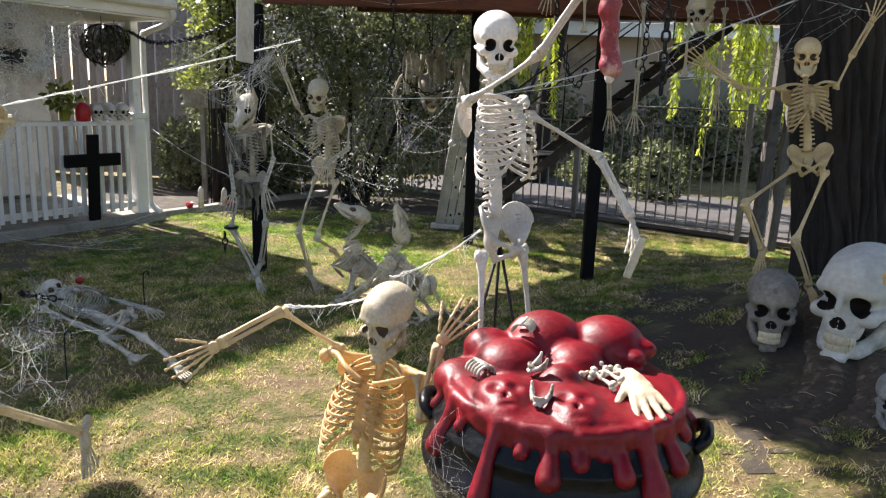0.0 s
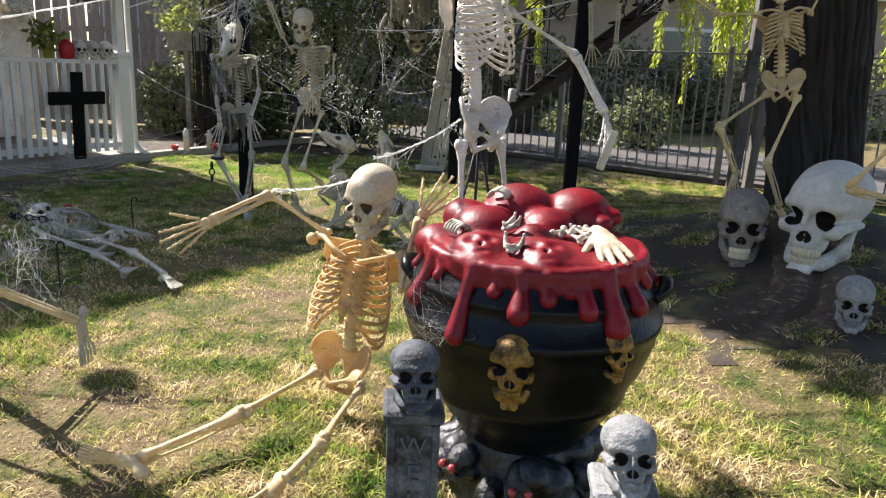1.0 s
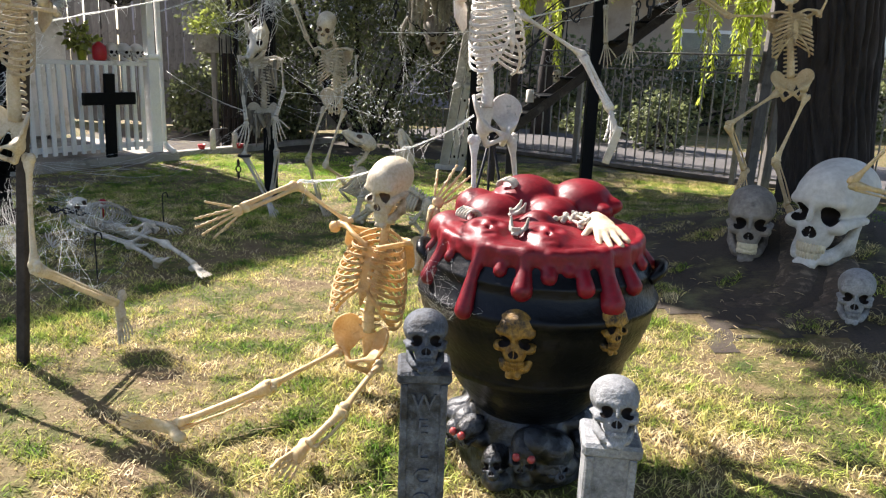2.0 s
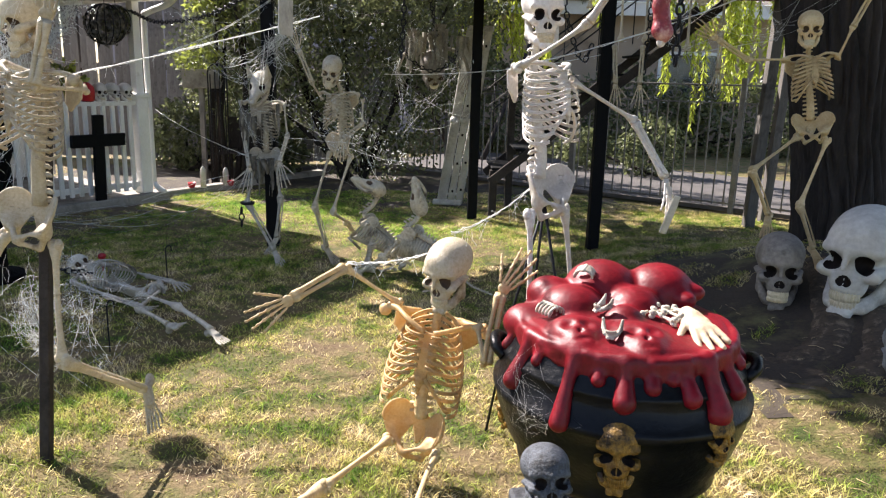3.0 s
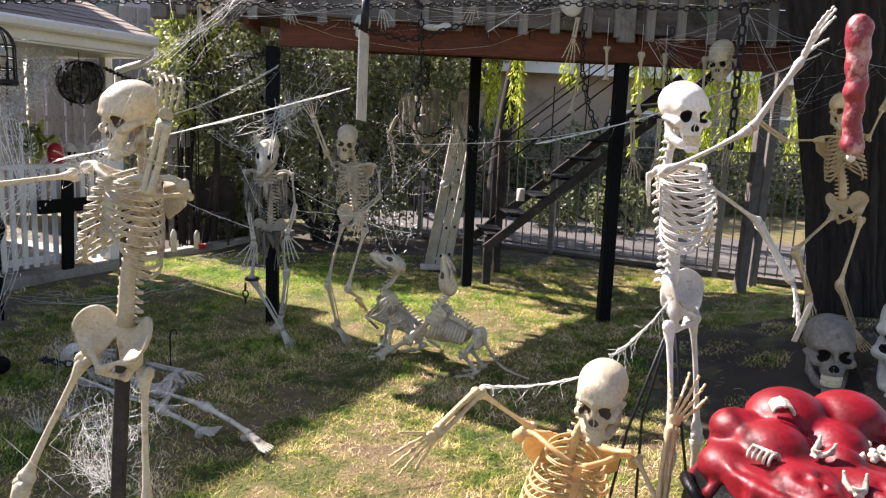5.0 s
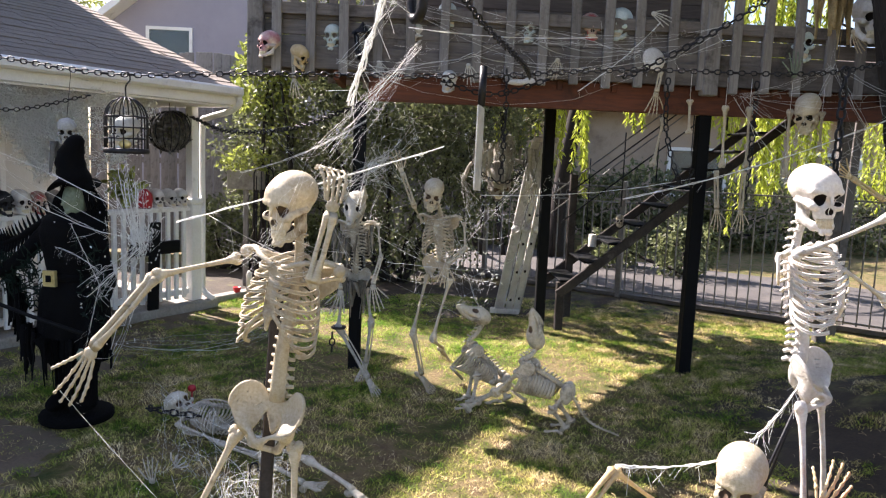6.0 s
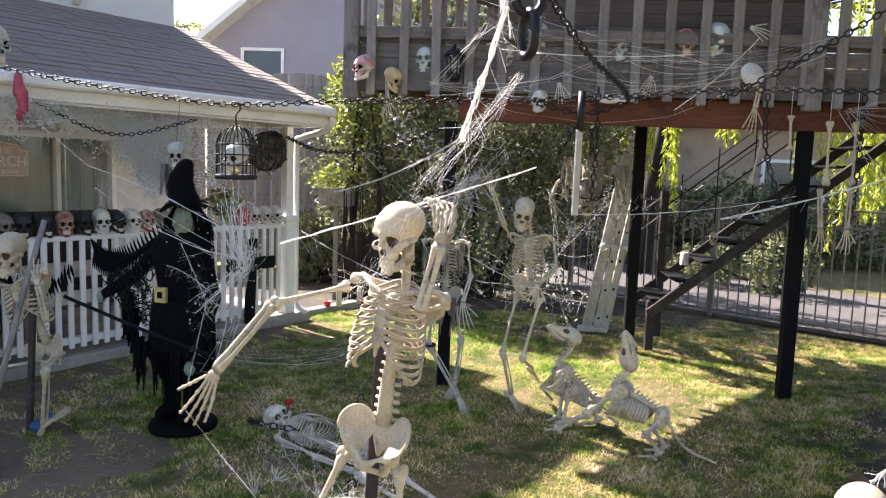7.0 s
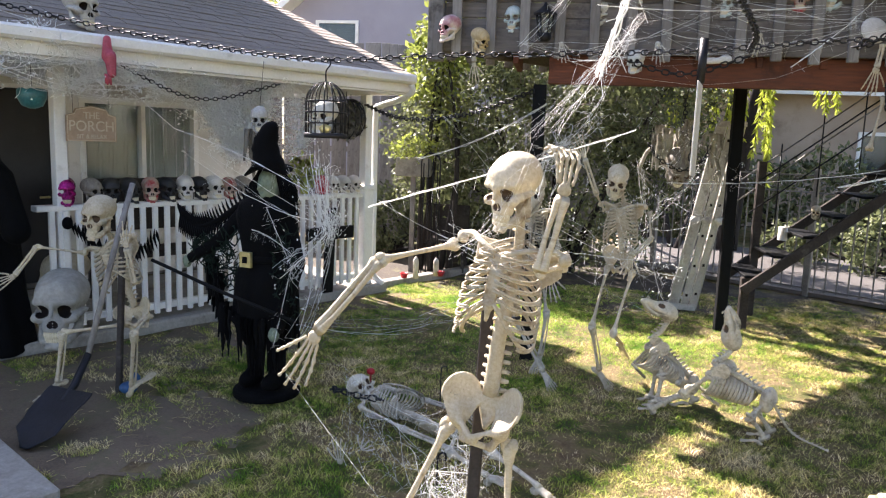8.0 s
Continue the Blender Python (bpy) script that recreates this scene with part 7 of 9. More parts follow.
g.field(robe, (-0.66, -0.3, 0.3), (0.38, 0.28, 1.4), 0.019)
g.field(lambda p: smin(smin(cap(p, (-0.085, 0, 0.5), (-0.1, 0, 0.12), 0.085, 0.06), cap(p, (0.085, 0, 0.5), (0.1, 0, 0.12), 0.085, 0.06), 0.01),
                       smin(ell(p, (-0.1, -0.06, 0.11), (0.06, 0.13, 0.06)), ell(p, (0.1, -0.06, 0.11), (0.06, 0.13, 0.06)), 0.01), 0.03), (-0.22, -0.22, 0.03), (0.22, 0.12, 0.55), 0.018)


def witch_face(p):
    q = np.stack([np.abs(p[..., 0] - 0.03), p[..., 1], p[..., 2]], -1)
    d = ell(q, (0, -0.01, 1.385), (0.082, 0.085, 0.108))
    d = smin(d, cap(q, (0, -0.08, 1.41), (0, -0.145, 1.365), 0.02, 0.01), 0.015)
    d = smin(d, cap(q, (0, -0.06, 1.335), (0, -0.105, 1.315), 0.026, 0.014), 0.02)
    d = smin(d, ell(q, (0.04, -0.066, 1.385), (0.02, 0.016, 0.015)), 0.015)
    d = smax(d, -ell(q, (0.028, -0.095, 1.415), (0.017, 0.018, 0.011)), 0.008)
    return smax(d, -ell(q, (0, -0.1, 1.348), (0.028, 0.015, 0.006)), 0.006)


g.field(witch_face, (-0.08, -0.17, 1.26), (0.14, 0.1, 1.51), 0.009, 1)
g.ball((-0.62, -0.15, 0.86), (0.035, 0.035, 0.045), 1, 8).ball((0.2, -0.19, 0.46), (0.045, 0.04, 0.05), 1, 8)
hat = [(0.165, 1.475), (0.17, 1.482), (0.118, 1.5), (0.11, 1.515), (0.112, 1.55), (0.099, 1.58), (0.103, 1.61), (0.088, 1.65), (0.089, 1.68), (0.07, 1.72), (0.062, 1.75), (0.035, 1.778), (0.004, 1.787)]
g.lathe(hat, 28, 0, (0.02, 0, 0))
w = g.v[-1]
w[:, 0] += np.where(w[:, 2] > 1.5, 0.03 * np.sin((w[:, 2] - 1.5) * 17 + 2.5), 0.012 * np.sin(w[:, 1] * 22))
w[:, 2] += np.where(w[:, 2] < 1.49, 0.03 * np.sin(w[:, 0] * 14 + 1) + 0.02 * np.sin(w[:, 1] * 17), 0)
# straggling hair
rh = random.Random(77)
for i in range(190):
    a = rh.uniform(-0.6, 3.74)
    x, y = 0.02 + 0.085 * math.cos(a), 0.02 + 0.075 * math.sin(a)
    k = rh.uniform(0.2, 0.42)
    g.tube([(x, y, 1.48), (x * 1.9 + rh.uniform(-0.05, 0.05), y * 1.3, 1.47 - k * 0.4), (x * 2.0 + rh.uniform(-0.08, 0.08), y * 1.3 - 0.02, 1.48 - k)], [0.006, 0.005, 0.002], 4, 0)
g.lathe([(0.205, 0.9), (0.212, 0.905), (0.212, 0.935), (0.205, 0.94)], 24, 0)
g.v[-1][:, 1] *= 0.85
g.box((-0.085, -0.212, 0.872), (0.01, -0.185, 0.968), 2).box((-0.058, -0.218, 0.9), (-0.018, -0.211, 0.94), 0)
st = rag_strips([(-0.5, -0.05, 0.95), (-0.35, -0.12, 0.8), (-0.27, -0.16, 0.62), (0, -0.22, 0.55), (0.2, -0.16, 0.58), (0.28, -0.06, 0.72)], 80, 0.33, 12, 0.03)
g.add(np.concatenate(st.v), st.f, 0)
# spiny black wing
ridge = smooth_line([(-0.76, -0.05, 1.15), (-0.6, -0.06, 1.09), (-0.42, -0.05, 1.13), (-0.14, -0.02, 1.29)], 9)
g.tube(ridge, np.linspace(0.008, 0.026, len(ridge)), 6, 0)
for i in range(len(ridge)):
    p = ridge[i]
    g.tube([p, p + (-0.03, 0, 0.05), p + (-0.045, 0, 0.085)], [0.013, 0.008, 0.002], 5, 0)
    g.tube([p, p + (-0.012, -0.01, -0.06), p + (-0.02, -0.01, -0.115)], [0.013, 0.009, 0.003], 5, 0)
# dark green netting under the arm
for i in range(230):
    u, v = rh.random(), rh.random()
    x = -0.58 + 0.4 * u
    z = 1.0 + 0.12 * u - v * (0.12 + 0.34 * u)
    a = rh.uniform(0, 6.28)
    k = rh.uniform(0.04, 0.11)
    p = np.array((x, -0.13 + 0.05 * u + rh.gauss(0, 0.015), z))
    g.tube([p - (k * 0.5 * math.cos(a), 0.01, k * 0.5 * math.sin(a)), p + (0, rh.gauss(0, 0.012), 0), p + (k * 0.5 * math.cos(a), 0, k * 0.5 * math.sin(a))], 0.0042, 4, 3)
for i in range(120):
    x, z = rh.uniform(0.12, 0.34), rh.uniform(0.5, 1.15)
    a, k = rh.uniform(0, 6.28), rh.uniform(0.04, 0.1)
    p = np.array((x, -0.12 + rh.gauss(0, 0.03), z))
    g.tube([p - (k * 0.5 * math.cos(a), 0.01, k * 0.5 * math.sin(a)), p, p + (k * 0.5 * math.cos(a), 0, k * 0.5 * math.sin(a))], 0.004, 4, 3)
g.lathe([(0.25, 0.0), (0.255, 0.01), (0.255, 0.035), (0.245, 0.045)], 36, 0)
solo("witch_figure", g, [CLOTH_BLACK, WITCH_SKIN, BRASS, CLOTH_GREEN], "witch figure in ragged black robe and hat on a base", "witch figure", m=pose(-3.23, 4.88, 0.0, 0, 0, -14) @ Matrix.Diagonal((0.86, 0.86, 1, 1)))
solo("broomstick", Geo().tube([(-3.97, 4.78, 0.87), (-3.4, 4.62, 0.72), (-2.9, 4.5, 0.6)], 0.012, 7), BLACK_POST, "thin black broomstick held by the witch", "broomstick")

g = Geo()


def cloak(p):
    a = np.arctan2(p[..., 1], p[..., 0])
    rad = np.sqrt(p[..., 0] ** 2 + (p[..., 1] * 1.2) ** 2)
    z = p[..., 2]
    r = np.interp(z, [0, 0.5, 1.0, 1.35, 1.45, 1.6, 1.74, 1.8], [0.36, 0.3, 0.26, 0.25, 0.17, 0.17, 0.1, 0.03])
    d = rad - r - 0.02 * np.sin(9 * a + 3 * z) * np.clip(1.4 - z, 0, 1)
    d = smax(d * 0.8, np.abs(z - 0.9) - 0.9, 0.01)
    d = smin(d, cap(p, (0.2, -0.02, 1.32), (0.36, -0.16, 0.95), 0.08, 0.1), 0.03)
    return smax(d, -ell(p, (0, -0.16, 1.58), (0.09, 0.11, 0.12)), 0.02)


g.field(cloak, (-0.42, -0.36, 0.0), (0.5, 0.36, 1.82), 0.022)
solo("cloaked_figure", g, CLOTH_BLACK, "tall hooded figure in a black cloak beside the porch steps", "cloaked figure", m=pose(-5.62, 5.25, 0, 0, 0, 10))

shv = thing("shovel", (-4.13, 4.0, 0), "old shovel with a grey wooden handle and dark blade", "shovel")


def blade_field(p):
    d = np.abs(p[..., 2] - 0.12 * p[..., 0] ** 2 / 0.1 * 0.5 - 0.01 * np.cos(p[..., 1] * 9)) - 0.004
    out = np.maximum(np.abs(p[..., 0]) - np.interp(p[..., 1], [-0.18, -0.1, 0.1, 0.14], [0.02, 0.1, 0.115, 0.11]), np.abs(p[..., 1] + 0.02) - 0.16)
    return smax(d, out, 0.006)


bm_ = frame_of((-4.13, 3.98, 0.105), (0.12, 0.86, 0.5), (0, -0.5, 0.86), 1.32)
part("blade", Geo().field(blade_field, (-0.13, -0.2, -0.02), (0.13, 0.16, 0.03), 0.0065), BLACK_IRON, shv, m=bm_)
part("socket", Geo().tube([(-4.125, 4.04, 0.14), (-4.13, 4.18, 0.21), (-4.13, 4.32, 0.36)], [0.016, 0.024, 0.022], 8), BLACK_IRON, shv)
part("shaft", Geo().tube([(-4.132, 4.31, 0.33), (-4.11, 4.6, 0.98), (-4.09, 4.78, 1.36)], 0.0185, 8), WOOD_GREY, shv)
solo("stake", Geo().beam((-4.17, 4.68, -0.05), (-4.15, 4.74, 0.95), 0.035, 0.035, up=(0, 1, 0)), WOOD_STAIR, "dark wooden stake behind the kneeling skeleton", "stake")

# ---- porch props ----
P3 = PORCH.to_3x3()
OUT = P3 @ Vector((0, 1, 0))
BLACKSKULL = material("matt_black_skull", srgb("2e2e31"), srgb("151517"), 0.6, 10, 60, 0.2)
BLOODY = material("red_stained_skull", srgb("cbb7a6"), srgb("a98f80"), 0.6, 9, 60, 0.2, dirt=srgb("a3272d"), dirt_scale=9, dirt_at=0.52)
for u, mt, size, lb in ((3.46, (MAGENTA, MAGENTA), 0.2, "shiny magenta skull on the porch rail"), (3.24, (SKULL_DARK, SOCKET), 0.19, "dark grey skull on the porch rail"),
                        (3.07, (BLACKSKULL, SOCKET), 0.19, "matt black skull on the porch rail"), (2.9, (BLACKSKULL, SOCKET), 0.19, "matt black skull on the porch rail"),
                        (2.7, (BLOODY, SOCKET), 0.19, "red-stained skull on the porch rail"), (2.54, (BLACKSKULL, SOCKET), 0.19, "matt black skull on the porch rail"),
                        (2.35, (BONE_WHITE, SOCKET), 0.2, "white skull on the porch rail"), (2.2, (BLACKSKULL, SOCKET), 0.19, "matt black skull on the porch rail"),
                        (2.04, (BONE_WHITE, SOCKET), 0.2, "white skull on the porch rail"), (1.87, (BLOODY, SOCKET), 0.18, "red-stained skull on the porch rail"),
                        (1.7, (SKULL_DARK, SOCKET), 0.19, "grey-brown skull on the porch rail"), (0.5, (BONE_WHITE, SOCKET), 0.18, "white skull on the porch rail"),
                        (0.34, (BONE_WHITE, SOCKET), 0.18, "white skull on the porch rail"), (0.17, (BONE_WHITE, SOCKET), 0.18, "white skull on the porch rail")):
    face = OUT + P3 @ Vector((0.35 * math.sin(u * 17), 0, 0))
    loose_skull(PORCH @ Vector((u, 0.0, 1.1)), face, size * 1.08, mt, lb, "skull", "porch rail skulls", jaw_open=0)

# hanging shop-style sign
sg = thing("hanging_sign", (0, 0, 0), "brown wooden porch sign with cream lettering", "sign")
sg.matrix_basis = PORCH @ Matrix.Translation((3.27, 0.1, 1.73)) @ pose(0, 0, 0, 0, 0, 180)
g = Geo()
pts = [(-0.21, -0.13), (0.21, -0.13), (0.21, 0.07), (0.15, 0.085), (0.13, 0.12), (0.0, 0.145), (-0.13, 0.12), (-0.15, 0.085), (-0.21, 0.07)]
k = len(pts)
v = [(x, y, z) for y in (-0.008, 0.008) for x, z in pts]
g.add(v, [tuple(range(k)), tuple(range(2 * k - 1, k - 1, -1))] + [(i, i + k, (i + 1) % k + k, (i + 1) % k) for i in range(k)], 0, False)
part("board", g, SIGN, sg, local=True)
g = Geo().tube([(0.95 * x, -0.0095, 0.95 * z - 0.001) for x, z in pts], 0.003, 4, closed=True)
part("border", g, SIGN_INK, sg, local=True)
for tx, z, s in (("THE", 0.045, 0.075), ("PORCH", -0.05, 0.115), ("SIT & RELAX", -0.108, 0.046)):
    cu = bpy.data.curves.new("lettering", "FONT")
    cu.body, cu.size, cu.extrude, cu.align_x = tx, s, 0.0015, "CENTER"
    cu.materials.append(SIGN_INK)
    put("lettering", cu, sg, pose(0, -0.0105, z, 90), "", True)
g = Geo().tube([(-0.15, 0, 0.09), (-0.15, 0, 0.43)], 0.002, 4).tube([(0.15, 0, 0.09), (0.15, 0, 0.43)], 0.002, 4)
part("cord", g, BLACK_IRON, sg, local=True)

# wall ornaments: two dark metal winged insects
for u, z, s in ((0.42, 1.75, 1.0), (0.46, 2.13, 0.8)):
    ob = thing("wall_ornament", (0, 0, 0), "dark metal winged wall ornament", "ornament", "wall ornaments")
    ob.matrix_basis = PORCH @ Matrix.Translation((u, -1.8, z)) @ Matrix.Scale(s, 4)
    part("body", Geo().tube([(0, 0.01, -0.13), (0, 0.02, 0), (0, 0.012, 0.09)], [0.006, 0.016, 0.008], 6), BLACK_IRON, ob, local=True)
    for sx in (-1, 1):
        for zz, w in ((0.05, 0.2), (-0.02, 0.15)):
            g = Geo()
            o = [(0, 0.012, zz), (sx * w * 0.5, 0.03, zz + 0.075), (sx * w, 0.035, zz + 0.055), (sx * w * 0.9, 0.03, zz - 0.02), (sx * w * 0.4, 0.02, zz - 0.05)]
            g.add(o + [(x, y + 0.004, z) for x, y, z in o], [(0, 1, 2, 3, 4), (9, 8, 7, 6, 5)] + [(i, i + 5, (i + 1) % 5 + 5, (i + 1) % 5) for i in range(5)], 0, False)
            part("wing", g, BLACK_IRON, ob, local=True)

# hanging baskets under the eave
for u, w, z, r in ((0.55, 0.25, 1.88, 0.2), (0.15, -0.1, 1.95, 0.16)):
    c = PORCH @ Vector((u, w, z))
    ob = thing("hanging_basket", c, "dark wire basket with a dry hanging plant", "planter", "hanging baskets")
    g = Geo()
    for i in range(8):
        a = math.pi * i / 8
        part("wire", Geo().tube([(r * math.cos(t) * math.cos(a), r * math.cos(t) * math.sin(a), r * math.sin(t)) for t in np.linspace(0, 6.28, 25)[:-1]], 0.005, 4, closed=True), BLACK_IRON, ob, local=True)
    vv, qq = leaves(700, [((0, 0, -0.02), (r * 0.85, r * 0.85, r * 0.8), 1)], 0.05, 40 + int(u * 10))
    put("foliage", leaf_mesh("foliage", vv, qq, NOTRI, RAG if u > 0.3 else LEAF), ob, None, "", True)["kind"] = "stuff"
    part("hook", Geo().tube([(0, 0, r), (0, 0, 2.3 - z)], 0.004, 5), BLACK_IRON, ob, local=True)
c = PORCH @ Vector((0.78, -0.15, 1.1))
ob = thing("potted_plant", c, "small leafy plant in a yellow-green pot on the rail", "plant")
part("pot", Geo().lathe([(0.04, 0), (0.055, 0.1), (0.06, 0.105), (0.05, 0.1)], 16), material("yellow_green_pot", srgb("a8b03a"), srgb("7b8225"), 0.5, 8, 60, 0.1), ob, local=True)
vv, qq = leaves(140, [((0, 0, 0.24), (0.13, 0.13, 0.13), 1)], 0.09, 55, shell=0.2)
put("leaves", leaf_mesh("leaves", vv, qq, NOTRI, LEAF_LIGHT), ob, None, "", True)
c = PORCH @ Vector((0.66, 0.0, 1.1))
ob = thing("red_lantern", c, "red ribbed candle lantern on the rail", "lantern")
part("shade", Geo().lathe([(0.05, 0), (0.07, 0.02), (0.075, 0.09), (0.07, 0.15), (0.04, 0.18), (0.015, 0.2)], 18), RED_PLASTIC, ob, local=True)
part("base", Geo().lathe([(0.055, -0.0), (0.055, 0.012), (0.05, 0.014)], 18), BLACK_IRON, ob, local=True)
ob = thing("bench", PORCH @ Vector((2.6, -0.9, 0.12)), "low dark bench on the porch", "bench")
ob.matrix_basis = PORCH @ Matrix.Translation((2.3, -0.7, 0.12))
part("seat", Geo().box((-0.6, -0.2, 0.4), (0.6, 0.2, 0.46), bevel=0.01), WOOD_STAIR, ob, local=True)
part("backrest", Geo().box((-0.6, -0.22, 0.62), (0.6, -0.18, 1.12), bevel=0.01), WOOD_STAIR, ob, local=True)
for x in (-0.55, 0.55):
    for y in (-0.2, 0.15):
        part("leg", Geo().box((x - 0.025, y - 0.02, 0), (x + 0.025, y + 0.02, 0.65 if y < 0 else 0.4)), WOOD_STAIR, ob, local=True)

# red dangling prop, teal hanging pot, skull on the roof edge
ob = thing("red_dangling_prop", (-4.59, 5.33, 2.35), "red rubber severed-arm style prop hanging from the eave chain", "prop")
part("rag", Geo().field(lambda p: smin(cap(p, (0, 0, -0.02), (0, 0, -0.14), 0.026, 0.04), cap(p, (0.02, 0, -0.14), (0.03, 0, -0.26), 0.042, 0.03), 0.02), (-0.07, -0.06, -0.32), (0.09, 0.06, 0.02), 0.01), PINK_RUBBER, ob, local=True)
for i in range(4):
    part("strip", Geo().tube([(-0.018 + 0.012 * i, 0, -0.26), (-0.02 + 0.013 * i, 0.005, -0.33 - 0.01 * (i % 2))], [0.01, 0.006], 5), PINK_RUBBER, ob, local=True)
ob = thing("hanging_pot", PORCH @ Vector((3.75, 0.15, 1.93)), "teal glazed pot hanging from the eave", "pot")
part("pot", Geo().lathe([(0.02, -0.1), (0.07, -0.08), (0.1, -0.02), (0.1, 0.03), (0.085, 0.045), (0.07, 0.03)], 18), TEAL, ob, local=True)
part("cord", Geo().tube([(0, 0, 0.03), (0, 0, 0.3)], 0.003, 4), BLACK_IRON, ob, local=True)
loose_skull(PORCH @ Vector((3.52, 0.5, 2.40)), OUT + Vector((0.55, 0, -0.1)), 0.3, (SKULL_DARK_WHITE, SOCKET), "white skull on the edge of the porch roof", "skull", jaw_open=0)

ob = thing("red_limb_prop", (0.44, 2.17, 1.56), "red and pale rubber limb prop hanging over the cauldron", "prop")
part("flesh", Geo().field(lambda p: smin(cap(p, (-0.012, 0.0, 0.33), (0.0, 0, 0.17), 0.034, 0.026), smin(cap(p, (0.0, 0, 0.17), (0.012, 0.01, 0.03), 0.024, 0.026), ell(p, (0.016, 0.0, 0.015), (0.03, 0.024, 0.028)), 0.015), 0.02) + 0.003 * np.sin(90 * p[..., 2]) * np.sin(70 * p[..., 0]), (-0.06, -0.05, -0.03), (0.06, 0.05, 0.38), 0.008), RED_FLESH, ob, local=True)
part("bone_end", Geo().ball((0.012, 0.0, -0.012), (0.014, 0.012, 0.016), 0, 8), BONE_WHITE, ob, local=True)
part("string", Geo().tube([(-0.012, 0, 0.34), (-0.02, 0.05, 0.9)], 0.002, 4), BLACK_IRON, ob, local=True)
# black cross against the railing, candles, small lights
solo("cross", Geo().box((-0.066, -0.02, 0), (0.066, 0.02, 0.9), bevel=0.006).box((-0.33, -0.024, 0.57), (0.33, 0.024, 0.7), bevel=0.006), BLACK_POST, "plain black wooden cross leaning on the porch railing", "cross", m=PORCH @ Matrix.Translation((0.69, 0.14, 0.075)) @ pose(0, 0, 0, -3))
for x, y, h in ((-2.99, 8.96, 0.26), (-2.78, 9.2, 0.22)):
    ob = thing("candle", (x, y, 0.05), "white pillar candle on the concrete edge", "candle", "candles")
    part("wax", Geo().lathe([(0.035, 0), (0.035, h - 0.05), (0.03, h - 0.03), (0.012, h), (0.004, h + 0.005)], 14), BONE_WHITE, ob, local=True)
    part("wick", Geo().tube([(0, 0, h), (0.003, 0, h + 0.02)], 0.002, 4), BLACK_IRON, ob, local=True)
for x, y in ((-3.13, 8.95), (-2.72, 9.2)):
    solo("red_cup", Geo().lathe([(0.035, 0.05), (0.05, 0.11), (0.046, 0.112), (0.03, 0.06)], 14, 0, (x, y, 0)), RED_PLASTIC, "small red plastic cup on the concrete edge", "cup", "red cups")
solo("flower_ornament", Geo().ball((-2.6, 5.2, 0.1), (0.03, 0.03, 0.025)).tube([(-2.6, 5.2, -0.02), (-2.6, 5.2, 0.1)], 0.006, 5), RED_PLASTIC, "small red cloth rose in the grass", "ornament")
solo("blue_rag", Geo().field(lambda p: smin(ell(p, (0, 0, 0.03), (0.06, 0.05, 0.04)), ell(p, (0.04, 0.02, 0.08), (0.035, 0.03, 0.05)), 0.02), (-0.08, -0.07, -0.02), (0.09, 0.08, 0.15), 0.012), BLUE, "crumpled blue plastic scrap beside the kneeling skeleton", "rag", m=pose(-4.1, 4.68, 0.0))
# black spiky cat-like garland by the porch rail
gl = thing("feather_garland", PORCH @ Vector((3.2, 0.22, 0.9)), "black feathery garland draped on the white railing", "garland")
for i in range(26):
    t = i / 25
    g = Geo()
    p = PORCH @ Vector((3.52 - 0.75 * t, 0.22, 0.98 - 0.28 * math.sin(2.6 * t)))
    g.tube([p + Vector((0.02 * math.sin(i * 3), 0, 0.06 + 0.03 * math.sin(i * 5))), p, p + Vector((0.02, 0.01, -0.09))], [0.002, 0.014, 0.002], 5)
    part("feather", g, CLOTH_BLACK, gl)
part("bow", Geo().ball(PORCH @ Vector((3.55, 0.22, 0.98)), (0.04, 0.04, 0.05), 0, 8), CLOTH_BLACK, gl)

# ---- chains ----


def chain(pts, pitch, r, label, seed=0):
    """A chain of single links along a curve."""
    c = smooth_line(pts, 14)
    seg = np.concatenate([[0], np.cumsum(np.linalg.norm(np.diff(c, axis=0), axis=1))])
    ob = thing("chain", tuple(c[0]), label, "chain", "hanging chains")
    key = "link_%d" % round(pitch * 10000)
    if key not in MESHES:
        ln, w = pitch * 0.78, pitch * 0.36
        pts2 = [(w * math.cos(t), 0, (ln - w) * (1 if math.sin(t) > 0 else -1) * (abs(math.sin(t)) ** 0.5) + w * math.sin(t) * 0.3) for t in np.linspace(0, 6.283, 15)[:-1]]
        MESHES[key] = Geo().tube(pts2, r, 5, closed=True).mesh("link", [BLACK_IRON])
    n = int(seg[-1] / pitch)
    for i in range(n):
        s = (i + 0.5) * pitch
        p = Vector([np.interp(s, seg, c[:, k]) for k in range(3)])
        q = Vector([np.interp(min(s + 0.01, seg[-1]), seg, c[:, k]) for k in range(3)])
        m = (q - p).to_track_quat("Z", "Y").to_matrix().to_4x4() @ pose(0, 0, 0, 0, 0, 90 * (i % 2) + 12 * math.sin(i * 1.7 + seed))
        m.translation = p
        put("link", MESHES[key], ob, m)
    return ob


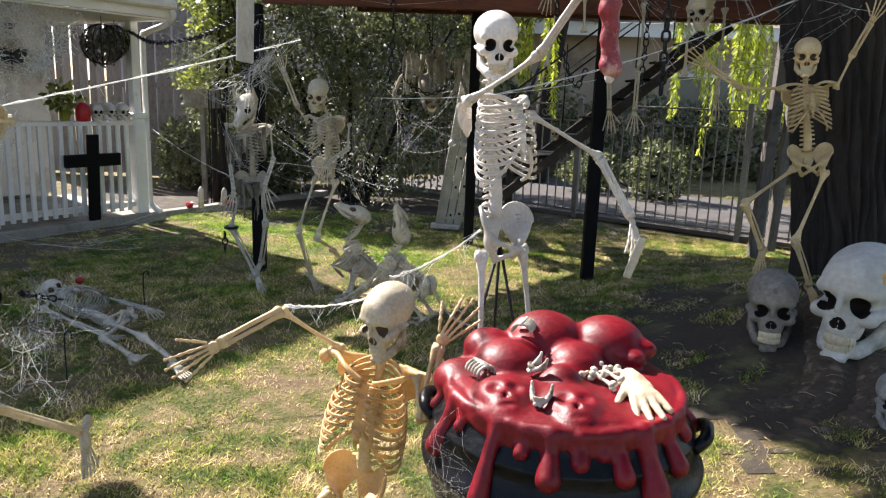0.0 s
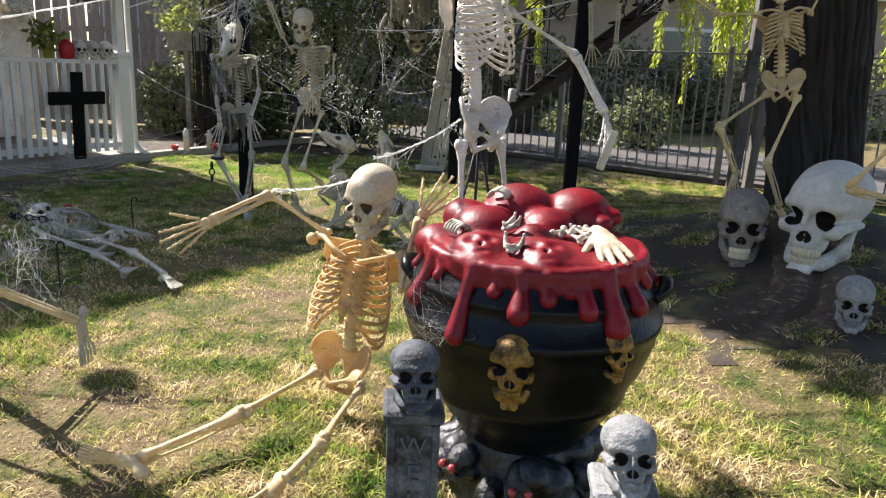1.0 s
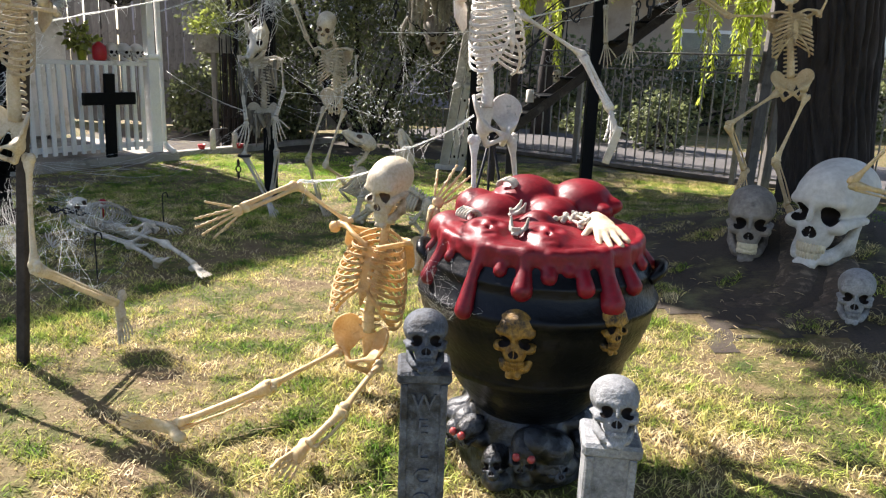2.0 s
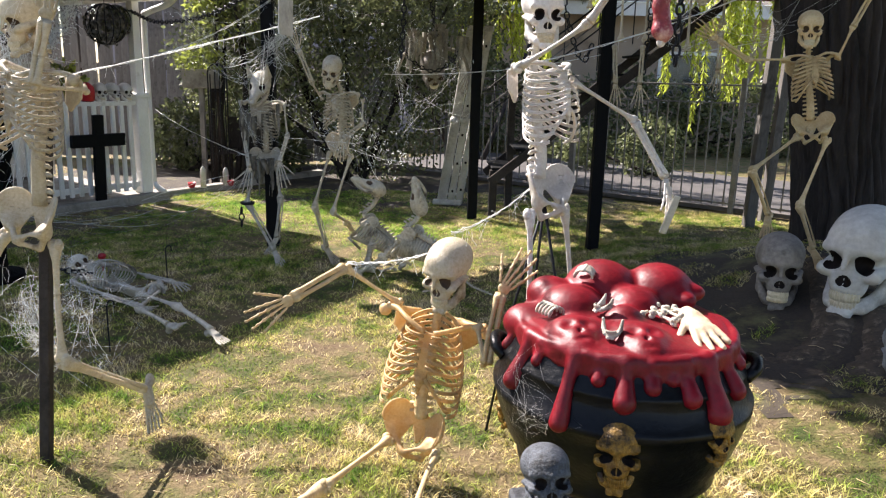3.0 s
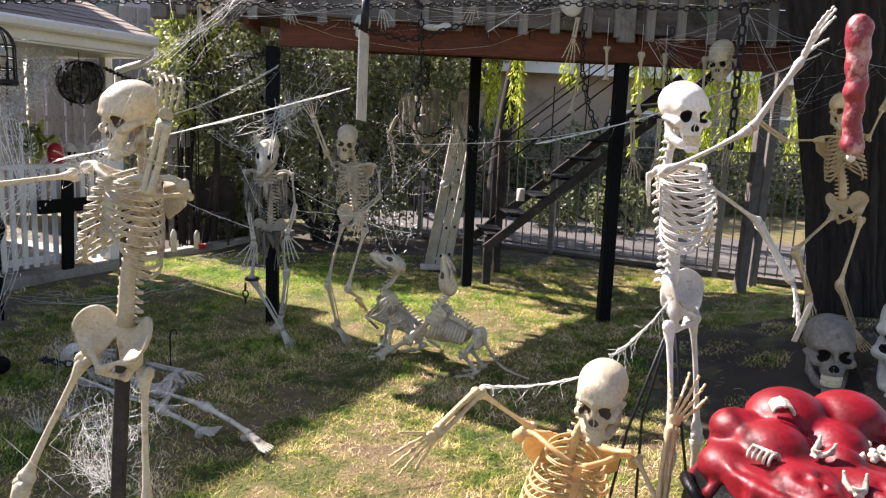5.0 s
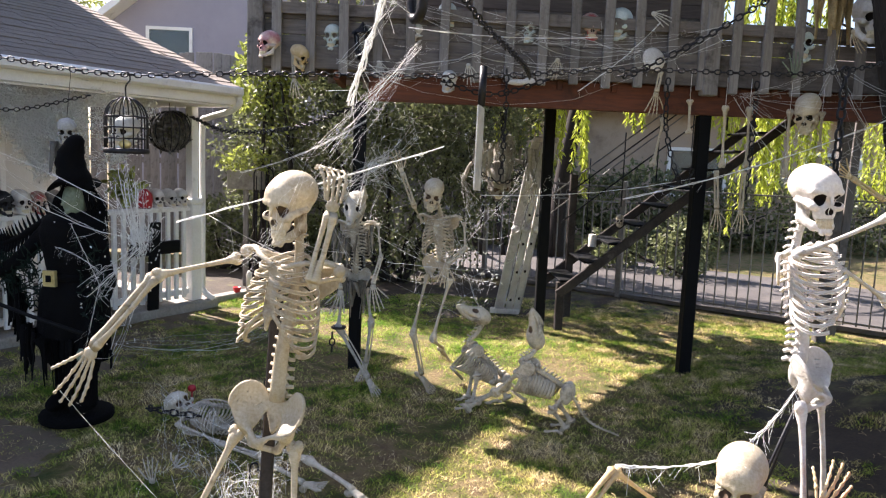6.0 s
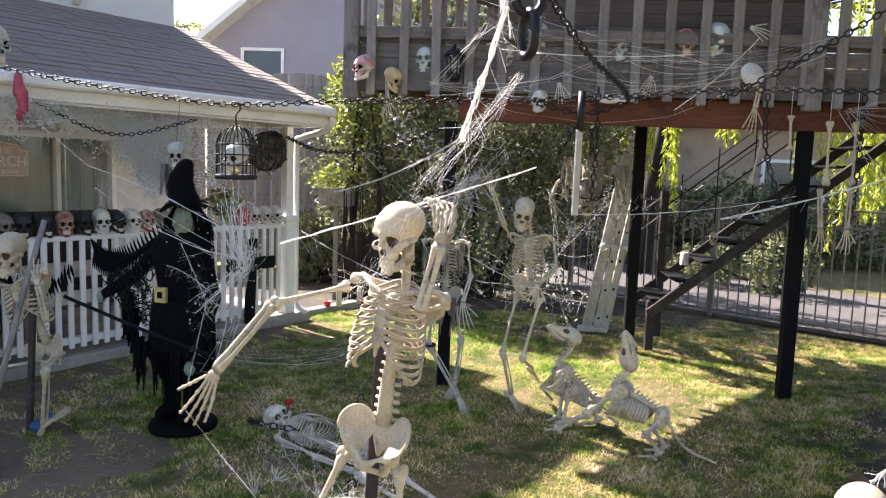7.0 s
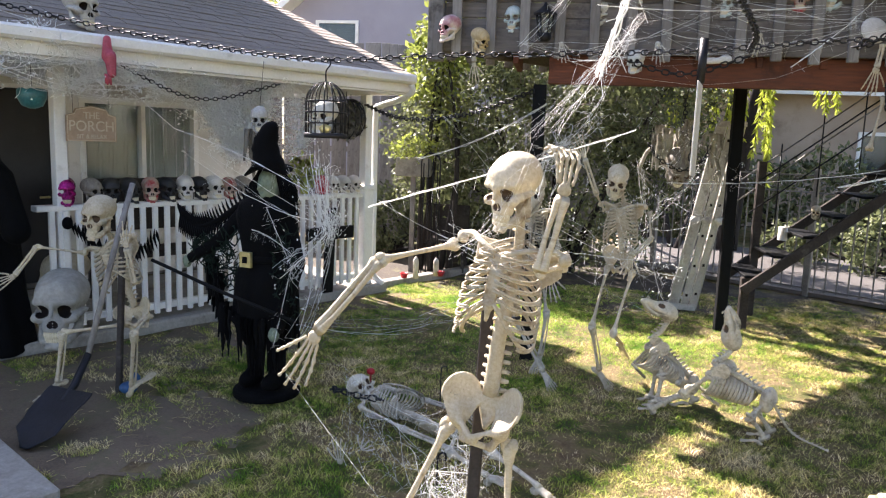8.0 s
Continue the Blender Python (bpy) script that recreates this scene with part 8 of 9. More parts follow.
chain([(-4.5, 3.75, 2.36), (-3.735, 3.95, 2.215), (-3.1, 3.92, 2.12), (-2.55, 3.85, 2.063), (-1.92, 3.9, 2.10), (-0.9, 3.95, 2.14), (-0.06, 4.0, 2.214), (0.9, 4.0, 2.24), (1.6, 4.2, 2.4)], 0.031, 0.0037, "long black plastic chain strung across the yard")
chain([(-0.1, 4.1, 2.19), (0.038, 4.2, 2.237), (0.4, 4.2, 2.44), (0.846, 4.2, 2.735), (1.1, 4.25, 2.92)], 0.04, 0.005, "black plastic chain rising to the deck")
chain([(-3.45, 8.2, 2.05), (-2.9, 7.5, 1.9), (-2.2, 6.8, 1.93), (-1.6, 6.14, 2.1)], 0.05, 0.006, "cobwebbed black chain from porch to deck post")
chain([(-0.45, 5.9, 2.42), (-0.44, 5.9, 2.0), (-0.46, 5.9, 1.55)], 0.05, 0.0065, "black chain hanging from the deck")
chain([(0.78, 5.85, 2.4), (0.8, 5.86, 2.0), (0.95, 5.86, 1.6), (1.05, 5.88, 1.75)], 0.05, 0.0065, "black chain looped under the deck")
chain([(1.45, 5.8, 2.4), (1.45, 5.8, 1.9), (1.43, 5.8, 1.5)], 0.05, 0.0065, "black chain hanging from the deck")
chain([(-0.95, 5.85, 2.3), (-0.55, 5.85, 2.22), (-0.1, 5.85, 2.36)], 0.05, 0.0065, "black chain swagged along the deck beam")
chain([(1.14, 4.15, 2.3), (1.14, 4.15, 1.9), (1.14, 4.15, 1.48)], 0.055, 0.008, "heavy black chain hanging before the tree")
chain([(3.05, 5.5, 1.95), (2.5, 5.3, 2.3)], 0.05, 0.0065, "black chain round the tree")
chain([(-1.187, 2.16, 2.5), (-1.183, 2.141, 2.02)], 0.105, 0.0135, "heavy black chain hanging over the lawn")
chain([(-1.18, 2.14, 2.3), (-1.0, 2.5, 2.16), (-0.75, 3.2, 2.12), (-0.6, 3.9, 2.14)], 0.03, 0.0036, "black chain draped with cobweb")
chain([(-2.74, 4.78, 0.1), (-2.68, 4.62, 0.16), (-2.5, 4.52, 0.17), (-2.3, 4.5, 0.16)], 0.05, 0.007, "pale chain on the lying skeleton")
chain([(-4.7, 5.55, 2.2), (-4.1, 5.7, 1.95), (-3.6, 6.1, 2.1)], 0.034, 0.004, "black chain swagged under the porch eave")
# strung scrap between deck and ladder
chain([(-0.25, 7.6, 2.2), (-0.1, 8.1, 1.72), (0.3, 8.55, 1.5)], 0.05, 0.007, "black chain hanging over the old ladder")

# pale hanging ghoul skull before the porch
gs = thing("hanging_ghost", (-3.6, 5.62, 1.8), "pale skull with tattered white cloth hanging before the porch", "prop")
add_skull(gs, frame_of((-3.57, 5.59, 1.83), (0.35, -0.93, -0.1), (0, 0, 1), 0.85), (SKULL_DARK_WHITE, SOCKET))
for k in range(9):
    part("rag_strip", rag_strips([(-3.66, 5.62, 1.74), (-3.5, 5.6, 1.74)], 1, 0.34, 520 + k, 0.03), RAG, gs)
part("string", Geo().tube([(-3.57, 5.6, 1.9), (-3.6, 5.75, 2.24)], 0.002, 4), BLACK_IRON, gs)

# ---- birdcage ----
cage = thing("birdcage", (-2.5, 3.79, 1.695), "small black wire birdcage with a skull inside", "birdcage")
part("tray", Geo().lathe([(0.0, 0.0), (0.098, 0.0), (0.102, 0.008), (0.102, 0.022), (0.095, 0.024), (0.0, 0.02)], 24, caps=False), BLACK_IRON, cage, local=True)
for i in range(14):
    a = 2 * math.pi * i / 14
    c, s = math.cos(a), math.sin(a)
    part("bar", Geo().tube([(0.094 * c, 0.094 * s, 0.02), (0.094 * c, 0.094 * s, 0.16)] + [(0.094 * math.cos(t) * c, 0.094 * math.cos(t) * s, 0.16 + 0.1 * math.sin(t)) for t in np.linspace(0.2, 1.5, 6)], 0.0033, 5), BLACK_IRON, cage, local=True)
for z in (0.07, 0.12, 0.17):
    part("hoop", Geo().tube([(0.096 * math.cos(t), 0.096 * math.sin(t), z) for t in np.linspace(0, 6.283, 29)[:-1]], 0.0036, 5, closed=True), BLACK_IRON, cage, local=True)
part("hook", Geo().tube(smooth_line([(0, 0, 0.26), (0, 0, 0.31), (0.02, 0, 0.34), (0.012, 0, 0.372), (-0.012, 0, 0.36)], 4), 0.004, 5), BLACK_IRON, cage, local=True)
loose_skull((-2.5, 3.79, 1.72), (-0.3, -0.95, 0.0), 0.15, (SKULL_WHITE, SOCKET), "small white skull inside the birdcage", "skull", jaw_open=0)
solo("birdcage_leaf", Geo().field(lambda p: ell(p, (0, 0, 0), (0.03, 0.014, 0.022)), (-0.04, -0.02, -0.03), (0.04, 0.02, 0.03), 0.008), BRASS, "yellow scrap on the birdcage floor", "scrap", m=pose(-2.48, 3.72, 1.738))

# ---- hanging sword-like blade, held blade ----
ob = thing("hanging_knife", (-0.875, 3.45, 2.1), "long blade with a black handle hanging from the chain", "knife")
part("handle", Geo().tube([(0, 0, 0.03), (-0.005, -0.01, -0.14)], 0.017, 8), BLACK_IRON, ob, local=True)
part("blade", Geo().beam((-0.005, -0.01, -0.14), (-0.01, -0.03, -0.5), 0.006, 0.13, up=(0.3, 0.95, 0)), ALU, ob, local=True)
solo("blade", Geo().field(lambda p: smax(np.abs(p[..., 1]) - 0.003, np.maximum(np.abs(p[..., 0]) - 0.028 + 0.12 * np.maximum(0, p[..., 2] - 0.05), np.abs(p[..., 2]) - 0.1), 0.003), (-0.04, -0.01, -0.11), (0.04, 0.01, 0.11), 0.006), ALU, "grey rubber cleaver blade held by the white skeleton", "blade", m=pose(0.69, 2.65, 0.95, 10, 14, 30) @ Matrix.Scale(0.78, 4))

# ---- things on the deck ----
lan = thing("lantern", (-1.535, 6.02, 2.75), "black outdoor lantern on the deck post", "lantern")
lan.matrix_basis = pose(-1.545, 5.97, 2.5)
part("base", Geo().lathe([(0.03, -0.06), (0.05, -0.04), (0.05, 0.0), (0.03, 0.005)], 6), BLACK_IRON, lan, local=True)
part("glass", Geo().lathe([(0.045, 0.0), (0.06, 0.13)], 6, caps=False), clear_glass("lantern_glass", (0.8, 0.85, 0.85, 1), 0.2), lan, local=True)
for i in range(6):
    a = math.pi / 3 * i
    part("rib", Geo().tube([(0.047 * math.cos(a), 0.047 * math.sin(a), 0), (0.062 * math.cos(a), 0.062 * math.sin(a), 0.13)], 0.005, 4), BLACK_IRON, lan, local=True)
part("cap", Geo().lathe([(0.085, 0.13), (0.08, 0.145), (0.035, 0.18), (0.02, 0.195), (0.008, 0.22)], 6), BLACK_IRON, lan, local=True)


def hung_skull(x, z, size, mt, face, label, y=5.98):
    s = loose_skull((x, y, z - size * 0.5), face, size, mt, label, "skull", "deck skulls", jaw_open=0)
    return s


hung_skull(-2.242, 2.525, 0.2, (PINK, SOCKET), (-0.6, -0.8, 0), "pink and white skull tied to the deck rail")
hung_skull(-2.042, 2.45, 0.17, (BONE_WARM, SOCKET), (0.75, -0.4, -0.3), "tan skull tied to the deck rail")
hung_skull(-1.78, 2.63, 0.21, (BLUEWHITE, SKULL_DARK), (-0.2, -1, 0), "pale plaster skull mask behind the deck rail", 6.16)
hung_skull(-1.13, 2.675, 0.2, (SKULL_WHITE, SOCKET), (-0.7, -0.7, 0), "white skull behind the deck rail", 6.16)
hung_skull(-0.9, 2.84, 0.19, (BLUEWHITE, SOCKET), (0.4, -0.9, 0), "pale blue-white skull behind the deck rail", 6.16)
hung_skull(-0.25, 2.75, 0.2, (BLUEWHITE, SKULL_DARK), (-0.4, -0.9, 0), "pale blue-white skull behind the deck rail", 6.16)
hung_skull(0.23, 2.8, 0.22, (BLOODY, SOCKET), (0, -1, 0), "red-speckled skull behind the deck rail", 6.16)
hung_skull(0.47, 2.83, 0.26, (BLUEWHITE, SKULL_DARK), (-0.5, -0.8, 0), "large pale blue-white skull behind the deck rail", 6.16)
hung_skull(-0.88, 2.31, 0.17, (SKULL_WHITE, SOCKET), (-0.3, -0.9, 0), "white skull hanging under the deck edge")
hung_skull(1.95, 2.75, 0.3, (BLUEWHITE, SOCKET), (-0.3, -0.9, 0), "large pale skull behind the deck rail", 6.16)
hung_skull(1.86, 2.2, 0.26, (BONE, SOCKET), (-0.6, -0.6, -0.5), "tan skull hanging under the deck edge", 5.75)
solo("flat_bone", Geo().field(lambda p: smin(ell(p, (-0.03, 0, 0), (0.08, 0.02, 0.025)), ell(p, (0.07, 0, 0.01), (0.05, 0.018, 0.035)), 0.02), (-0.13, -0.03, -0.05), (0.14, 0.03, 0.06), 0.012), BONE_WHITE, "white bone lying on the deck edge", "bone", m=pose(-0.32, 6.03, 2.335))
solo("round_plate", Geo().lathe([(0.0, 0.02), (0.085, 0.012), (0.095, 0.0), (0.085, -0.012), (0.0, -0.02)], 24, caps=False), BONE_WHITE, "white disc with a dark slit hanging on the deck", "disc", m=pose(0.70, 5.98, 2.552, 75, 0, 10))

handmesh = shared("hand", make_hand, (BONE,))


def hand_prop(at, down, palm, scale, mat, label, arm=0.0):
    """A bone hand that hangs or clings, with its forearm where it shows."""
    z = Vector(down).normalized()
    x = Vector(palm).cross(z).normalized()
    m = Matrix((x, z.cross(x), z)).transposed().to_4x4() @ Matrix.Scale(scale, 4)
    m.translation = Vector(at)
    ob = thing("skeleton_hand", at, label, "skeleton hand", "hanging bones")
    put("hand", shared("hand", make_hand, (mat,)), ob, m)
    if arm:
        put("forearm", shared("forearm", make_forearm, (mat,)), ob, along(Vector(at) - z * arm, at))
    return ob


hand_prop((-1.42, 5.96, 2.44), (0.2, -0.1, -1), (0, -1, 0), 0.9, SKULL_WHITE, "white bone hand clinging to the deck edge")
hand_prop((0.66, 5.98, 2.9), (0.8, -0.1, -0.4), (0, -1, 0), 1.0, SKULL_WHITE, "white bone hand hooked over the deck rail")
hand_prop((-0.74, 5.95, 2.45), (0.1, -0.1, -1), (0, -1, 0), 0.95, SKULL_WHITE, "white bone hand clinging to the deck edge")
hand_prop((-0.05, 5.95, 2.52), (-0.35, -0.1, -1), (0, -1, 0), 1.0, BONE_GREY, "grey bone hand clinging to the deck edge")
hand_prop((0.73, 5.95, 2.3), (-0.15, 0, -1), (0, -1, 0), 1.15, BONE, "tan bone hand hanging from the deck", 0.16)
hand_prop((1.81, 5.95, 2.46), (0.0, -0.1, 1), (0, -1, 0), 1.2, WITCH_SKIN, "grey-green claw-like prop reaching up the deck edge")
hand_prop((1.41, 5.8, 1.42), (0, 0, -1), (0, -1, 0), 1.1, BONE, "tan bone arm hanging from the deck", 0.3)
hand_prop((1.22, 5.8, 1.42), (0.1, 0, -1), (0, -1, 0), 1.1, BONE, "tan bone arm hanging from the deck", 0.3)
hand_prop((2.05, 5.9, 1.55), (0.0, 0, -1), (0, -1, 0), 1.1, BONE, "tan bone arm hanging from the deck", 0.3)
hand_prop((-2.05, 5.95, 2.28), (0.05, 0, -1), (0, -1, 0), 0.9, BONE_GREY, "grey bone hand hanging from the deck", 0.2)
hand_prop((-2.36, 4.05, 0.05), (0.3, -0.6, 0.35), (0, -1, 0), 0.9, BONE_WHITE, "white bone hand lying in the grass")
hand_prop((-2.45, 3.95, 0.0), (-0.1, -0.1, 1), (0, -1, 0), 0.85, BONE_GREY, "grey bone hand reaching out of the lawn")
ob = thing("leg_bone", (0.76, 5.94, 1.85), "pale leg bone hanging from the deck", "bone", "hanging bones")
put("bone", shared("thigh_bone", lambda: make_long_bone(0.0225, 0.055), (BONE,)), ob, along((0.80, 5.94, 2.1), (0.74, 5.94, 1.74)))
for x, y, z0, z1 in ((1.42, 5.82, 2.3, 1.75), (1.23, 5.82, 2.3, 1.75), (2.05, 5.92, 2.3, 1.9), (1.78, 5.9, 2.3, 1.7), (1.0, 5.95, 2.35, 2.0)):
    ob = thing("leg_bone", (x, y, z1), "pale long bone hanging from the deck on a string", "bone", "hanging bones")
    put("bone", shared("thigh_bone", lambda: make_long_bone(0.0225, 0.055), (BONE,)), ob, along((x, y, z0 - 0.1), (x + 0.01, y, z1)))
    part("string", Geo().tube([(x, y, z0 - 0.1), (x, y, z0 + 0.12)], 0.002, 4), WEB, ob)

# hanging ragged ghoul near the ladder
gh = thing("hanging_ghoul", (-0.2, 7.95, 1.4), "grey rag-wrapped skull prop with spread claws hanging before the fence", "prop")
add_skull(gh, frame_of((-0.2, 7.95, 1.55), (0.25, -0.6, -0.8), (0, -0.6, 1), 1.65), (SKULL_DARK, SOCKET_TAN), jaw_open=0)
for i in range(46):
    a = i * 2.4
    k = 0.08 + 0.2 * (i % 7) / 6
    part("rag_strip", rag_strips([(-0.2 + k * math.cos(a), 7.9 + 0.7 * k * math.sin(a), 2.0 - 0.004 * i), (-0.2 + 1.25 * k * math.cos(a), 7.86 + 0.9 * k * math.sin(a), 1.84)], 1, 0.34, 70 + i, 0.045), RAG_PALE, gh)
for sx in (-1, 1):
    part("arm_bone", Geo().tube(smooth_line([(-0.2 + 0.12 * sx, 8.0, 1.75), (-0.2 + 0.3 * sx, 7.95, 1.68), (-0.2 + 0.38 * sx, 7.92, 1.5)], 5), 0.02, 7), RAG_PALE, gh)
    put("claw", shared("hand", make_hand, (RAG_PALE,)), gh, pose(-0.2 + 0.38 * sx, 7.92, 1.5, 180 - 15, 20 * sx, 0) @ Matrix.Scale(1.2, 4))
part("string", Geo().tube([(-0.2, 8.06, 1.9), (-0.2, 7.7, 2.3)], 0.004, 4), BLACK_IRON, gh)
chain([(-0.52, 7.85, 1.75), (-0.42, 7.75, 1.6), (-0.2, 7.7, 1.5), (0.0, 7.75, 1.62), (0.06, 7.85, 1.8)], 0.045, 0.006, "black chain draped over the rag-wrapped skull prop")

# ragged prop slung over the deck rail beside the tree
cp = thing("ragged_skull_prop", (2.2, 5.92, 2.7), "white skull with tan shredded cloth slung over the deck rail", "prop")
add_skull(cp, frame_of((2.31, 5.86, 2.96), (-0.15, -0.98, -0.1), (0, 0, 1), 1.6), (BONE_WHITE, SOCKET), jaw_open=6)
for k in range(26):
    part("rag_strip", rag_strips([(1.9, 5.9, 3.3), (2.05, 5.88, 3.25), (2.2, 5.9, 3.15)], 1, 0.5, 620 + k, 0.035), RAG_TAN, cp)
put("hand", shared("hand", make_hand, (BONE,)), cp, frame_of((2.2, 5.88, 2.83), (0.2, -1, 0.1), (-0.45, -0.1, 1), 1.15) @ pose(0, 0, 0, 180))

# ---- old aluminium ladder ----
lad = thing("ladder", (0.05, 8.45, 0), "old aluminium extension ladder with punched rails leaning on the deck", "ladder")
lower, upper = Vector((0.06, 8.42, 0.0)), Vector((0.33, 8.1, 1.96))
run = upper - lower
tilt_up = Vector((1, 0.12, 0))


def ladder_rail(off, depth, width, holes, t0=0.0, t1=1.0):
    """One channel rail: a flat web with two raised flanges; dark blocks stand for the dark of its punched square holes.
    """
    a, b = lower + run * t0 + Vector((off, depth, 0)), lower + run * t1 + Vector((off * 0.92, depth, 0))
    r = part("rail", Geo().beam(a, b, 0.006, width, up=tilt_up, bevel=0.001), ALU, lad)
    for e in (-1, 1):
        oe = Vector((e * (width / 2 - 0.004), -0.014, 0))
        part("flange", Geo().beam(a + oe, b + oe, 0.03, 0.007, up=tilt_up, bevel=0.001), ALU, r)
    for k in range(holes):
        p = a + (b - a) * ((k + 0.5) / holes)
        part("hole", Geo().box((-0.012, -0.004, -0.014), (0.012, 0.001, 0.014), m=Matrix.Translation(p + Vector((0, -0.0045, 0)))), SOCKET, r)


ladder_rail(-0.135, 0.02, 0.105, 0, 0.03, 1.0)
ladder_rail(-0.03, -0.02, 0.075, 6)
ladder_rail(0.065, 0.0, 0.08, 6, 0.01, 0.99)
for k in range(8):
    p = lower + run * (0.06 + 0.12 * k)
    part("rung", Geo().tube([p + Vector((-0.15, 0.045, 0)), p + Vector((0.09, 0.045, 0))], 0.015, 7), ALU, lad)
part("foot_bar", Geo().box((-0.2, -0.045, 0.0), (0.13, 0.03, 0.06), bevel=0.008), ALU, lad, m=pose(0.03, 8.41, 0.0, 0, 0, -8))
for x in (-0.15, -0.03, 0.09):
    part("clamp", Geo().ball(lower + run * 0.5 + Vector((x, -0.03, 0)), (0.05, 0.04, 0.045), 0, 10), ALU, lad)
for x in (-0.12, 0.06):
    part("end_cap", Geo().box((-0.055, -0.03, -0.03), (0.055, 0.02, 0.03), bevel=0.015), ALU, lad, m=Matrix.Translation(upper + Vector((x * 0.9, 0, 0.0))))

# ---- stair rails and things on the stair ----
for dz, y in ((0.75, 8.42), (0.95, 8.42), (0.75, 7.64), (1.0, 7.64)):
    part("hand_rail", Geo().tube([(0.42, y, 0.38 + dz), (2.72, y, 2.2 + dz)], 0.008, 6), BLACK_IRON if y < 8 else IRON, stair)
for k in range(6):
    x = 0.5 + 0.38 * k
    part("rail_stile", Geo().tube([(x, 8.42, 0.5 + 0.79 * (x - 0.3)), (x, 8.42, 1.33 + 0.79 * (x - 0.3))], 0.007, 5), BLACK_IRON, stair)
loose_skull((1.13, 8.0, 1.07), (-0.3, -0.9, 0), 0.13, (BONE, SOCKET), "small skull on a stair tread", "skull", jaw_open=0)
solo("candle", Geo().lathe([(0.045, 0), (0.042, 0.13), (0.03, 0.135), (0.0, 0.12)], 14, caps=False), BONE_WHITE, "short white candle on a stair tread", "candle", "candles", m=pose(0.86, 8.05, 0.84))

# items behind the porch: iron trellis, planter box
ob = thing("trellis", (-2.95, 9.6, 0), "black iron plant trellis by the board fence", "trellis")
for x in (-0.09, -0.03, 0.03, 0.09):
    part("rod", Geo().tube([(x, 0, -0.03), (x, 0, 1.5 - abs(x))], 0.008, 5), BLACK_IRON, ob, local=True)
part("arch", Geo().tube([(-0.12, 0, -0.03), (-0.12, 0, 1.4)] + [(0.12 * math.cos(t), 0, 1.42 + 0.12 * math.sin(t)) for t in np.linspace(3.0, 0.14, 8)] + [(0.12, 0, 1.4), (0.12, 0, -0.03)], 0.01, 6), BLACK_IRON, ob, local=True)
for z in (0.4, 0.9, 1.2):
    part("crossbar", Geo().tube([(-0.12, 0, z), (0.12, 0, z)], 0.006, 5), BLACK_IRON, ob, local=True)
ob = thing("planter_box", (-3.2, 9.75, 1.35), "grey planter box fixed to the board fence", "planter")
part("box", Geo().box((-0.22, -0.09, -0.12), (0.22, 0.09, 0.12), bevel=0.01), CONCRETE, ob, local=True)
part("post", Geo().box((-0.03, -0.03, -1.4), (0.03, 0.03, -0.121)), WOOD_GREY, ob, local=True)
vv, qq = leaves(500, [((0, 0, 0.22), (0.3, 0.15, 0.16), 1)], 0.06, 61)
put("foliage", leaf_mesh("foliage", vv, qq, NOTRI, LEAF_LIGHT), ob, None, "", True)["kind"] = "stuff"
ob = thing("garden_chair", (-2.75, 10.0, 0), "dark folded garden chair by the fence", "chair")
part("seat", Geo().box((-0.25, -0.22, 0.38), (0.25, 0.22, 0.42), bevel=0.01), WOOD_STAIR, ob, local=True)
part("backrest", Geo().box((-0.25, 0.18, 0.42), (0.25, 0.22, 0.85), bevel=0.01), WOOD_STAIR, ob, local=True)
for x in (-0.22, 0.22):
    for y in (-0.19, 0.19):
        part("leg", Geo().box((x - 0.02, y - 0.02, 0), (x + 0.02, y + 0.02, 0.38)), WOOD_STAIR, ob, local=True)
# palm behind the house
palm = thing("palm_tree", (-11.6, 24.5, 0), "palm tree behind the roofs", "tree")
part("trunk", Geo().tube([(-11.6, 24.5, -0.1), (-11.5, 24.5, 6.0)], [0.18, 0.13], 10), BARK, palm)
for i in range(11):
    a = i * 2.39
    g = Geo()
    pts = [Vector((-11.5 + 1.5 * t * math.cos(a), 24.5 + 1.5 * t * math.sin(a), 6.0 + 1.0 * t - 1.5 * t * t)) for t in np.linspace(0, 1, 9)]
    g.tube(pts, 0.02, 4)
    for p, t in zip(pts[1:], np.linspace(0.1, 1, 8)):
        for s in (-1, 1):
            d = Vector((-math.sin(a) * s, math.cos(a) * s, -0.5)) * 0.5 * (1.1 - t * 0.6)
            e = Vector((math.cos(a), math.sin(a), 0)) * 0.09
            g.add([p, p + e, p + d + e * 2.0], [(0, 1, 2)], 0, False)
    part("frond", g, LEAF_LIGHT, palm)
# shallow roots and bark litter running from the tree over the lawn
LITTER = material("brown_bark_litter", srgb("5f5242"), srgb("2f2720"), 0.95, 12, 70, 0.9, stretch=(0.5, 1, 1), dirt=srgb("8d7c66"), dirt_scale=14, dirt_at=0.6)
for rt, r0 in ((((2.35, 4.5), (2.0, 3.7), (1.6, 3.5), (1.1, 3.5)), 0.2), (((2.5, 4.4), (2.15, 3.5), (1.7, 3.25), (1.25, 3.25)), 0.17)):
    c = smooth_line([(x, y, float(ground_height(np.array(x), np.array(y)))) for x, y in rt], 14)
    rad = np.linspace(r0, r0 * 0.7, len(c)) * (1 + 0.012 * np.sin(np.arange(len(c)) * 2.3))
    g = Geo().tube(c - np.array((0, 0, r0 * 0.86)), rad, 40)
    g.v[-1] += 0.006 * np.sin(g.v[-1] @ np.array((31, 57, 83)))[:, None] * np.array((0, 0, 1))
    part("root", g, LITTER, tree)

# ---- cobwebs ----


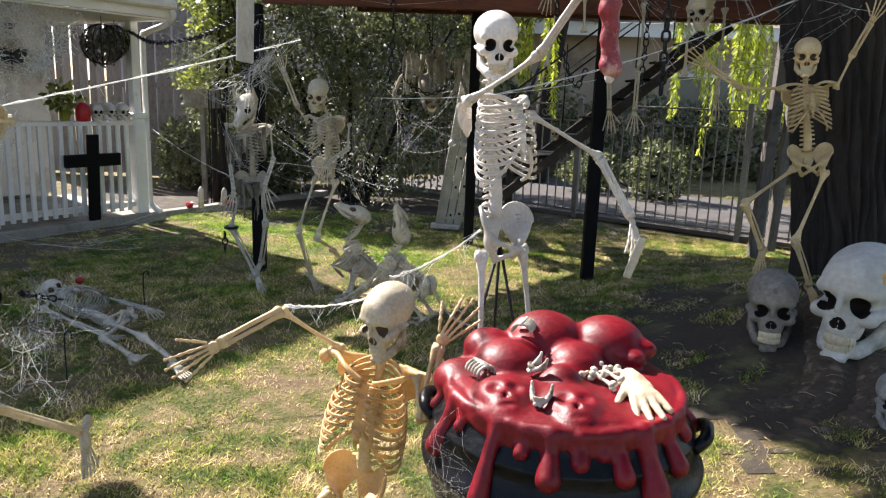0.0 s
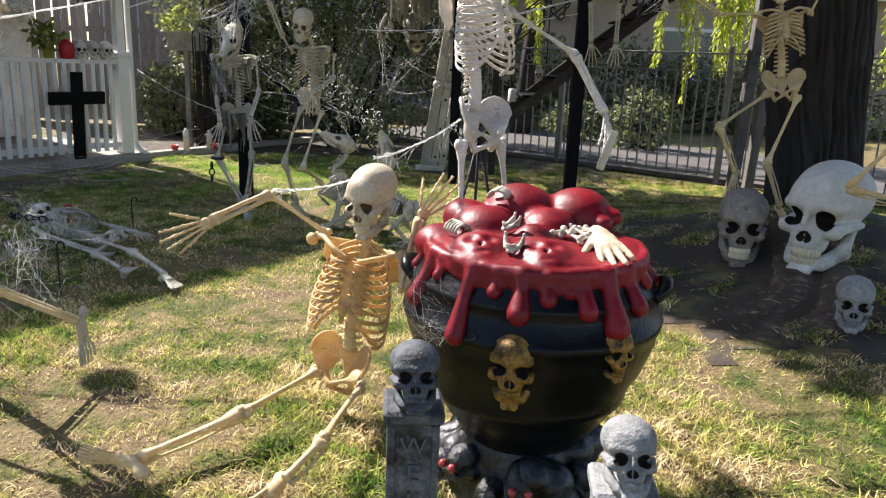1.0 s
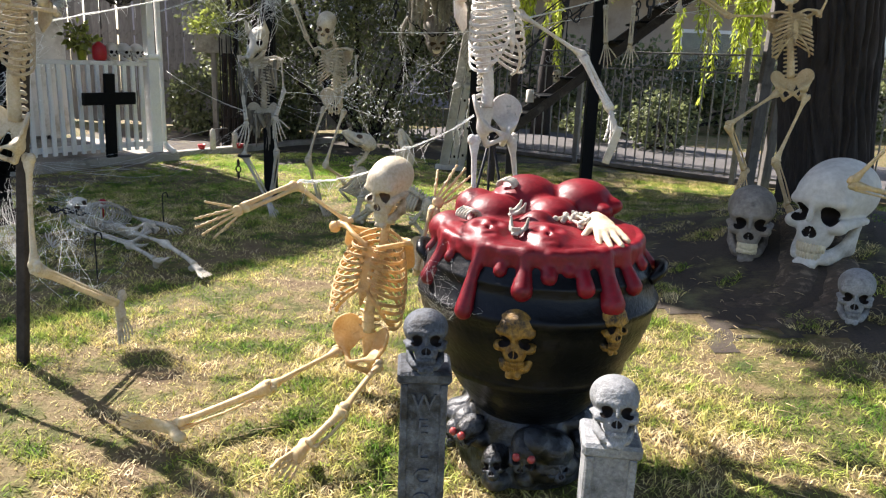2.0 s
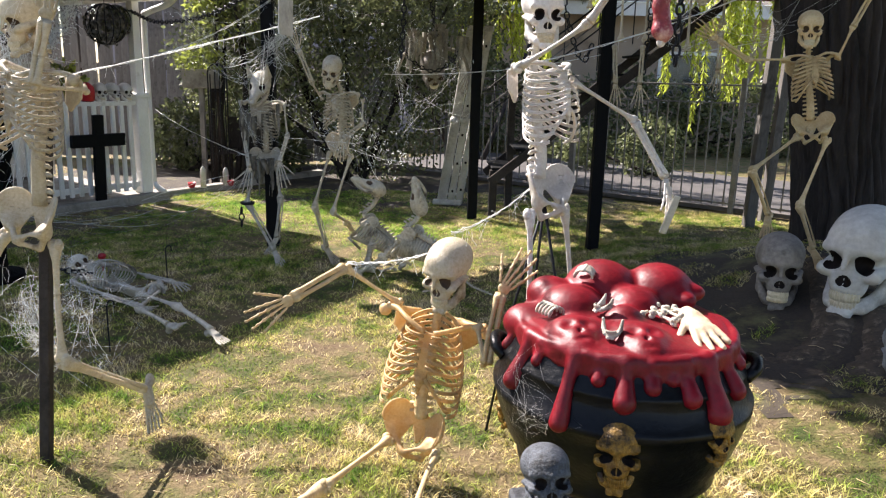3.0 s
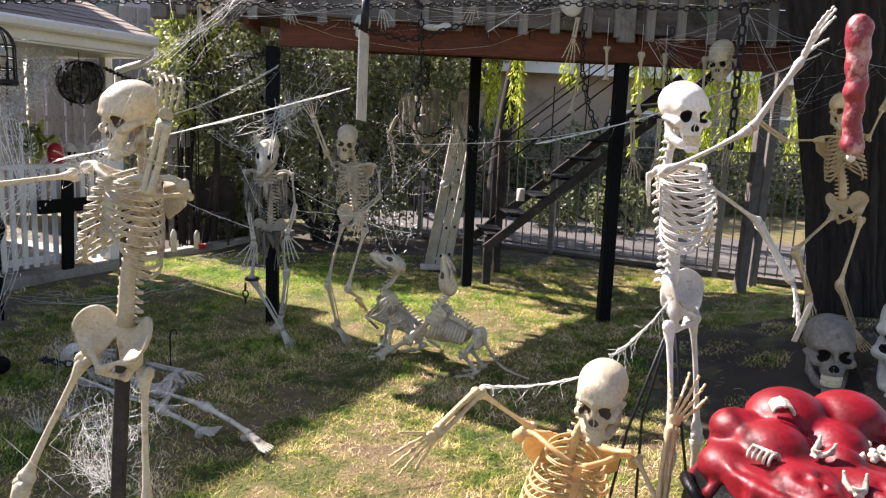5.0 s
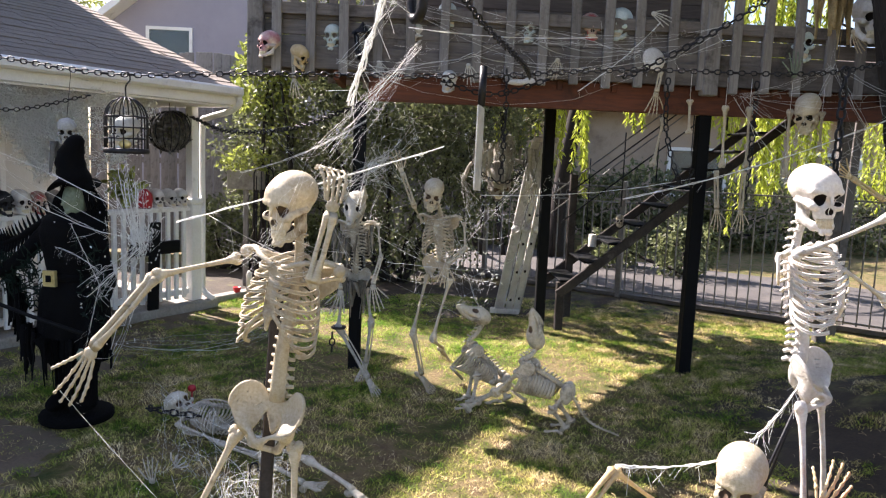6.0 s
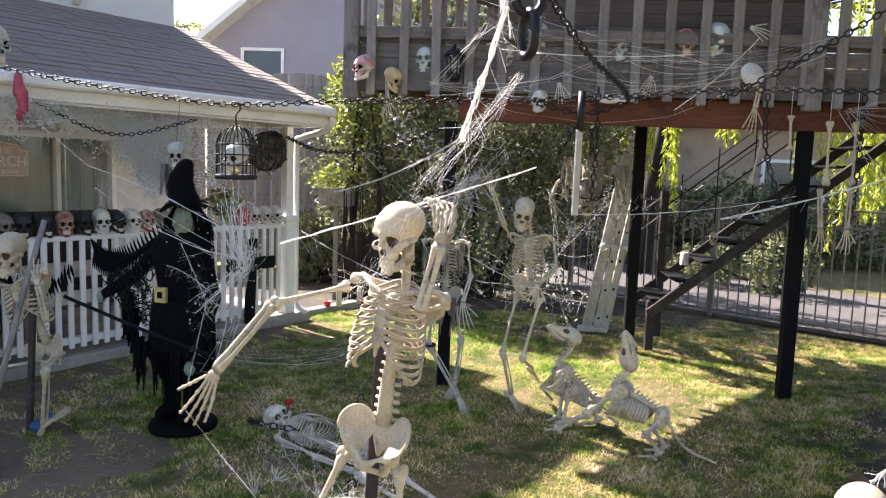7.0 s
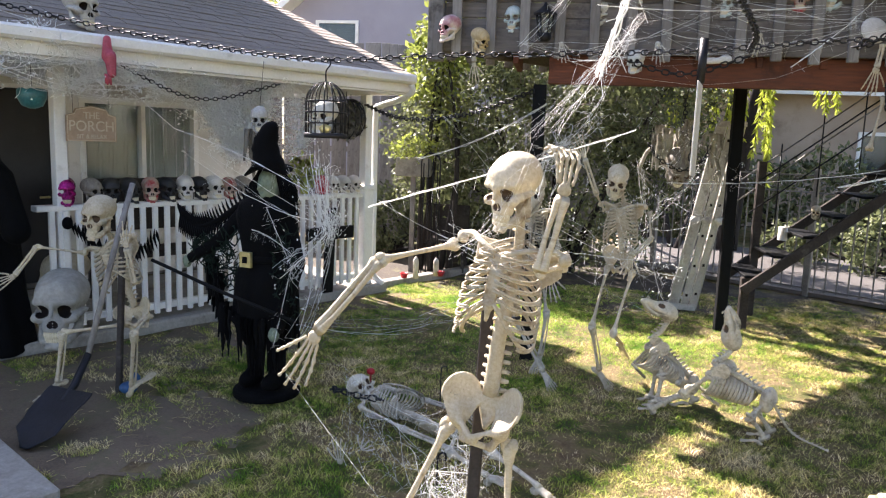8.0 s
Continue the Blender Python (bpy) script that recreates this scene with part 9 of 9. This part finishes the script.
def cobweb(label, anchors, seed, n, r=0.0011, sag=0.06, fuzz=0, hub=None, spread=1.0, thick=0.5, specks=0, fat=1.0):
    """Fibres stretched between anchor points, with short cross fibres and torn wisps."""
    rg = random.Random(seed)
    A = [np.array(a, dtype=float) for a in anchors]
    ob = thing("cobweb", tuple(A[0]), label, "cobweb", "cobwebs")
    lines = []

    def jit(p, s):
        return p + np.array([rg.gauss(0, s) for _ in range(3)])

    for i in range(n):
        a, b = (rg.sample(A, 2) if hub is None else (np.array(hub, dtype=float), rg.choice(A)))
        a, b = jit(a, 0.03 * spread), jit(b, 0.05 * spread)
        ln = np.linalg.norm(b - a)
        s = sag * ln * rg.uniform(0.1, 1.6)
        w = np.array([rg.gauss(0, 0.035 * ln * spread) for _ in range(3)])
        pts = [a + (b - a) * t + (w - np.array((0, 0, s))) * 4 * t * (1 - t) + np.array([rg.gauss(0, 0.004 * ln) for _ in range(3)]) for t in np.linspace(0, 1, 11)]
        lines.append(pts)
        part("fibre", Geo().tube(pts, r * rg.choice((0.35, 0.45, 0.55, 0.7, 1.3)), 3, caps=False), WEB, ob)
    g = Geo()
    for i in range(fuzz):
        p, q = rg.choice(lines), rg.choice(lines)
        a, b = p[rg.randrange(11)], q[rg.randrange(11)]
        if np.linalg.norm(a - b) > 0.25:
            b = a + np.array([rg.gauss(0, 0.06) for _ in range(3)])
        m_ = (a + b) / 2 + np.array([rg.gauss(0, 0.02) for _ in range(3)])
        g.tube(smooth_line([a, m_, b], 3), r * thick * rg.uniform(0.5, 1.3), 3, caps=False)
    for i in range(specks):
        p = rg.choice(lines)[rg.randrange(11)] + np.array([rg.gauss(0, 0.05) for _ in range(3)])
        k = rg.uniform(0.005, 0.016)
        e = np.array([rg.gauss(0, 1) for _ in range(3)])
        g.tube([p, p + e * k * 0.5 + (0, 0, k * 0.4), p + e * k], [0.002 * fat, 0.0042 * fat, 0.0015 * fat], 4)
    if fuzz:
        o = part("web_fuzz", g, WEB, ob)
        o["kind"] = "stuff"
    return ob


def strand(a, b, r, sag, seed, label, twist=3):
    rg = random.Random(seed)
    a, b = np.array(a, dtype=float), np.array(b, dtype=float)
    ob = thing("cobweb_strand", tuple(a), label, "cobweb", "cobwebs")
    for k in range(twist):
        o1, o2 = [np.array([rg.gauss(0, r * 1.5) for _ in range(3)]) for _ in range(2)]
        pts = [a + o1 + (b + o2 - a - o1) * t - np.array((0, 0, sag * 4 * t * (1 - t))) + np.array([rg.gauss(0, r * 0.8) for _ in range(3)]) for t in np.linspace(0, 1, 22)]
        part("thread", Geo().tube(pts, r * rg.uniform(0.5, 1.0), 4, caps=False), WEB, ob)
    g = Geo()
    for k in range(26):
        t = rg.random()
        p = a + (b - a) * t - np.array((0, 0, sag * 4 * t * (1 - t)))
        g.tube([p, p + np.array((rg.gauss(0, 0.03), rg.gauss(0, 0.03), -rg.uniform(0.0, 0.08)))], r * 0.25, 3, caps=False)
    part("web_fuzz", g, WEB, ob)["kind"] = "stuff"
    return ob


strand((-2.35, 4.05, 1.36), (-0.95, 4.95, 1.80), 0.0032, 0.01, 1, "taut white cobweb rope over the lawn")
strand((-2.5, 6.2, 1.55), (-1.5, 6.05, 2.0), 0.0025, 0.05, 2, "white cobweb rope tied to the deck post")
strand((-3.35, 8.5, 1.0), (-1.55, 6.0, 0.72), 0.0022, 0.05, 3, "thin cobweb rope from porch to wolf skeleton", 2)
strand((-1.3, 2.0, 2.6), (-1.24, 2.05, 2.18), 0.0035, 0.0, 4, "thick pulled cobweb hanging from above", 6)
strand((-1.24, 2.05, 2.18), (-1.34, 2.1, 1.86), 0.0025, 0.0, 5, "thick pulled cobweb hanging from above", 6)
strand((-0.1, 5.0, 2.2), (0.6, 5.6, 2.75), 0.003, 0.03, 6, "white cobweb rope across the deck rail")
strand((-1.2, 5.5, 2.62), (0.1, 5.4, 2.6), 0.0025, 0.03, 7, "white cobweb rope across the deck rail")
strand((-0.6, 6.0, 1.45), (1.15, 6.1, 1.65), 0.002, 0.05, 8, "thin cobweb rope below the deck", 2)
strand((0.3, 5.2, 1.5), (2.3, 5.2, 2.2), 0.003, 0.06, 9, "white cobweb rope from the stair to the tree", 3)
strand((-2.1, 2.2, 1.08), (-1.62, 2.6, 0.2), 0.0005, 0.02, 10, "thin cobweb thread from a skeleton hand to the lawn", 2)
strand((-0.14, 2.3, 0.93), (0.14, 2.55, 1.05), 0.0022, 0.02, 11, "cobweb rope from the seated skull", 3)
strand((-0.5, 2.44, 0.79), (-0.16, 2.32, 0.88), 0.0025, 0.02, 12, "cobweb rope along the seated skeleton arm", 4)
strand((-4.69, 5.4, 2.16), (-3.86, 4.9, 1.72), 0.0016, 0.0, 13, "taut white cobweb rope before the porch", 3)
strand((-3.86, 4.9, 1.72), (-2.82, 4.5, 1.38), 0.0018, -0.03, 14, "taut white cobweb rope across the witch face", 3)
strand((-3.11, 4.58, 1.27), (-2.94, 4.55, 0.92), 0.0013, 0.0, 15, "thin cobweb thread over the witch robe", 2)
strand((-2.94, 4.55, 0.92), (-3.04, 4.5, 0.43), 0.0013, 0.0, 16, "thin cobweb thread over the witch robe", 2)
strand((-3.2, 4.58, 1.13), (-2.94, 4.55, 1.0), 0.0011, -0.02, 17, "thin cobweb thread over the witch robe", 2)
cobweb("stretched cobweb sheet from the deck to a skeleton hand", [(-1.45, 2.45, 1.75), (-1.38, 2.4, 1.7), (-1.5, 2.5, 1.72)], 21, 20, 0.00032, 0.0, 50, hub=(-1.16, 3.0, 2.14), spread=0.3)
cobweb("stretched cobweb on the wolf post", [(-1.3, 5.8, 1.7), (-1.75, 5.9, 1.35), (-1.2, 5.7, 1.5), (-1.4, 5.85, 2.0), (-2.0, 6.0, 1.5)], 22, 14, 0.001, 0.06, 90)
cobweb("torn cobweb over the wolf and dancing skeletons", [(-1.7, 5.8, 1.2), (-1.0, 5.5, 1.3), (-0.7, 5.5, 0.9), (-1.5, 5.7, 0.9), (-0.6, 5.6, 0.6), (-1.1, 5.6, 0.7)], 23, 12, 0.001, 0.1, 50)
cobweb("fine cobweb filling the porch opening", [PORCH @ Vector(q) for q in ((3.3, 0.4, 2.2), (2.6, 0.5, 2.15), (1.6, 0.5, 2.2), (1.2, 0.4, 1.9), (1.5, 0.6, 1.6), (2.9, 0.4, 2.0), (1.0, 0.4, 2.1))], 24, 60, 0.002, 0.08, 1000, thick=0.95, specks=1100, fat=1.9)
cobweb("dense cobweb clump under the porch eave", [PORCH @ Vector(q) for q in ((2.45, 0.4, 2.12), (1.8, 0.4, 2.12), (1.95, 0.4, 1.75), (2.1, 0.4, 1.55), (1.75, 0.35, 1.85), (2.3, 0.4, 1.8))], 25, 80, 0.0032, 0.12, 2200, thick=1.0, specks=2600, fat=2.1)
cobweb("bright cobweb gathered beside the witch", [(-2.95, 4.7, 1.5), (-2.7, 4.8, 1.2), (-2.8, 4.6, 1.55), (-3.0, 4.6, 0.9), (-2.9, 4.6, 0.5), (-3.6, 4.65, 1.6), (-2.75, 4.7, 1.5), (-2.85, 4.7, 1.6)], 26, 50, 0.002, 0.03, 160, hub=(-2.72, 4.6, 1.15), specks=120)
cobweb("cobweb hanging over the lying skeleton", [(-2.6, 4.6, 0.25), (-2.3, 4.3, 0.2), (-1.9, 4.1, 0.18), (-1.75, 3.2, 0.1), (-2.4, 4.0, 0.05), (-1.65, 2.9, 0.5)], 27, 24, 0.0007, 0.12, 230, thick=0.7)
cobweb("cobweb clump low on the stake", [(-1.64, 2.6, 0.72), (-1.78, 2.65, 0.6), (-1.66, 2.6, 0.5), (-1.8, 2.7, 0.42), (-1.7, 2.75, 0.3)], 28, 26, 0.0005, 0.1, 170, thick=0.8)
cobweb("cobweb over the staked skeleton neck and shoulders", [(-1.69, 2.42, 1.42), (-1.4, 2.4, 1.4), (-1.55, 2.38, 1.5), (-1.5, 2.4, 1.7), (-1.7, 2.36, 1.44)], 29, 12, 0.0005, 0.08, 40)
cobweb("cobweb between ghoul and ladder", [(-0.6, 7.9, 1.6), (-0.3, 7.9, 1.2), (0.1, 8.1, 1.6), (-0.5, 7.9, 0.9), (0.2, 8.2, 1.1)], 30, 18, 0.001, 0.12, 160)
cobweb("cobweb strung along the deck rail", [(-1.3, 5.9, 2.9), (-0.7, 5.9, 2.5), (-0.3, 5.9, 2.7), (0.6, 5.9, 2.6), (1.2, 5.9, 2.8), (-1.7, 5.9, 2.4)], 31, 34, 0.0015, 0.08, 70)
cobweb("cobweb draped between the deck and the tree", [(1.3, 5.7, 2.3), (1.9, 5.6, 2.5), (2.4, 5.2, 2.3), (1.6, 5.7, 1.7), (2.2, 5.3, 1.8), (2.5, 4.9, 2.1)], 32, 36, 0.0016, 0.1, 70)
cobweb("cobweb on the cauldron rim and drips", [(0.02, 1.75, 0.72), (0.08, 1.63, 0.62), (0.0, 1.7, 0.55), (0.05, 1.64, 0.52), (0.03, 1.62, 0.68)], 33, 6, 0.00025, 0.12, 60)
cobweb("thin cobweb above the lawn near the porch", [(-3.2, 5.5, 0.3), (-2.2, 5.2, 0.5), (-1.7, 5.6, 0.6), (-2.4, 6.0, 0.25)], 34, 16, 0.0011, 0.05, 30)
cobweb("torn cobweb near the roof edge", [PORCH @ Vector(q) for q in ((3.9, 0.6, 2.4), (3.4, 0.6, 2.2), (3.0, 0.7, 2.05), (3.6, 0.5, 2.0), (4.2, 0.6, 2.1))], 35, 44, 0.0024, 0.1, 350, thick=0.8, specks=500, fat=1.4)
cobweb("torn bright cobweb threads before the dark shrubs", [(-2.3, 6.4, 1.9), (-1.9, 6.5, 1.1), (-1.2, 6.3, 2.1), (-0.9, 6.0, 0.9), (-0.4, 6.2, 1.8), (-0.5, 6.1, 0.7), (0.1, 6.6, 1.5), (-1.5, 6.0, 1.5)], 36, 14, 0.0009, 0.08, 110, thick=0.7, specks=260)
cobweb("cobweb caught round the dancing skeleton hips", [(-1.25, 5.45, 0.95), (-0.75, 5.4, 0.9), (-0.6, 5.5, 0.7), (-1.0, 5.4, 0.6), (-0.45, 5.5, 0.95), (-1.1, 5.45, 1.15)], 37, 6, 0.0009, 0.1, 24, thick=0.7, specks=20)
cobweb("cobweb gathered on the black post above the wolf skull", [(-1.75, 5.8, 1.5), (-1.35, 5.75, 1.75), (-1.15, 5.7, 1.95), (-1.55, 5.8, 1.25), (-1.3, 5.7, 1.45)], 38, 22, 0.0017, 0.05, 130, hub=(-1.45, 5.75, 1.62), thick=0.7)
